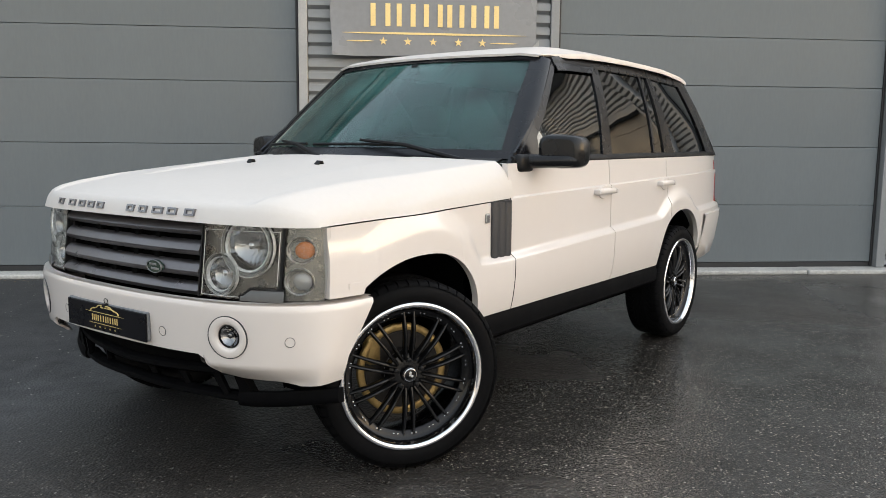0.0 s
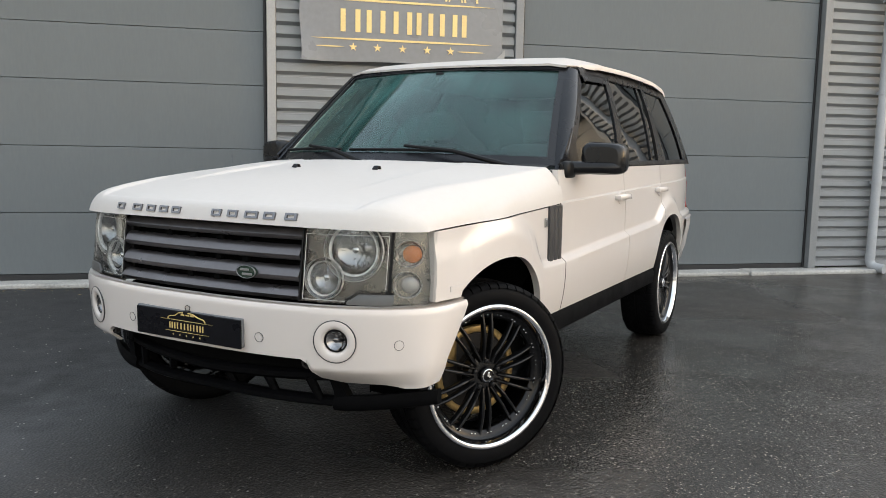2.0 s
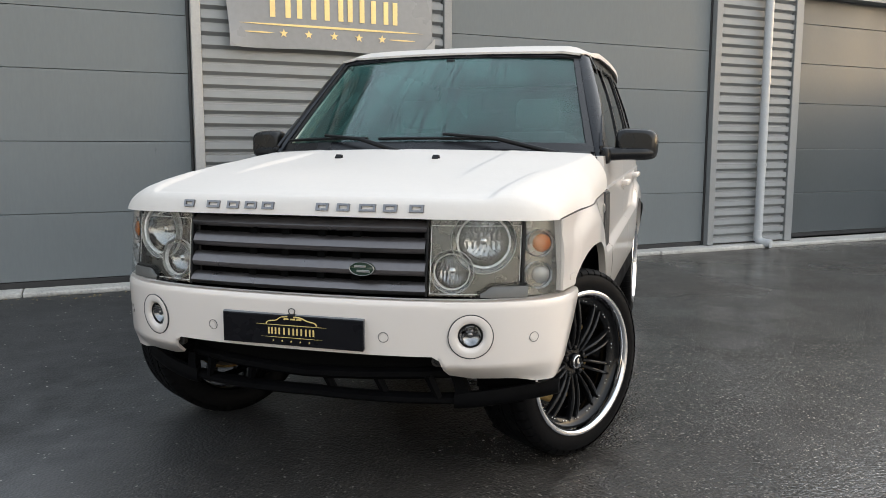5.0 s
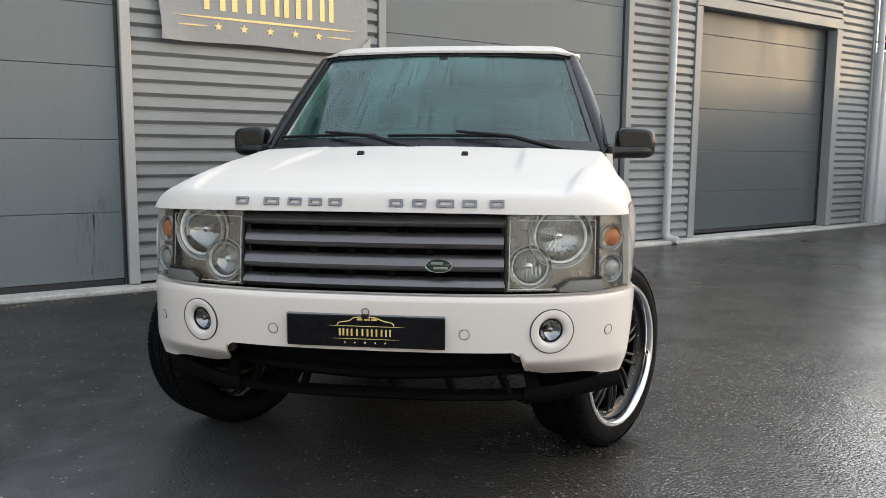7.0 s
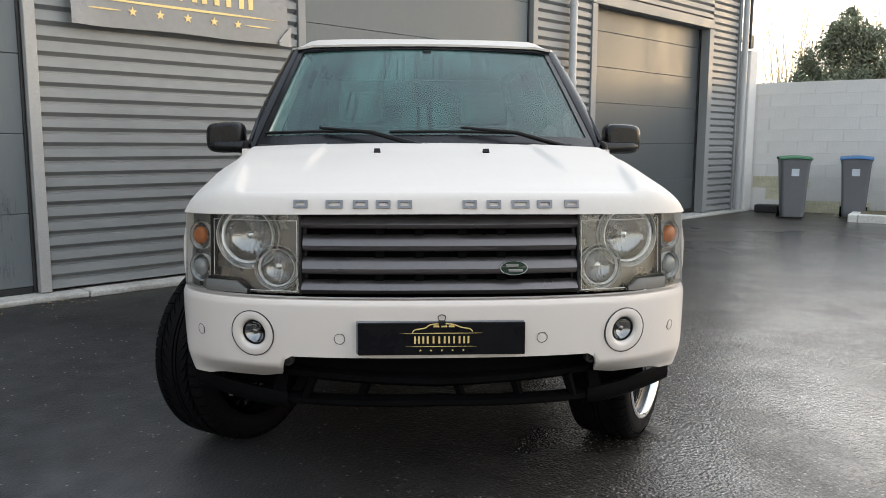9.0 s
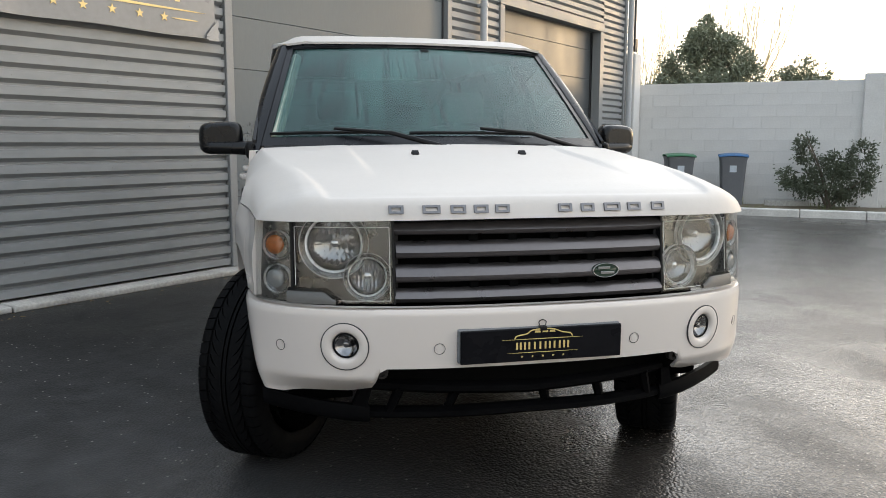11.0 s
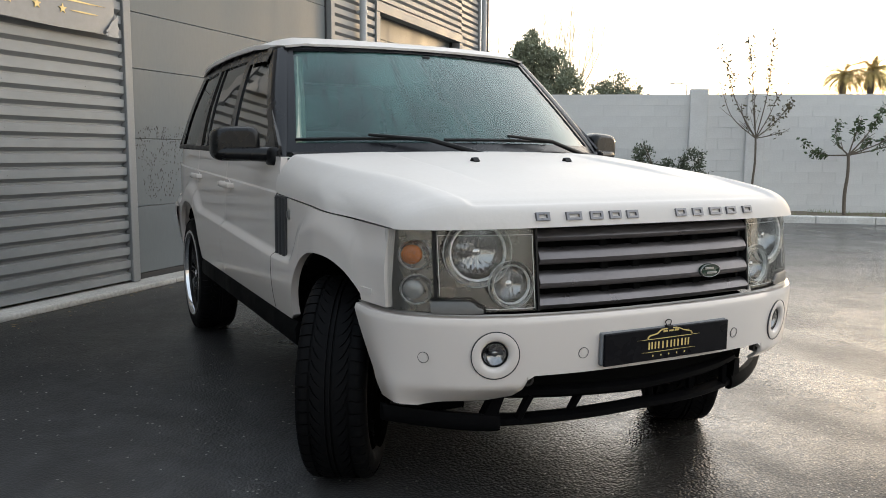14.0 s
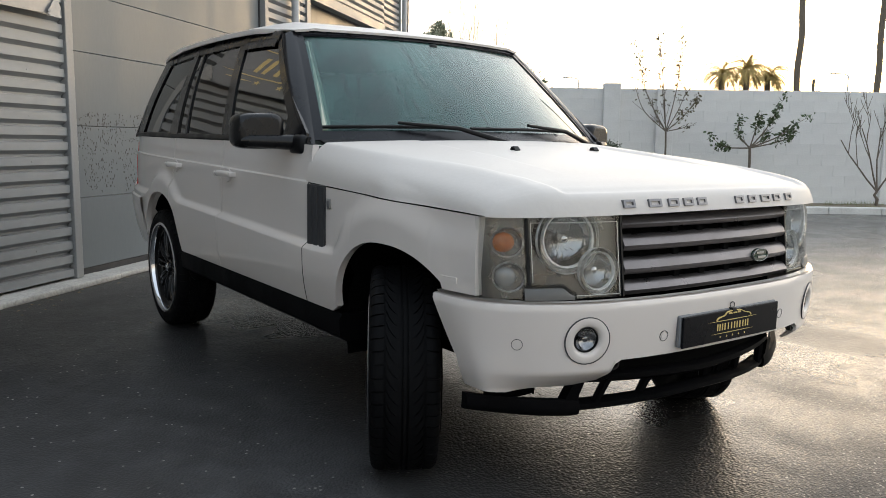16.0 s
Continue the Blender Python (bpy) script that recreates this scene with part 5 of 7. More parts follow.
bm = bmesh.new()
front_bar(bm, -0.528, 0.528, 0.444, 0.120, 0.032, 0.023, rise=0.03)
bar = part("crash_bar", bm, M_BAR, car, "bare black plastic cross bar")
bm = bmesh.new()
front_bar(bm, -0.535, 0.535, 0.367, 0.135, 0.032, 0.020, rise=-0.022)
lip = part("lower_lip", bm, M_BAR, car, "black plastic lower lip")
for x in (-0.43, -0.24, 0.05, 0.25, 0.44):
    part("strut", tubed([(x, bump_y(x) + 0.135, 0.45), (x + 0.03 * (1 if x > 0 else -1), bump_y(x) + 0.16, 0.365)], 0.018, 0.015, 6), M_BAR, lip)
for sg in (1, -1):
    # side end of the lip: a curved strip that hangs below the bumper and meets it at the corner
    bm = bmesh.new()
    grid = []
    for x in steps(0.525, 0.868, 16):
        t = (x - 0.525) / 0.343
        y = lerp(0.205, 0.375, t ** 1.5)
        zt, zb = lerp(0.384, 0.418, t ** 1.2), lerp(0.326, 0.362, t ** 1.3)
        grid.append([(sg * x, y + 0.012, zb), (sg * x, y + 0.002, zb + 0.006), (sg * x, y - 0.004, lerp(zb, zt, 0.5)), (sg * x, y + 0.004, zt), (sg * x, y + 0.026, zt), (sg * x, y + 0.03, zb)])
    sheet(bm, grid, close=True)
    for row in (grid[0], grid[-1]):
        bm.faces.new([bm.verts.new(q) for q in row])
    part("lip_end", bm, M_BAR, lip)
    bm = bmesh.new()
    prism(bm, [(0.530, 0.33), (0.572, 0.333), (0.582, 0.375), (0.555, 0.452), (0.518, 0.452), (0.530, 0.40)], lambda u, v, d: (sg * u, bump_y(u) + 0.150 - 0.2 * (v - 0.36) + d, v), 0.035)
    part("lip_bracket", bm, M_BAR, lip)

# dark sheet added to stand in for the shade in the open recess
bm = bmesh.new()
sheet(bm, [[(x, bump_y(x * 0.9) + off + 0.06 * (x / 0.53) ** 2, z) for x in steps(-0.545, 0.545, 24)] for z, off in ((0.452, 0.128), (0.50, 0.120), (0.56, 0.110), (0.62, 0.10))], 0.008)
part("recess_panel", bm, M_UNDER, car, "dark sheet added for the shade behind the open lower bumper")
part("radiator", boxed((0, 0.36, 0.62), (1.10, 0.05, 0.24), 0.01), M_UNDER, car)
part("fog_backing", boxed((0, 0.30, 0.60), (1.25, 0.06, 0.20), 0.01), M_UNDER, car)

# ---- number plate ----
plate = part("number_plate", boxed((0, 0.006, 0.617), (0.536, 0.008, 0.106), 0.003, None), M_PLATE, car, "black show plate with a gold emblem")
part("plate_carrier", boxed((-0.004, 0.019, 0.620), (0.540, 0.016, 0.1075), 0.004), M_PLATEEDGE, plate, "pale blue-edged plate carrier")


def print_small(parent, mat):
    s, cx, z0, y = 0.098, 0.0, 0.567, 0.0015
    def at(u, v):
        return (cx + u * s * 1.85, z0 + v * s)
    bm = bmesh.new()
    out = [(-0.52, 0.72), (-0.48, 0.82), (-0.30, 0.88), (-0.18, 1.00), (0.16, 1.01), (0.34, 0.90), (0.50, 0.84), (0.54, 0.74)]
    ribbon(bm, [at(p[0], p[1]) for p in spline([(a, b, 0) for a, b in out], 4)], 0.03 * s, y)
    for u in (-0.1, 0.04, 0.17):
        flat(bm, [at(u - 0.055, 0.90), at(u + 0.055, 0.90), at(u + 0.045, 0.97), at(u - 0.045, 0.97)], y, 0.001)
    part("plate_emblem", bm, mat, parent, "gold car outline")
    for z, a, b, h in ((0.70, -0.75, 0.75, 0.012), (0.26, -0.65, 0.65, 0.010)):
        bm = bmesh.new()
        flat(bm, [at(u, v) for u, v in lens_poly(a, b, z, h)], y, 0.001)
        part("plate_line", bm, mat, parent)
    for u, wd in ((-0.44, 0.10), (-0.33, 0.05), (-0.20, 0.15), (0.0, 0.14), (0.17, 0.13), (0.31, 0.05), (0.43, 0.11)):
        bm = bmesh.new()
        for q in ((u,) if wd < 0.06 else (u - wd * 0.34, u + wd * 0.34)):
            flat(bm, [at(q - 0.016, 0.36), at(q + 0.016, 0.36), at(q + 0.016, 0.60), at(q - 0.016, 0.60)], y, 0.001)
        part("plate_bar", bm, mat, parent)
    for u in (-0.38, -0.19, 0.0, 0.19, 0.38):
        bm = bmesh.new()
        flat(bm, star_poly(*at(u, 0.13), 0.045 * s), y, 0.001)
        part("plate_star", bm, mat, parent)


print_small(plate, M_GOLD)
bm = bmesh.new()
box(bm, (0, 0.008, 0.668), (0.024, 0.022, 0.014), 0.002)
tube(bm, spline([(-0.008, 0.008, 0.674), (-0.012, 0.009, 0.688), (0, 0.009, 0.694), (0.012, 0.009, 0.688), (0.008, 0.008, 0.674)], 4), 0.0015, 0.0015, 5)
part("binder_clip", bm, M_BLACK, bumper, "black paper clip that holds the plate")


# ---- upper body: pillars, glass, roof ----
def green_x(y, z):
    """Half width of the glasshouse: leans in towards the roof."""
    t = (z - 1.215) / 0.535
    x = lerp(0.902, 0.742, t) + 0.018 * math.sin(math.pi * min(1, max(0, t)))
    return x - 0.05 * max(0, y - 3.2) ** 2 * 0.6 - 0.06 * max(0, 1.9 - y) ** 2


def on_side(sg, y, z, off=0.0):
    return Vector((sg * (green_x(y, z) + off), y, z))


def strip_side(sg, a, b, off, thick, n=8, across=2):
    """A band on the side between two lines of (y, z)."""
    bm = bmesh.new()
    grid = []
    for i in range(n + 1):
        t = i / n
        p = [lerp(a[0][k], a[-1][k], t) if len(a) == 2 else spline([(q[0], q[1], 0) for q in a], 8)[round(t * 8 * (len(a) - 1))][k] for k in (0, 1)]
        q = [lerp(b[0][k], b[-1][k], t) if len(b) == 2 else spline([(r[0], r[1], 0) for r in b], 8)[round(t * 8 * (len(b) - 1))][k] for k in (0, 1)]
        grid.append([on_side(sg, lerp(p[0], q[0], j / across), lerp(p[1], q[1], j / across), off) for j in range(across + 1)])
    sheet(bm, grid, thick)
    return bm


def belt(y):
    return table(BELT, y)


def rail(y):
    """Height of the windows' upper edge."""
    return table([(1.98, 1.70), (2.2, 1.722), (2.7, 1.738), (3.4, 1.742), (4.0, 1.728)], y)


def roofline(y):
    return table([(1.90, 1.766), (2.05, 1.780), (2.3, 1.804), (2.9, 1.824), (3.55, 1.824), (4.22, 1.792)], y)


def ws_point(u, t, off=0.0):
    """u from -1 to 1 across, t from bottom to top."""
    half = lerp(0.852, 0.692, t)
    x = u * half
    y = lerp(1.225, 1.925, t) + lerp(0.30, 0.125, t) * u * u - 0.012 * math.sin(math.pi * t)
    z = lerp(1.232, 1.756, t) - lerp(0.008, 0.012, t) * u * u
    return Vector((x, y - off * 0.6, z + off * 0.8))



B_BOT, B_TOP = (2.435, 2.555), (2.555, 2.645)
C_BOT, C_TOP = (3.175, 3.30), (3.235, 3.30)
D_BOT, D_TOP = (3.36, 3.54), (3.36, 3.435)
A_FOOT, A_HEAD = 1.405, 1.985
for sg in (1, -1):
    gz = lambda y: belt(y) + 0.022
    # panes, set a little in
    def pane(name, yb0, yt0, yb1, yt1, mat, lab):
        bm = bmesh.new()
        grid = []
        for i in range(9):
            t = i / 8
            yb, yt = lerp(yb0, yb1, t), lerp(yt0, yt1, t)
            zb, zt = gz(yb), rail(yt)
            grid.append([on_side(sg, lerp(yb, yt, j / 6), lerp(zb, zt, j / 6), -0.010) for j in range(7)])
        sheet(bm, grid, 0.004)
        k = part(name, bm, mat, car, lab)
        k.visible_shadow = False
        return k
    pane("front_side_window", 1.60, 2.11, B_BOT[0], B_TOP[0], M_FRONTGLASS, "tinted front side window")
    pane("rear_side_window", B_BOT[1], B_TOP[1], C_BOT[0], C_TOP[0], M_TINT, "dark tinted rear side window")
    pane("vent_window", C_BOT[1] - 0.10, C_TOP[1] - 0.04, D_BOT[0], D_TOP[0], M_TINT, "narrow dark tinted fixed window")
    pane("quarter_window", D_BOT[1], D_TOP[1], 4.30, 3.96, M_TINT, "dark tinted rear quarter window")
    # pillars and rails
    bm, grid = bmesh.new(), []
    for t in [-0.07] + steps(0, 1, 10):
        p = ws_point(sg * 0.995, lerp(-0.02, 1.01, t))
        q = on_side(sg, lerp(1.53, 2.085, t), lerp(belt(1.5), 1.735, t), -0.03 if t < 0 else 0.0)
        mid = p.lerp(q, 0.55) + Vector((sg * 0.012, -0.010, 0.004))
        grid.append([p + Vector((0, 0.02, -0.01)), p + Vector((sg * 0.004, -0.004, 0.004)), p.lerp(mid, 0.5) + Vector((sg * 0.006, -0.006, 0.003)), mid, mid.lerp(q, 0.6) + Vector((sg * 0.004, 0, 0)), q, q + Vector((-sg * 0.03, 0.0, 0))])
    sheet(bm, grid)
    part("a_pillar", bm, M_PILLAR, car, "gloss black windscreen pillar")
    bm = strip_side(sg, [(1.53, belt(1.5)), (2.085, 1.722)], [(1.625, belt(1.6)), (2.125, 1.715)], -0.003, 0.02, 8)
    part("door_frame", bm, M_PILLAR, car)
    bm = bmesh.new()
    sheet(bm, [[on_side(sg, y, z, -0.001) for z in steps(gz(y) - 0.01, lerp(gz(y), 1.70, max(0, (y - 1.5) / 0.6)), 3)] for y in steps(1.53, 1.74, 6)], 0.014)
    part("mirror_panel", bm, M_PILLAR, car, "black triangular mirror panel")
    part("b_pillar", strip_side(sg, [(B_BOT[0], belt(2.43)), (B_TOP[0], rail(2.6) + 0.01)], [(B_BOT[1], belt(2.55)), (B_TOP[1], rail(2.6) + 0.01)], -0.002, 0.03), M_PILLAR, car, "gloss black middle pillar")
    part("c_pillar", strip_side(sg, [(C_BOT[0], belt(3.2)), (C_TOP[0], rail(3.2) + 0.01)], [(C_BOT[0] + 0.035, belt(3.2)), (C_TOP[0] + 0.03, rail(3.2) + 0.01)], -0.002, 0.03), M_PILLAR, car)
    part("c_pillar", strip_side(sg, [(D_BOT[0], belt(3.4)), (D_TOP[0], rail(3.4) + 0.01)], [(D_BOT[1], belt(3.5)), (D_TOP[1], rail(3.4) + 0.01)], 0.0, 0.03), M_PILLAR, car)
    part("d_pillar", strip_side(sg, [(4.30, belt(4.3)), (3.96, rail(3.9) + 0.01)], [(4.53, belt(4.5)), (4.14, rail(4.0) + 0.03)], 0.0, 0.03), M_PILLAR, car, "gloss black rear pillar")
    bm = bmesh.new()
    sheet(bm, [[on_side(sg, y, lerp(rail(y) - 0.004, roofline(y) - 0.012 - 0.022 * smooth(2.45, 2.05, y), j / 3), 0.001 + 0.004 * math.sin(j)) for j in range(4)] for y in steps(2.10, 4.09, 24)], 0.03)
    part("window_rail", bm, M_PILLAR, car, "gloss black rail above the side windows")
    bm = bmesh.new()
    sheet(bm, [[on_side(sg, y, belt(y) + dz, off) for dz, off in ((-0.006, -0.008), (0.004, 0.004), (0.020, 0.004), (0.028, -0.008))] for y in steps(1.50, 4.51, 20)], 0.01)
    part("window_sill_trim", bm, M_BLACK, car, "black strip under the side windows")
    # rain deflector over the front window
    bm = bmesh.new()
    sheet(bm, [[on_side(sg, y, rail(y) + dz, off) for dz, off in ((0.010, 0.003), (-0.012, 0.008), (-0.032, 0.008))] for y in steps(2.11, 2.56, 8)], 0.003)
    part("rain_deflector", bm, M_PILLAR, car, "black plastic rain deflector")

# roof
def roof_z(x, y):
    u = abs(x) / 0.748
    crown = table([(1.90, 1.768), (2.0, 1.796), (2.2, 1.832), (2.6, 1.852), (3.2, 1.853), (3.85, 1.840), (4.16, 1.804), (4.28, 1.755)], y)
    edge = roofline(y) - 0.010
    return lerp(crown, edge, smooth(0.80, 1.0, u) * 0.8 + 0.2 * u ** 4)


bm = bmesh.new()
grid = []
for y in [1.905, 1.92, 1.95, 2.0, 2.08, 2.2, 2.4, 2.7, 3.0, 3.3, 3.6, 3.8, 4.0, 4.14, 4.22, 4.28]:
    row = []
    for u in [-1, -0.985, -0.96, -0.92, -0.86, -0.8, -0.6, -0.3, 0, 0.3, 0.6, 0.8, 0.86, 0.92, 0.96, 0.985, 1]:
        wx = 0.762 - 0.055 * smooth(2.25, 1.9, y) - 0.075 * max(0, y - 3.4) ** 2
        x = u * wx
        yy = y + 0.13 * abs(u) ** 2 * smooth(2.5, 1.9, y) - 0.07 * u * u * smooth(3.97, 4.28, y)
        row.append((x, yy, roof_z(x, y) + (0.003 if abs(u) == 0.86 else 0)))
    # the sides fold down over the window rails
    for e, k in ((0, 0), (-1, 1)):
        x, yy, z = row[e]
        s = math.copysign(1, x)
        f = lerp(0.15, 1, smooth(1.98, 2.2, y))
        for dx, dz in ((0.004, -0.009), (0.003, -0.027)):
            row.insert(0 if k == 0 else len(row), (x + s * dx * f, yy, z + dz * f))
    grid.append(row)
sheet(bm, grid, 0.012)
part("roof", bm, M_WETPAINT, car, "white roof with raised side gutters", sharp=40)

bm = bmesh.new()
sheet(bm, [[ws_point(u, t) for u in steps(-0.985, 0.985, 20)] for t in steps(0.03, 0.965, 12)], 0.004)
screen = part("windscreen", bm, M_WIND, car, "misted windscreen with runs of water")
screen.visible_shadow = False
bm = bmesh.new()
path = [(u, 0.0) for u in steps(-1, 1, 16)] + [(1, t) for t in steps(0.1, 0.9, 8)] + [(u, 1.0) for u in steps(1, -1, 16)] + [(-1, t) for t in steps(0.9, 0.1, 8)]
inner = [(max(-0.958, min(0.958, u)), max(0.075, min(0.962, t))) for u, t in path]
sheet(bm, [[ws_point(*p, 0.004) for p in path], [ws_point(*p, 0.006) for p in inner]], 0.006, close=True)
part("windscreen_border", bm, M_PILLAR, car, "black printed windscreen border")
bm = bmesh.new()
sheet(bm, [[ws_point(u, 1.0) + Vector((0, dy, dz)) for u in steps(-1.02, 1.02, 16)] for dy, dz in ((-0.012, -0.004), (-0.006, 0.010), (0.02, 0.014))], 0.008)
part("header_seal", bm, M_PILLAR, car)
# inner corner post, only where the camera sees it; pale tone includes a reflection
for sg in (1, -1):
    if sg < 0:
        part("pillar_lining", tubed([ws_point(sg * 0.935, 0.10, -0.03), ws_point(sg * 0.93, 0.5, -0.03), ws_point(sg * 0.925, 0.93, -0.03)], 0.031, 0.026, 8), M_TRIM_IN, car, "pale inner pillar lining")
# cowl under the screen
bm = bmesh.new()
sheet(bm, [[Vector((u * 0.835, hood_rear(u * 0.835) - 0.02 + d, 1.222 - 0.010 * u * u + dz)) for u in steps(-1, 1, 20)] for d, dz in ((-0.03, -0.012), (0.01, 0.0), (0.06, 0.006), (0.10, 0.018))], 0.01)
part("cowl", bm, M_BLACK, car, "black plastic cowl below the windscreen")
part("light_sensor", boxed(ws_point(0.012, 0.93, -0.02), (0.05, 0.03, 0.06), 0.012), M_BLACK, car, "small black sensor behind the glass")


def wiper(u0, t0, u1, t1, ub0, ub1, tb):
    w = part("wiper", tubed([ws_point(u0, t0, 0.018), ws_point(lerp(u0, u1, 0.5), lerp(t0, t1, 0.6), 0.045), ws_point(u1, t1, 0.035)], 0.013, 0.007, 8), M_BLACK, car, "black windscreen wiper")
    part("wiper_blade", tubed([ws_point(lerp(ub0, ub1, i / 8), tb(i / 8), 0.014) for i in range(9)], 0.008, 0.007, 6), M_BLACK, w)
    part("wiper_pivot", tubed([ws_point(u0, t0, -0.005), ws_point(u0, t0, 0.03)], 0.018, 0.014, 10), M_BLACK, w)


wiper(0.80, -0.04, 0.18, 0.10, -0.22, 0.50, lambda k: 0.088 + 0.004 * math.sin(math.pi * k))
wiper(-0.02, -0.05, -0.62, 0.10, -0.96, -0.30, lambda k: 0.094 + 0.004 * math.sin(math.pi * k))

# door mirrors: a deep rounded head on a thick arm that runs out below it
def mirror_outline(k, dx=0.0):
    out = []
    for i in range(24):
        a = 2 * math.pi * i / 24
        ca, sa = math.cos(a), math.sin(a)
        px_, pz = math.copysign(abs(ca) ** 0.5, ca), math.copysign(abs(sa) ** 0.5, sa)
        taper = 1 - 0.06 * px_ * (1 if sa > 0 else 0.2)
        out.append((px_ * 0.104 * k + dx, pz * 0.079 * k * taper))
    return out


for sg in (1, -1):
    bm = bmesh.new()
    grid = []
    for y, k in ((1.655, 0.72), (1.660, 0.86), (1.675, 0.95), (1.70, 1.0), (1.745, 1.0), (1.757, 0.965), (1.752, 0.93)):
        grid.append([(sg * (1.036 + u), y + 0.05 * (u - 0.0) / 0.2, 1.264 + v) for u, v in mirror_outline(k)])
    sheet(bm, grid, close=True)
    bm.verts.ensure_lookup_table()
    bm.faces.new(bm.verts[:24])
    mir = part("door_mirror", bm, M_MIRROR, car, "gloss black door mirror")
    bm = bmesh.new()
    bm.faces.new([bm.verts.new((sg * (1.036 + u), 1.749 + 0.05 * u / 0.2, 1.264 + v)) for u, v in mirror_outline(0.93)])
    bmesh.ops.solidify(bm, geom=bm.faces[:], thickness=0.004)
    part("mirror_glass", bm, M_CHROME, mir, "mirror glass")
    bm = bmesh.new()
    grid = []
    for t in steps(0, 1, 8):
        c = Vector((sg * lerp(0.872, 1.12, t), lerp(1.63, 1.70, t), lerp(1.216, 1.222, t)))
        h, d = lerp(0.036, 0.026, t), lerp(0.055, 0.035, t)
        if t > 0.95:
            h, d = h * 0.6, d * 0.6
        grid.append([c + Vector((0, d * math.copysign(abs(math.cos(a)) ** 0.7, math.cos(a)), h * math.copysign(abs(math.sin(a)) ** 0.7, math.sin(a)))) for a in [2 * math.pi * k / 12 for k in range(12)]])
    sheet(bm, grid, close=True)
    bm.verts.ensure_lookup_table()
    bm.faces.new(bm.verts[-12:])
    part("mirror_arm", bm, M_MIRROR, mir)
    part("mirror_foot", boxed((sg * 0.893, 1.585, 1.208), (0.055, 0.14, 0.085), 0.024), M_BLACK, mir)

# tail: closed, with lamps and bumper
bm = bmesh.new()
rows = []
for z in steps(0.60, 1.24, 10):
    row = []
    for u in steps(-1, 1, 24):
        s = abs(u)
        k = (1 - s ** 3.2) ** (1 / 3.2)
        row.append((u * side_x(4.70, z), 4.695 + 0.15 * k, z))
    rows.append(row)
sheet(bm, rows)
part("tailgate", bm, M_PAINT, car)
bm = bmesh.new()
rows = []
for t in steps(0, 1, 8):
    z = lerp(1.24, 1.775, t)
    row = []
    for u in steps(-1, 1, 16):
        k = (1 - abs(u) ** 3.2) ** (1 / 3.2)
        row.append((u * (green_x(4.2, z) - 0.015), lerp(4.53, 4.13, t) + lerp(0.22, 0.10, t) * k, z))
    rows.append(row)
sheet(bm, rows, 0.006)
part("rear_window", bm, M_TINT, car, "dark tinted rear window").visible_shadow = False
bm = bmesh.new()
rows = []
for z, o in ((0.46, -0.10), (0.49, -0.05), (0.60, -0.02), (0.78, 0.006), (0.82, 0.004), (0.835, -0.03)):
    row = []
    for u in steps(-1, 1, 40):
        s = abs(u)
        if s > 0.62:
            k = (1 - s) / 0.38
            y = lerp(3.98 + 0.25 * max(0, (z - 0.60)), 4.68, k)
            x = math.copysign(side_x(min(y, 4.68), 0.7) + 0.012 + o, u)
        else:
            k = (1 - (s / 0.62) ** 3.0) ** (1 / 3.0)
            y = 4.68 + (0.22 + o) * k
            x = u / 0.62 * (side_x(4.68, 0.7) + 0.012 + o)
        row.append((x, y, z))
    rows.append(row)
sheet(bm, rows)
part("rear_bumper", bm, M_PAINT, car, "white rear bumper")
for sg in (1, -1):
    bm = bmesh.new()
    sheet(bm, [[(sg * (side_x(y, z) + 0.003), y, z) for z in steps(0.88, 1.20, 6)] for y in (4.64, 4.675, 4.702)], 0.01)
    part("tail_light", bm, material("red_tail_lens", (0.30, 0.02, 0.02), 0.2, var=0.1, coat=0.5) if sg == 1 else bpy.data.materials["red_tail_lens"], car, "red tail light")

# dark underside and wheel housings; plain boxes fill the inside to block light
part("underbody", boxed((0, 2.9, 0.40), (1.30, 2.9, 0.22), 0.04), M_UNDER, car)
# unseen box added to darken the ground below the nose
part("engine_tray", boxed((0, 1.03, 0.52), (0.96, 0.86, 0.36), 0.04), M_UNDER, car)
part("inner_body", boxed((0, 2.15, 0.72), (1.16, 3.6, 0.45), 0.02), M_UNDER, car)
for y0, arch, name in ((AXLE_F, front_arch, "f"), (AXLE_R - 0.05, rear_arch, "r")):
    for sg in (1, -1):
        bm = bmesh.new()
        rows = []
        for a in steps(-0.25, math.pi + 0.25, 22):
            y, z = y0 - 0.02 - 0.415 * math.cos(a), 0.46 + 0.43 * math.sin(a)
            rows.append([(sg * x, y, z) for x in (0.56, 0.70, 0.76, 0.78 if name == "f" and a < 1.0 else 0.855 if abs(a - math.pi / 2) > 0.9 else 0.90)])
        sheet(bm, rows)
        rows2 = [[(sg * 0.56, y0 - 0.02 - r * math.cos(a), 0.46 + r * math.sin(a)) for r in (0.05, 0.43)] for a in steps(-0.25, math.pi + 0.25, 22)]
        sheet(bm, rows2)
        part("wheel_housing", bm, M_UNDER, car)

# cabin
dash = bmesh.new()
sheet(dash, [[(x, y, z) for x in steps(-0.74, 0.74, 8)] for y, z in ((1.28, 1.17), (1.45, 1.19), (1.72, 1.165), (1.78, 1.10), (1.76, 0.85))], 0.02)
part("dashboard", dash, M_SEAT, car)
bm = bmesh.new()
ring = [(0.38 + 0.185 * math.cos(a), 1.86 + 0.05 * math.sin(a), 1.10 + 0.17 * math.sin(a)) for a in steps(0, 2 * math.pi, 28)]
tube(bm, ring, 0.016, 0.016, 8)
tube(bm, [(0.20, 1.86, 1.10), (0.56, 1.86, 1.10)], 0.014, 0.014, 6)
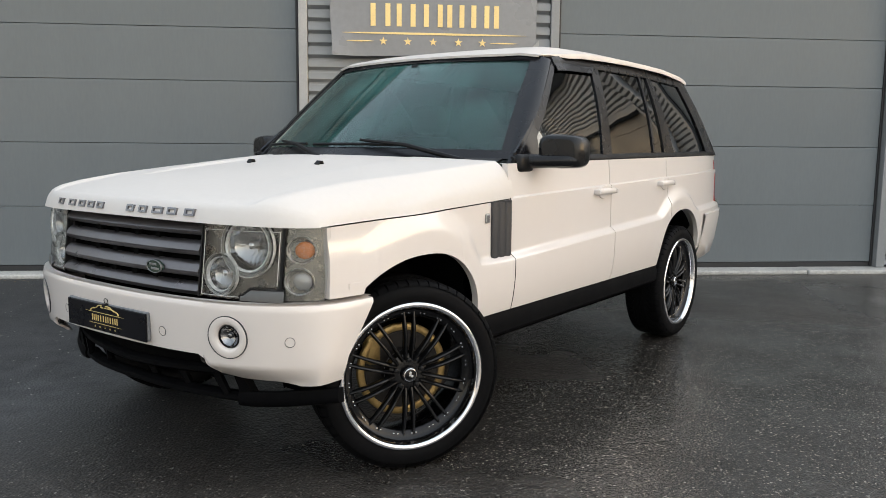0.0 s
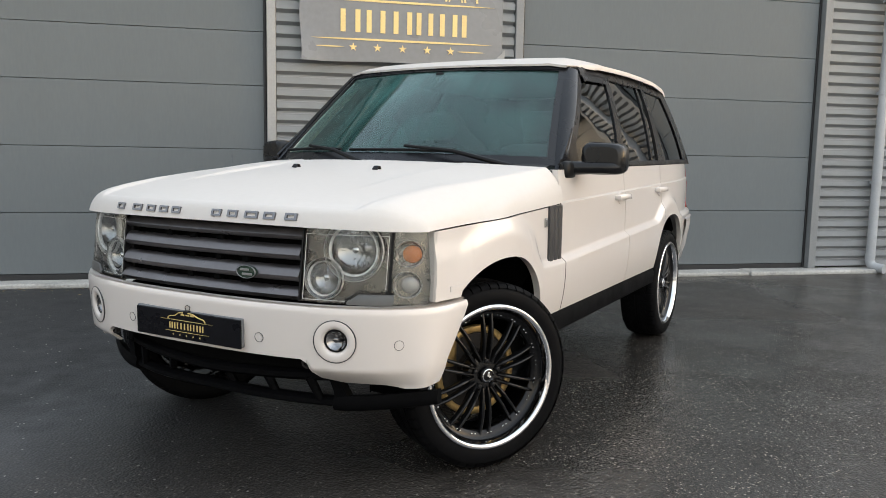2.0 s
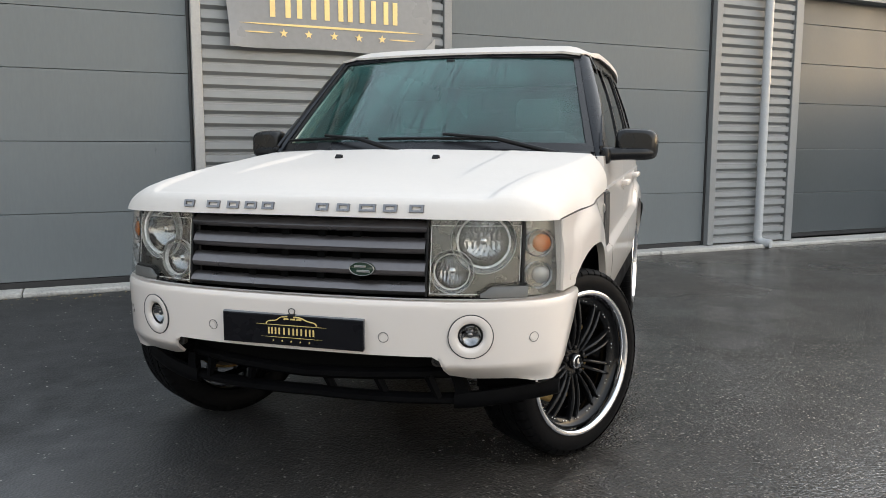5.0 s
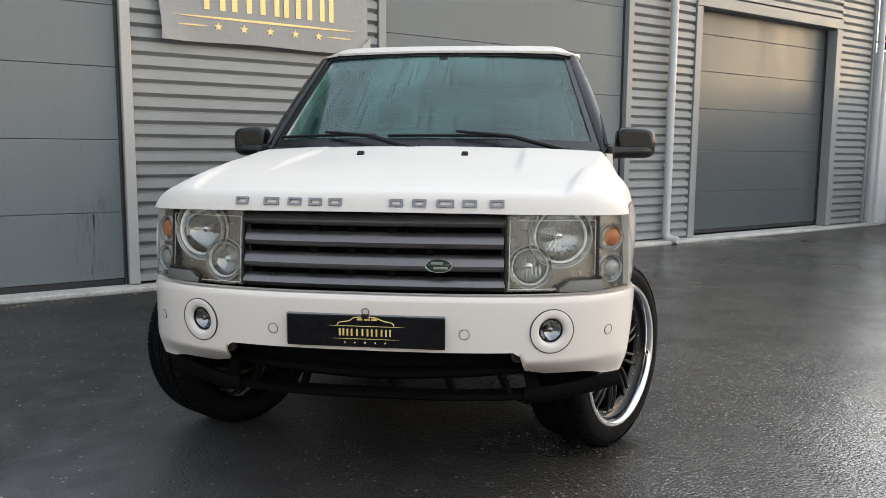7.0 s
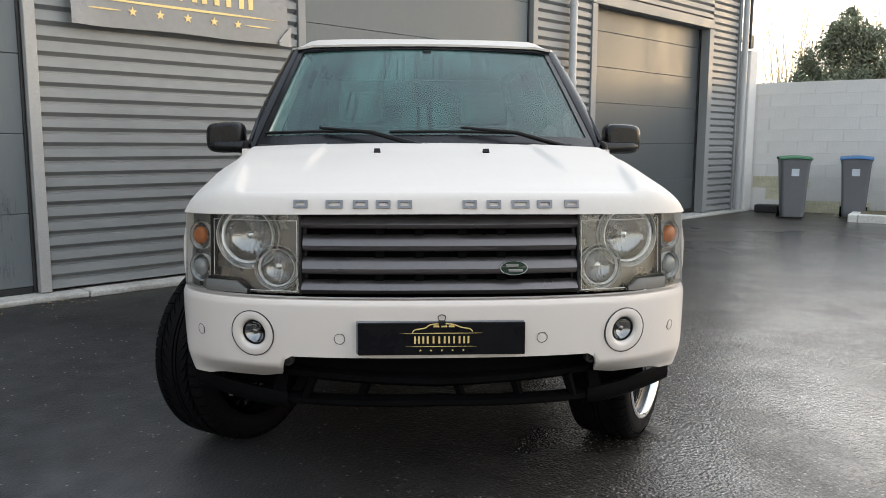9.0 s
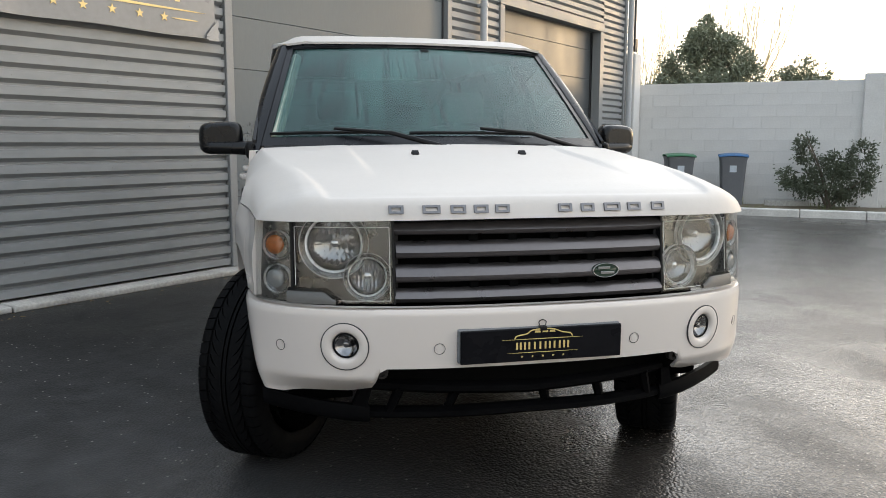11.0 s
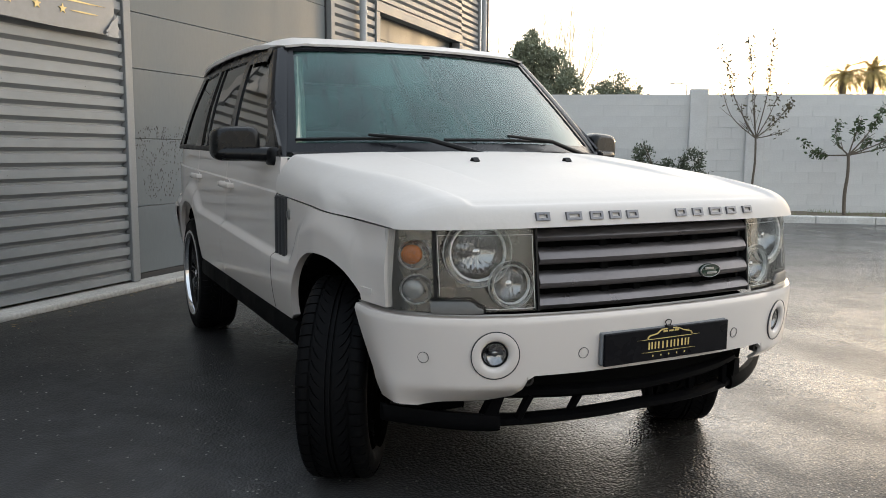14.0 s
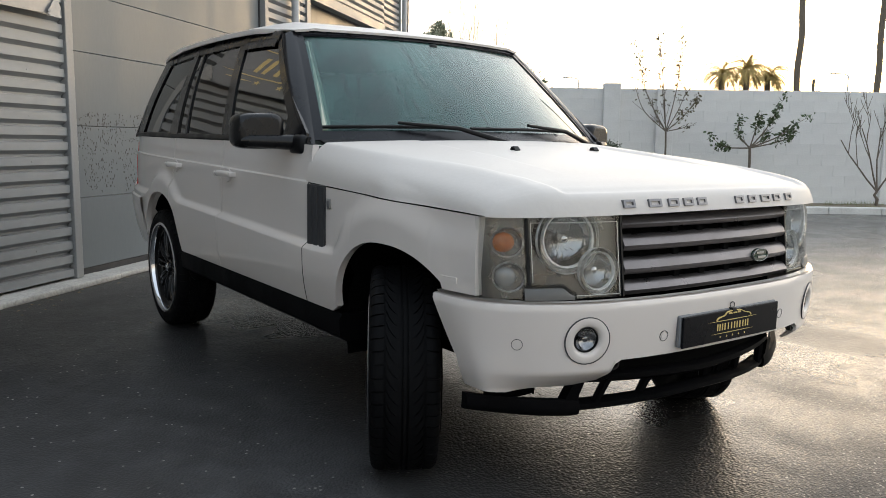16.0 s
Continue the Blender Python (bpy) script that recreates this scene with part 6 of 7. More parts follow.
tube(bm, [(0.38, 1.85, 1.10), (0.38, 1.70, 1.05)], 0.03, 0.03, 8)
part("steering_wheel", bm, M_BLACK, car, "black steering wheel")
for x in (-0.38, 0.38):
    bm = bmesh.new()
    box(bm, (x, 2.42, 1.02), (0.50, 0.14, 0.66), 0.06, Matrix.Rotation(radians(-12), 3, "X"))
    box(bm, (x, 2.14, 0.70), (0.50, 0.52, 0.16), 0.06)
    seat = part("seat", bm, M_SEAT, car, "dark grey front seat")
    part("headrest", boxed((x, 2.53, 1.46), (0.27, 0.10, 0.18), 0.045), M_SEAT, seat)
bm = boxed((0, 3.30, 0.98), (1.30, 0.16, 0.66), 0.06)
part("rear_bench", bm, M_SEAT, car)
part("floor_pan", boxed((0, 2.7, 0.60), (1.5, 2.9, 0.06)), M_UNDER, car)
part("headlining", boxed((0, 2.98, 1.752), (1.28, 1.8, 0.03), 0.01), M_SEAT, car)


# ---- wheels ----
def build_wheel():
    """One wheel about the origin, its outer face towards +x."""
    bm = bmesh.new()
    lathe(bm, [(-0.13, 0.262), (-0.11, 0.255), (0.02, 0.245), (0.07, 0.250), (0.085, 0.262)], 64)
    w = part("wheel", bm, M_RIM, car, "large multi-spoke wheel with a chrome lip")
    # tyre
    bm = bmesh.new()
    prof = [(-0.118, 0.272), (-0.132, 0.285), (-0.138, 0.318), (-0.134, 0.345), (-0.120, 0.362), (-0.100, 0.3675)]
    prof += [(x, 0.3675 if abs(x) > 0.001 else 0.3675) for x in (-0.06, -0.02, 0.02, 0.06)]
    prof += [(-a, r) for a, r in prof[:6][::-1]]
    lathe(bm, prof, 72)
    t = part("tyre", bm, M_RUBBER, w, "black low-profile tyre with angled tread")
    bm = bmesh.new()
    n = 54
    def tr(x, a, r):
        return (x, r * math.cos(a), r * math.sin(a))
    def block(pts):
        """A raised tread block between two curves; pts: (across, start, end, radius)."""
        lo, hi = [tr(x, a, r) for x, a, b, r in pts], [tr(x, b, r) for x, a, b, r in pts]
        sink = lambda row: [(p[0], p[1] * 0.979, p[2] * 0.979) for p in row]
        sheet(bm, [sink(lo), lo, hi, sink(hi)])
    for k in range(n):
        a0, da = 2 * math.pi * k / n, 2 * math.pi / n
        for sg in (1, -1):
            # square shoulder blocks, cut straight across
            block([(sg * x, a0 + q * da, a0 + (q + 0.86) * da, r) for x, q, r in ((0.080, 0.06, 0.375), (0.096, 0.02, 0.375), (0.110, 0.0, 0.3735), (0.122, 0.0, 0.368), (0.131, 0.0, 0.357))])
            # swept blocks beside the middle ribs: slots that open outwards and die away inwards
            block([(sg * x, a0 + q * da, a0 + (q + w) * da, 0.3755) for x, q, w in ((0.026, -1.05, 1.0), (0.036, -0.95, 0.97), (0.048, -0.66, 0.86), (0.060, -0.25, 0.74), (0.071, 0.35, 0.66))])
    for sg in (1, -1):
        lathe(bm, [(sg * 0.0265, 0.366), (sg * 0.0265, 0.3755), (sg * 0.014, 0.3755), (sg * 0.014, 0.366)], 72)
    lathe(bm, [(-0.006, 0.366), (-0.006, 0.3755), (0.006, 0.3755), (0.006, 0.366)], 72)
    part("tread", bm, M_RUBBER, w)
    # chrome lip
    bm = bmesh.new()
    lathe(bm, [(0.100, 0.2675), (0.120, 0.270), (0.128, 0.275), (0.1315, 0.281), (0.131, 0.288), (0.126, 0.292), (0.118, 0.290), (0.112, 0.280)], 72)
    part("chrome_lip", bm, M_CHROME, w, "polished chrome rim lip")
    bm = bmesh.new()
    lathe(bm, [(0.066, 0.228), (0.074, 0.232), (0.080, 0.250), (0.088, 0.264), (0.102, 0.2675), (0.06, 0.2675), (0.05, 0.24)], 64)
    part("rim_ring", bm, M_RIM, w)
    # paired spokes
    for sgn in (-1, 1):
        bm = bmesh.new()
        grid = []
        for t in steps(0, 1, 8):
            r = lerp(0.055, 0.248, t)
            off = sgn * lerp(0.012, 0.021, t)
            wd, dp = lerp(0.008, 0.0060, t), lerp(0.018, 0.010, t)
            x = lerp(0.062, 0.070, t) + 0.016 * math.sin(math.pi * t)
            grid.append([(x + dx * dp, off + dy * wd, r) for dx, dy in ((-1, -1), (0.6, -1), (1, -0.3), (1, 0.3), (0.6, 1), (-1, 1))])
        sheet(bm, grid, close=True)
        sp = part("spoke", bm, M_RIM, w)
        for k in range(1, 10):
            c = sp.copy()
            scene.collection.objects.link(c)
            c.matrix_basis = Matrix.Rotation(2 * math.pi * k / 10, 4, "X")
    bm = bmesh.new()
    lathe(bm, [(0.03, 0.085), (0.066, 0.080), (0.074, 0.060), (0.074, 0.034), (0.090, 0.032), (0.094, 0.026), (0.096, 0.0005)], 40)
    part("hub", bm, M_RIM, w)
    bm = bmesh.new()
    lathe(bm, [(0.0945, 0.027), (0.0975, 0.0255), (0.098, 0.024), (0.0945, 0.0235)], 32)
    box(bm, (0.0965, 0.0, 0.004), (0.003, 0.010, 0.018), 0.001)
    box(bm, (0.0965, 0.007, -0.006), (0.003, 0.010, 0.008), 0.001)
    part("centre_cap", bm, M_CHROME, w, "small chrome centre cap ring")
    bm = bmesh.new()
    lathe(bm, [(0.066, 0.010), (0.084, 0.010), (0.086, 0.008), (0.086, 0.0005)], 6)
    bmesh.ops.translate(bm, vec=(0, 0, 0.055), verts=bm.verts)
    nut = part("wheel_nut", bm, M_BLACK, w)
    for k in range(1, 5):
        c = nut.copy()
        scene.collection.objects.link(c)
        c.matrix_basis = Matrix.Rotation(2 * math.pi * k / 5, 4, "X")
    bm = bmesh.new()
    lathe(bm, [(0.0, 0.0036), (0.003, 0.0036), (0.005, 0.0005)], 8)
    bmesh.ops.translate(bm, vec=(0.078, 0.0, 0.243), verts=bm.verts)
    rv = part("rivet", bm, M_REFLECT, w)
    for k in range(1, 40):
        c = rv.copy()
        scene.collection.objects.link(c)
        c.matrix_basis = Matrix.Rotation(2 * math.pi * (k // 2 + (0.22 if k % 2 else 0)) / 20 + 0.05, 4, "X")
    # brake
    bm = bmesh.new()
    lathe(bm, [(-0.035, 0.09), (-0.035, 0.172), (-0.010, 0.172), (-0.010, 0.150), (-0.006, 0.150), (-0.006, 0.09), (0.02, 0.085)], 48)
    disc = part("brake_disc", bm, M_IRON, w, "dull brake disc")
    bm = bmesh.new()
    lathe(bm, [(-0.020, 0.158), (-0.002, 0.158), (0.0, 0.162), (0.0, 0.182), (-0.004, 0.186), (-0.020, 0.186)], 48)
    part("brake_ring", bm, M_DISC, w, "rusty golden brake ring")
    bm = boxed((-0.03, -0.12, 0.085), (0.06, 0.07, 0.13), 0.02, None)
    part("caliper", bm, M_DISC, w)
    # wheel enlarged and tyre narrowed to fit their outlines in the camera's view
    for me in {ob.data for ob in [w] + list(w.children_recursive)}:
        for v in me.vertices:
            v.co.y *= 1.018
            v.co.z *= 1.018
            if me.name.startswith(("tyre", "tread")):
                v.co.x = v.co.x * 0.90 + 0.003
    return w


wheel = build_wheel()
R = Matrix.Rotation
WHEELS = [((WHEEL_X, AXLE_F - 0.02), STEER, 0, 0), ((-WHEEL_X, AXLE_F + 0.03), STEER, 180, 50), ((WHEEL_X, AXLE_R), 0, 0, 5), ((-WHEEL_X, AXLE_R), 0, 180, 15)]
for i, ((x, y), st, flip, roll) in enumerate(WHEELS):
    m = pose(x, y, WHEEL_R, 0, 0, st + flip) @ R(radians(roll), 4, "X")
    if i == 0:
        wheel.matrix_basis = m
    else:
        copy_thing(wheel, m)


# ---- boundary wall, bed, bins ----
BW = pose(13.10, 4.95, 0, 0, 0, -77.4)      # along the boundary wall; its face is local y = 0
COURSE, HIGH = 0.2165, 2.382


bwall = tagged(thing("wall_east", BW, "white-painted concrete block boundary wall with worn joints", "wall"), kind="structure")
part("wall_core", boxed((20, 0.0875, HIGH / 2), (40.4, 0.17, HIGH - 0.01)), M_MORTAR, bwall)
block_bm = boxed((0, 0, 0), (0.498, 0.05, COURSE - 0.002), 0.003)
block_mesh = part("block", block_bm, M_BLOCK, bwall, m=pose(0.25, 0.022, COURSE / 2))
moss_mesh = block_mesh.data.copy()
moss_mesh.materials.clear()
moss_mesh.materials.append(M_MOSS)
random.seed(11)
far = bmesh.new()
for row in range(11):
    s = 0.25 if row % 2 == 0 else 0.5
    while s < 40:
        jog = random.uniform(-0.0012, 0.0012)
        if s < 12.6:
            if not (row == 0 and s == 0.25):
                k = block_mesh.copy()
                scene.collection.objects.link(k)
                if row in (1, 2) and s < 0.8 or row == 0 and s < 2.0:
                    k.data = moss_mesh
                k.matrix_basis = pose(s + random.uniform(-0.002, 0.002), 0.022 + jog, COURSE * (row + 0.5), 0, random.uniform(-0.2, 0.2), 0)
        else:
            box(far, (s, 0.022 + jog, COURSE * (row + 0.5)), (0.49, 0.05, COURSE - 0.008))
        s += 0.5
tagged(part("block_rest", far, M_BLOCK, bwall), kind="stuff")
part("half_block", boxed((0.12, 0.022, COURSE * 5.5), (0.2, 0.045, COURSE * 9)), M_BLOCK, bwall)
for s, wd, top, out in ((4.10, 0.34, HIGH + 0.10, 0.06), (5.20, 0.36, HIGH + 0.004, 0.03), (9.9, 0.36, HIGH + 0.004, 0.03)):
    part("pilaster", boxed((s, 0.05 - out / 2 - 0.01, top / 2), (wd, 0.15 + out, top), 0.012), M_BLOCK, bwall, "white rendered pilaster with chipped edges")

KERB_N = -1.62
kerb = tagged(thing("kerb", BW, "pale concrete kerb round the planting bed", "kerb"), kind="structure")
s = 1.95
while s < 34:
    part("kerb_stone", boxed((s + 0.5, KERB_N + 0.07, 0.055), (0.992, 0.14, 0.15), 0.018), M_KERB, kerb)
    s += 1.0
for n in (-1.05, -0.53):
    part("kerb_stone", boxed((1.88, n + 0.0, 0.053), (0.14, 0.515, 0.146), 0.018), M_KERB, kerb)
part("kerb_stone", boxed((1.88, -1.46, 0.053), (0.14, 0.30, 0.146), 0.018), M_KERB, kerb)
bm = bmesh.new()
rows = []
random.seed(5)
for i in range(9):
    rows.append([(1.95 + 32 * j / 120, lerp(KERB_N + 0.13, -0.01, i / 8), 0.085 + 0.03 * noise.noise((j * 0.35, i * 0.5, 0)) + 0.03 * math.sin(math.pi * i / 8)) for j in range(121)])
sheet(bm, rows)
tagged(part("bed_soil", bm, M_SOIL, m=BW), "bare brown soil of the planting bed", "soil", kind="structure")
random.seed(8)
bm = bmesh.new()
for _ in range(5200):
    s, n = random.uniform(2.0, 14.5), random.uniform(KERB_N + 0.16, -0.03)
    if noise.noise((s * 1.1, n * 1.3, 2)) < -0.05 + 0.25 * random.random():
        continue
    h, a, ln = random.uniform(0.03, 0.10), random.uniform(0, 6.28), random.uniform(0, 0.05)
    c, d = math.cos(a), math.sin(a)
    v = [bm.verts.new((s - 0.004 * d, n + 0.004 * c, 0.10)), bm.verts.new((s + 0.004 * d, n - 0.004 * c, 0.10)), bm.verts.new((s + ln * c, n + ln * d, 0.10 + h))]
    bm.faces.new(v)
tagged(part("grass", bm, M_GRASS, m=BW), "thin dry grass and weeds in the bed", "grass", kind="stuff")


def wheelie_bin(m, lid_mat, label):
    b = thing("wheelie_bin", m, label, "bin", "bins by the wall")
    bm = bmesh.new()
    rows = []
    for z, wx, wy in ((0.03, 0.20, 0.22), (0.10, 0.215, 0.235), (0.55, 0.245, 0.27), (0.92, 0.27, 0.31), (0.97, 0.285, 0.325), (1.0, 0.285, 0.325)):
        r = 0.05
        row = []
        for qx, qy, a0 in ((1, 1, 0), (-1, 1, 90), (-1, -1, 180), (1, -1, 270)):
            for k in range(4):
                a = radians(a0 + 30 * k)
                row.append((qx * (wx - r) + r * math.cos(a), qy * (wy - r) + r * math.sin(a), z))
        rows.append(row)
    sheet(bm, rows, close=True)
    bm.faces.new([v for v in bm.verts if abs(v.co.z - 0.03) < 1e-4])
    bmesh.ops.solidify(bm, geom=bm.faces[:], thickness=0.01)
    part("bin_body", bm, M_BIN, b)
    bm = bmesh.new()
    sheet(bm, [[(lerp(-0.30, 0.30, i / 8), y, z + 0.03 * math.cos((i / 8 - 0.5) * 2.6)) for i in range(9)] for y, z in ((-0.36, 0.985), (-0.345, 1.01), (0, 1.035), (0.30, 1.03), (0.335, 1.0))], 0.02)
    part("lid", bm, lid_mat, b, "coloured hinged plastic lid")
    for x in (-0.23, 0.23):
        bm = bmesh.new()
        lathe(bm, [(x - 0.025, 0.0), (x - 0.025, 0.09), (x + 0.025, 0.09), (x + 0.025, 0.0)], 18, "X")
        bmesh.ops.translate(bm, vec=(0, 0.25, 0.09), verts=bm.verts)
        part("wheel", bm, M_RUBBER, b)
    part("handle", tubed([(-0.24, 0.37, 0.95), (0.24, 0.37, 0.95)], 0.014), M_BIN, b)
    bm = bmesh.new()
    prism(bm, [(-0.07, 0.72), (0.07, 0.72), (0.07, 0.84), (0.0, 0.88), (-0.07, 0.84)], lambda u, v, d: (u, -0.262 - 0.06 * (v - 0.55) - d - 0.018, v), 0.004)
    part("sticker", bm, M_STICKER, b)
    return b


wheelie_bin(pose(11.99, 3.76, 0, 0, 0, -62) @ Matrix.Diagonal((0.84, 0.86, 1, 1)), M_LIDG, "grey wheeled bin with a green lid beside the wall")
wheelie_bin(pose(12.76, 3.02, 0, 0, 0, -72) @ Matrix.Diagonal((0.84, 0.86, 1, 1)), M_LIDB, "grey wheeled bin with a blue lid beside the wall")
slab = thing("concrete_slab", BW @ pose(2.75, -0.45, 0.10, 0, 0, 2), "grey concrete slab lying flat in the bed", "slab")
part("slab_body", boxed((0, 0, 0.06), (0.75, 0.42, 0.12), 0.015), M_CONC, slab)
low = thing("low_block", BW @ pose(0.55, -0.35, 0, 0, 0, 0), "low dark concrete block at the foot of the wall", "block")
part("block_body", boxed((0, 0, 0.07), (0.8, 0.3, 0.14), 0.015), M_SEAL, low)


# dead leaves blown against the shed and into the corner
random.seed(15)
bm = bmesh.new()
for k in range(330):
    if k < 170:
        x, y = random.gauss(-0.4, 1.6), 4.83 - abs(random.gauss(0, 0.13))
    elif k < 230:
        x, y = random.gauss(11.6, 0.5), random.gauss(4.3, 0.3)
    else:
        x, y = random.uniform(-6, 9), random.uniform(-3, 4.7)
    if -2.2 < x < 4.2 and y < 3.4 and k >= 230:
        continue
    a, size = random.uniform(0, 6.28), random.uniform(0.008, 0.022) * (0.6 if k >= 230 else 1)
    d, q = Vector((math.cos(a), math.sin(a), 0)), Vector((-math.sin(a), math.cos(a), 0))
    p = Vector((x, y, 0.004))
    w_ = [bm.verts.new(p - d * size), bm.verts.new(p + q * size * 0.5 + Vector((0, 0, random.uniform(0, 0.006)))), bm.verts.new(p + d * size), bm.verts.new(p - q * size * 0.5 + Vector((0, 0, random.uniform(0, 0.006))))]
    bm.faces.new((w_[0], w_[1], w_[2]))
    bm.faces.new((w_[0], w_[2], w_[3]))
tagged(part("leaf_litter", bm, M_LITTER), "dry brown leaves scattered on the wet asphalt", "leaves", kind="stuff")

# plain unseen wall added on the west; its height and white steer the light
tagged(part("wall_west", boxed((-11.5, -7.5, 1.2), (0.3, 25, 2.5)), M_BLOCK), "added white wall out of view that shapes the western light", "wall", kind="structure")


# ---- plants ----
def leaf_quads(bm, c, size, d, rng):
    """One leaf: a folded blade of four triangles."""
    d = Vector(d).normalized()
    side = d.cross(Vector((rng.uniform(-1, 1), rng.uniform(-1, 1), rng.uniform(-1, 1)))).normalized()
    up = side.cross(d) * 0.25
    c = Vector(c)
    a, b = bm.verts.new(c), bm.verts.new(c + d * size)
    m = bm.verts.new(c + d * size * 0.5 - up * size * 0.3)
    l, r = bm.verts.new(c + d * size * 0.5 + side * size * 0.24), bm.verts.new(c + d * size * 0.5 - side * size * 0.24)
    for q in ((a, l, m), (l, b, m), (a, m, r), (m, b, r)):
        bm.faces.new(q)


def limbs(bm, p, d, length, r, depth, rng, tips, spread=0.6, rise=0.15, kids=3, short=(0.55, 0.8)):
    """A branch that bends, thins and forks; gathers the twig ends."""
    pts, q = [Vector(p)], Vector(d).normalized()
    for i in range(4):
        q = (q + Vector((rng.uniform(-1, 1), rng.uniform(-1, 1), rng.uniform(-0.6, 1))) * 0.16 + Vector((0, 0, rise * 0.4))).normalized()
        pts.append(pts[-1] + q * length / 4)
    tube(bm, pts, max(r, 0.0065), max(r * 0.5, 0.0045), 6 if depth > 1 else 4)
    if depth <= 1:
        tips.append((pts, q))
    if depth > 0:
        for k in range(kids):
            base = pts[2 + (k % 3)]
            side = Vector((rng.uniform(-1, 1), rng.uniform(-1, 1), rng.uniform(-0.3, 0.7)))
            limbs(bm, base, q + side * spread, length * rng.uniform(*short), r * 0.5, depth - 1, rng, tips, spread, rise, kids, short)


def small_tree(name, m, label, height, fork, heads, leaves, leaf_size, leaf_mat, seed, r=0.03, depth=1, spread=0.5, kids=3, droop=0.0, short=(0.55, 0.8), from_=0.2):
    """A young planted tree: a thin stem, some limbs, sparse leaves near the twig ends."""
    rng = random.Random(seed)
    t = thing(name, m, label, "tree", "trees in the bed")
    bm, tips = bmesh.new(), []
    stem = [(0, 0, -0.1)] + [(0.03 * math.sin(i * 1.7 + seed), 0.03 * math.cos(i * 2.1), fork * i / 4) for i in range(1, 5)]
    tube(bm, stem, r, r * 0.7, 8)
    part("trunk", bm, M_BARK, t)
    bm = bmesh.new()
    for d, ln in heads:
        limbs(bm, stem[-1], d, ln, r * 0.55, depth, rng, tips, spread, 0.25, kids, short)
    part("branchwork", bm, M_BARK, t)
    if leaves:
        bm = bmesh.new()
        for _ in range(leaves):
            pts, q = rng.choice(tips)
            i = rng.uniform(from_, 1) * (len(pts) - 1.001)
            c = pts[int(i)].lerp(pts[int(i) + 1], i % 1) + Vector((rng.gauss(0, 1), rng.gauss(0, 1), rng.gauss(0, 1))) * leaf_size * 0.55
            leaf_quads(bm, c, leaf_size * rng.uniform(0.6, 1.2), (rng.uniform(-1, 1), rng.uniform(-1, 1), rng.uniform(-0.8, 0.5) - droop), rng)
        part("crown", bm, leaf_mat, t)
    return t


def shrub(name, m, label, blobs, leaves, leaf_size, mat, seed, group="", stems=9):
    """A dense bush or tree crown: stems, and leaves gathered in uneven clumps."""
    rng = random.Random(seed)
    t = thing(name, m, label, "bush" if "bush" in name else "tree", group)
    bm = bmesh.new()
    for _ in range(stems):
        b = rng.choice(blobs)
        c = Vector(b[:3])
        tube(bm, spline([(rng.uniform(-0.08, 0.08), rng.uniform(-0.08, 0.08), -0.15), (c.x * 0.3, c.y * 0.3, c.z * 0.5), c + Vector((rng.uniform(-1, 1), rng.uniform(-1, 1), rng.uniform(0, 1))) * b[3] * 0.6], 3), 0.02 + 0.012 * b[3] * 2, 0.006, 5)
    part("stemwork", bm, M_BARK, t)
    bm = bmesh.new()
    total = sum(b[3] ** 2 for b in blobs)
    for b in blobs:
        cl = [(Vector((rng.gauss(0, 1), rng.gauss(0, 1), rng.gauss(0, 1))).normalized() * b[3] * rng.uniform(0.45, 1.0)) for _ in range(14)]
        for _ in range(int(leaves * b[3] ** 2 / total)):
            o = rng.choice(cl) + Vector((rng.gauss(0, 1), rng.gauss(0, 1), rng.gauss(0, 1))) * b[3] * 0.20
            leaf_quads(bm, Vector(b[:3]) + o, leaf_size * rng.uniform(0.6, 1.3), o.normalized() + Vector((rng.uniform(-1, 1), rng.uniform(-1, 1), rng.uniform(-1, 1))), rng)
    part("crown", bm, mat, t)
    return t


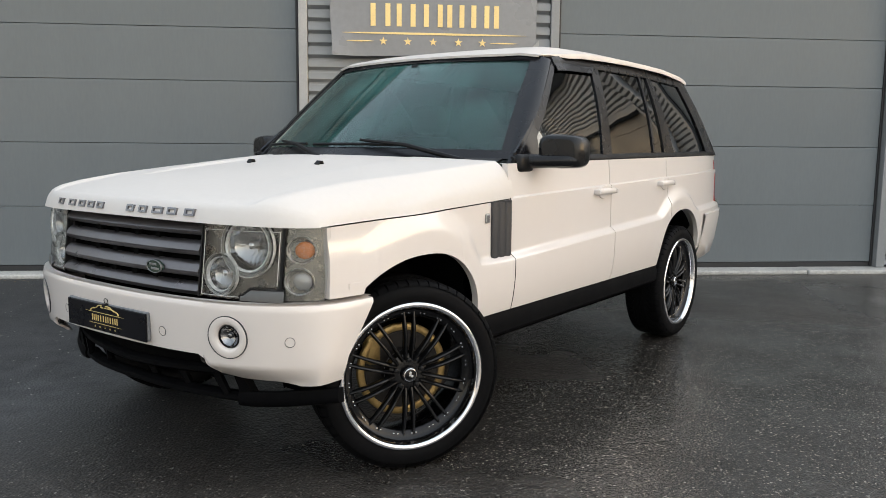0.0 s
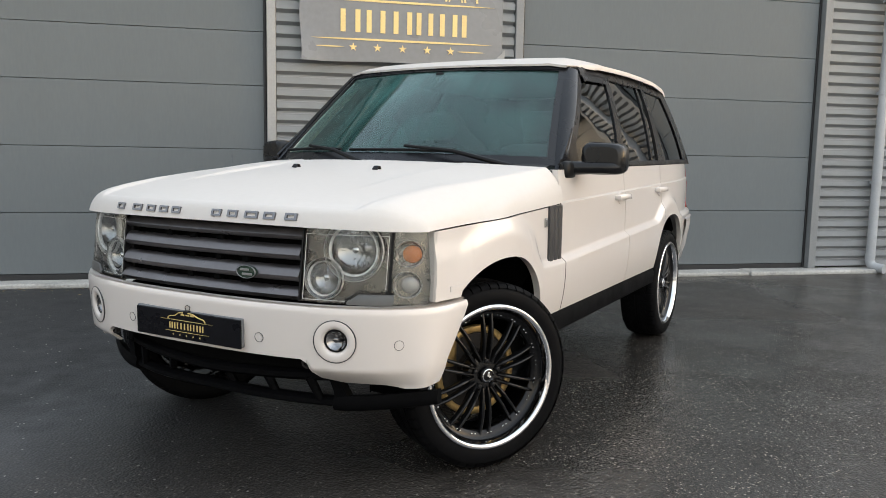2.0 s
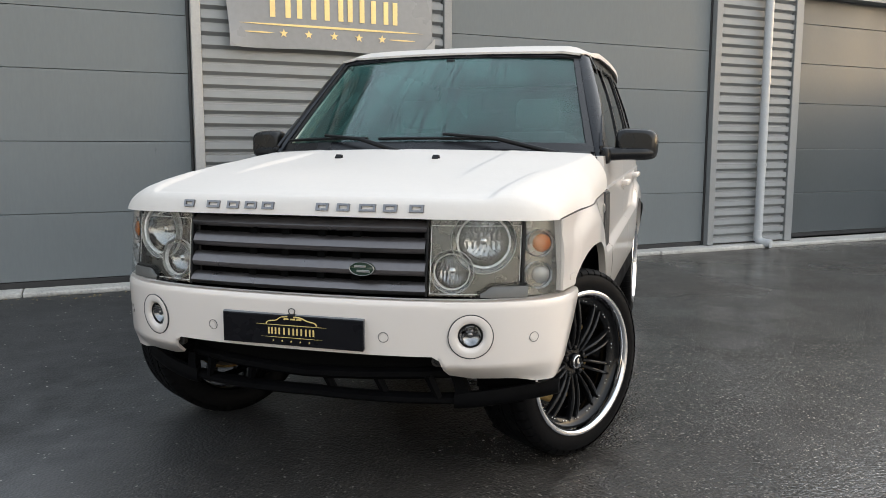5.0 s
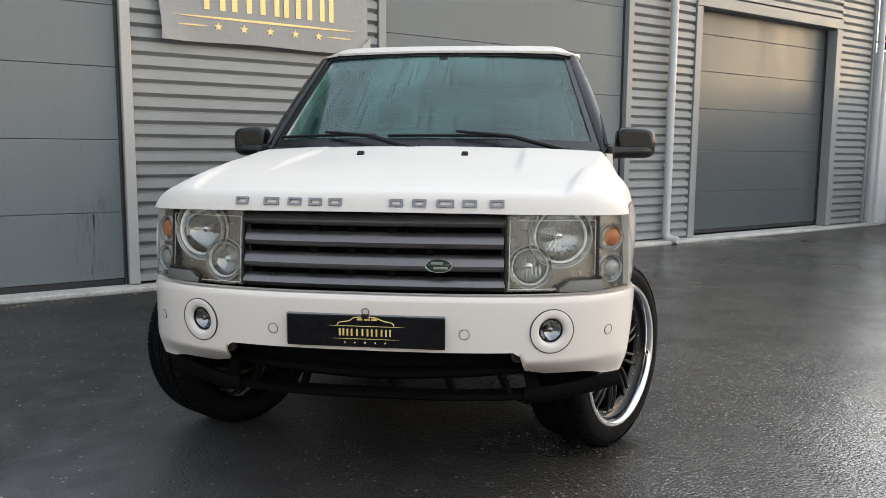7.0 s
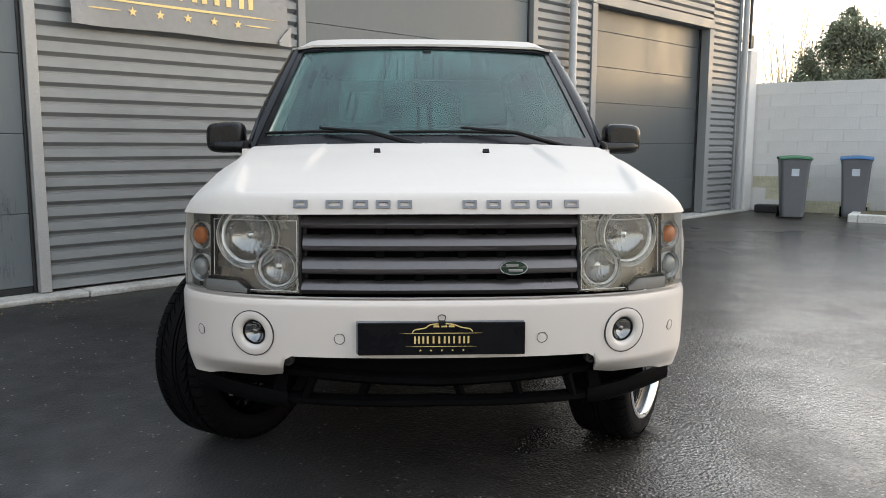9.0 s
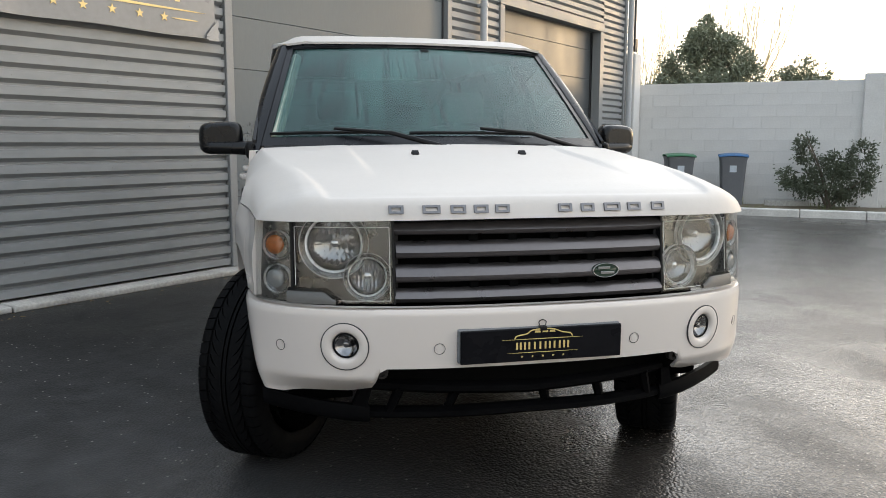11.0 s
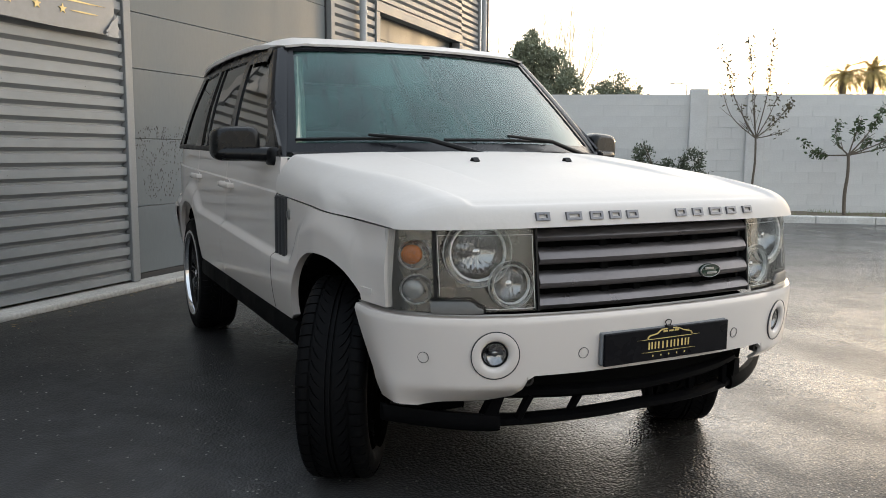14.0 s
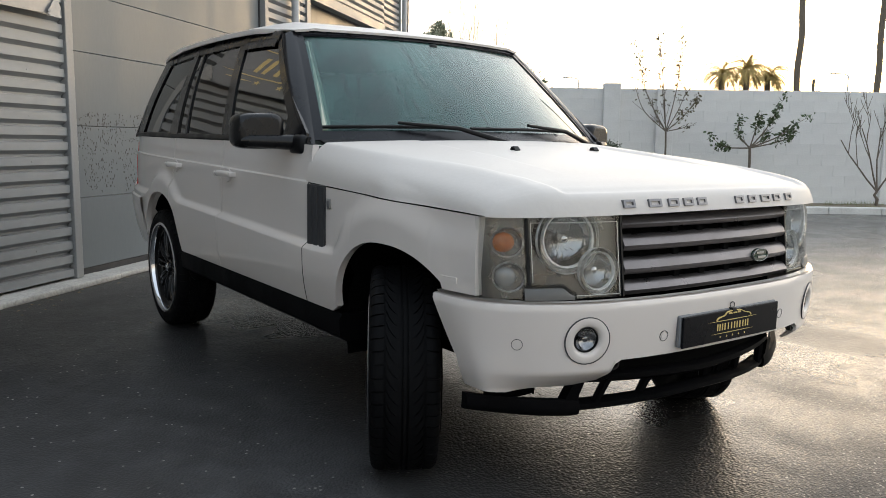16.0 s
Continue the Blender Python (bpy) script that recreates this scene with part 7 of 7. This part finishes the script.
shrub("bush", pose(13.05, 1.42, 0.10), "dark green leafy bush in the bed", [(0, 0.45, 0.5, 0.33), (0.1, -0.35, 0.55, 0.36), (0, 0.05, 0.42, 0.38), (0.05, 0.42, 0.95, 0.24), (0, -0.45, 0.95, 0.24), (0, 0.7, 0.55, 0.16), (0, -0.62, 0.5, 0.18), (0, -0.1, 0.8, 0.28), (0, 0.48, 1.2, 0.12)], 8500, 0.056, M_LEAF, 3)
def planted_tree(m, label, fork, heads, r, leaf_size, leaf_mat, seed):
    """A young tree by its main limbs: (sideways, up, bend, leafy from, leaves) from the fork."""
    rng = random.Random(seed)
    t = thing("young_tree", m, label, "tree", "trees in the bed")
    stem = [(0, 0, -0.1), (0.012, 0.015, fork * 0.35), (-0.01, -0.012, fork * 0.7), (0, 0, fork)]
    part("trunk", tubed(spline(stem, 4), r, r * 0.72, 8), M_BARK, t)
    wood, crown = bmesh.new(), bmesh.new()
    for dy, dz, bend, start, leaves in heads:
        end = Vector((rng.uniform(-0.25, 0.25), dy, dz))
        mid = end * 0.5 + Vector((rng.uniform(-0.06, 0.06), bend, -abs(bend) * 0.3))
        line = spline([Vector((0, 0, fork)), Vector((0, 0, fork)) + mid, Vector((0, 0, fork)) + end], 6)
        tube(wood, line, r * 0.5, 0.0045, 5)
        n = len(line) - 1
        twigs = []
        for _ in range(5):
            i = rng.randint(2, n)
            d = (line[i] - line[i - 1]).normalized() + Vector((rng.uniform(-1, 1), rng.uniform(-1, 1), rng.uniform(-0.2, 0.8))) * 0.7
            tw = [line[i], line[i] + d * rng.uniform(0.05, 0.09), line[i] + d * rng.uniform(0.12, 0.24) + Vector((0, 0, 0.02))]
            tube(wood, tw, 0.006, 0.004, 4)
            if i / n >= start - 0.1:
                twigs.append(tw)
        for _ in range(leaves):
            if twigs and rng.random() < 0.4:
                q = rng.choice(twigs)
                c = q[1].lerp(q[2], rng.random())
            else:
                f = lerp(start, 1.0, rng.random()) * (n - 0.001)
                c = line[int(f)].lerp(line[int(f) + 1], f % 1)
            c = c + Vector((rng.gauss(0, 1), rng.gauss(0, 1), rng.gauss(0, 1))) * 0.032
            leaf_quads(crown, c, leaf_size * rng.uniform(0.6, 1.2), (rng.uniform(-1, 1), rng.uniform(-1, 1), rng.uniform(-1, 0.5)), rng)
    part("branchwork", wood, M_BARK, t)
    part("crown", crown, leaf_mat, t)
    return t


planted_tree(pose(13.5, -0.14, 0.09), "thin young tree with sparse brown leaves in upright plumes", 1.42,
             [(0.60, 1.52, 0.10, 0.55, 110), (0.21, 1.80, -0.02, 0.62, 80), (-0.21, 1.75, -0.06, 0.45, 130), (-0.58, 0.67, -0.05, 0.4, 110), (-0.47, 0.12, -0.02, 0.6, 14), (0.62, 0.85, 0.12, 0.75, 16), (-0.36, 0.85, -0.03, 0.5, 40), (0.30, 0.60, 0.04, 0.4, 26), (0.12, 0.95, 0.0, 0.5, 34)], 0.024, 0.075, M_LEAF2, 21)
planted_tree(pose(13.62, -1.74, 0.09), "low young tree with dense green leaves at its tips", 1.12,
             [(0.56, 0.06, 0.10, 0.45, 110), (0.22, 0.46, 0.06, 0.5, 90), (-0.16, 0.66, 0.0, 0.5, 100), (-0.53, 0.84, -0.04, 0.45, 130), (-0.86, 0.50, -0.08, 0.45, 130), (-0.78, 0.24, -0.05, 0.5, 90), (-0.34, 0.24, 0.0, 0.5, 70)], 0.034, 0.092, M_LEAF3, 9)
small_tree("young_tree", pose(14.35, -4.26, 0.09), "bare forked tree with no leaves", 2.4, 0.30,
           [((0, 0.80, 0.78), 1.25), ((0, 0.42, 1), 1.3), ((0, 0.05, 1), 1.25), ((0, -0.45, 1), 1.25)], 18, 0.06, M_LEAF2, 14, 0.036, 3, 0.5, 2, 0.0, (0.5, 0.75))

# behind the wall
shrub("tree", pose(24.0, 6.87, 0) @ Matrix.Diagonal((1, 0.88, 1, 1)), "dark evergreen tree behind the wall", [(0, 0.05, 4.3, 0.75), (0, 0.9, 3.7, 0.75), (0, -0.7, 3.6, 0.85), (0, 0.25, 5.0, 0.32), (0, -1.25, 3.3, 0.6), (0, 1.45, 3.3, 0.55), (0, 0, 3.0, 1.1), (0, 0.6, 4.4, 0.4), (0.4, -0.4, 4.3, 0.4), (0.2, 0.2, 2.2, 1.2)], 30000, 0.125, M_HAZELEAF, 5, "trees behind the wall", 14)
shrub("tree", pose(25.0, 4.4, 0), "low dark tree behind the wall", [(0, 0, 3.1, 0.62), (0, 0.6, 2.95, 0.5), (0, -0.6, 2.95, 0.5), (0, -0.1, 2.3, 0.9)], 11000, 0.105, M_HAZELEAF, 6, "trees behind the wall", 8)
shrub("tree", pose(25.0, 8.9, 0), "low olive-coloured tree behind the wall", [(0, 0, 2.9, 0.55), (0, 0.7, 2.8, 0.45), (0, -0.6, 2.8, 0.4), (0, 0, 2.2, 0.8)], 8000, 0.10, M_HAZELEAF, 7, "trees behind the wall", 8)


def bare_tree(m, label, seed, height, lean):
    rng = random.Random(seed)
    t = thing("bare_tree", m, label, "tree", "trees behind the wall")
    part("trunk", tubed([(0, 0, -0.2), (0.02, 0.05, height * 0.2), (0, 0.1, height * 0.3)], 0.12, 0.08, 8), M_PALE, t)
    bm, tips = bmesh.new(), []
    for k in range(18):
        limbs(bm, (0, 0.1, height * 0.3), (rng.uniform(-0.3, 0.3), lean + rng.uniform(-0.75, 0.75), 1), height * rng.uniform(0.33, 0.5), 0.028, 2, rng, tips, 0.34, 0.3, 3)
    part("branchwork", bm, M_PALE, t)


bare_tree(pose(28, 7.0, 0), "pale leafless tree with long upright twigs", 31, 6.4, -0.2)
bare_tree(pose(30, 11.5, 0), "pale leafless tree with long upright twigs", 33, 6.0, 0.1)


def palm(m, label, height, size, seed):
    rng = random.Random(seed)
    t = thing("palm_tree", m, label, "palm tree", "palms in the distance")
    part("trunk", tubed([(0, 0, -0.2), (0.1, 0, height * 0.5), (0, 0.1, height)], 0.28, 0.2, 10), M_BARK, t)
    bm = bmesh.new()
    for k in range(80):
        a, el = rng.uniform(0, 6.28), rng.uniform(-0.5, 1.2)
        d = Vector((math.cos(a) * math.cos(el), math.sin(a) * math.cos(el), math.sin(el)))
        pts = [Vector((0, 0, height))]
        for i in range(7):
            pts.append(pts[-1] + d * size / 7)
            d = (d + Vector((0, 0, -0.26))).normalized()
        for i, p in enumerate(pts[1:], 1):
            f = (pts[i] - pts[i - 1]).normalized()
            side = f.cross(Vector((0, 0, 1))).normalized()
            for sgn in (-1, 1):
                for q in (0.0, 0.5):
                    o = p - f * size / 7 * q
                    tip = o + side * sgn * size * 0.20 * (1 - i / 11) + f * size * 0.10 + Vector((0, 0, -size * 0.09))
                    bm.faces.new([bm.verts.new(o), bm.verts.new(o + f * size * 0.05), bm.verts.new(tip)])
    part("crown", bm, M_PALM, t)


palm(pose(60, -6.03, 0), "short palm tree against the evening sky", 6.6, 1.65, 1)
palm(pose(60, -7.75, 0), "short palm tree against the evening sky", 6.9, 1.75, 2)
palm(pose(61, -9.4, 0), "short palm tree against the evening sky", 6.45, 1.6, 3)
for x, y, s, r in ((60, -11.25, 1, 0.21), (60, -16.6, 2, 0.20)):
    t = thing("tall_trunk", pose(x, y, 0), "tall bare palm trunk against the evening sky", "tree trunk", "tall trunks")
    rng = random.Random(s)
    part("trunk", tubed(spline([(0.1 * rng.uniform(-1, 1), 0.09 * rng.uniform(-1, 1) + 0.02 * i, -0.3 + 2.4 * i) for i in range(13)], 3), r * 1.1, r * 0.9, 10), M_BARK, t)
for x, y, h in ((60, 4.6, 6.2), (60, -14.6, 6.4)):
    t = thing("street_lamp", pose(x, y, 0), "thin street lamp far behind the wall", "street lamp", "street lamps")
    part("pole", tubed([(0, 0, 0), (0, 0, h)], 0.06, 0.04, 8), M_PIPE, t)
    part("arm", tubed(spline([(0, 0, h), (0, 0.3, h + 0.15), (0, 0.9, h + 0.2)], 4), 0.035, 0.03, 6), M_PIPE, t)
    part("lamp_head", boxed((0, 1.05, h + 0.2), (0.14, 0.4, 0.08), 0.02), M_PIPE, t)
t = thing("utility_pole", pose(60, -12.3, 0), "dark wooden pole far behind the wall", "pole")
part("pole", tubed([(0, 0, 0), (0, 0, 6.2)], 0.12, 0.1, 8), M_BARK, t)
t = thing("overhead_cable", pose(60, -12.3, 5.0), "thin sagging cables between far poles", "cable")
for dz in (0.0, 0.35):
    part("cable", tubed([(0, -i * 1.5, dz - 0.01 * i * (10 - i)) for i in range(11)], 0.025, 0.025, 5), M_SEAL, t)
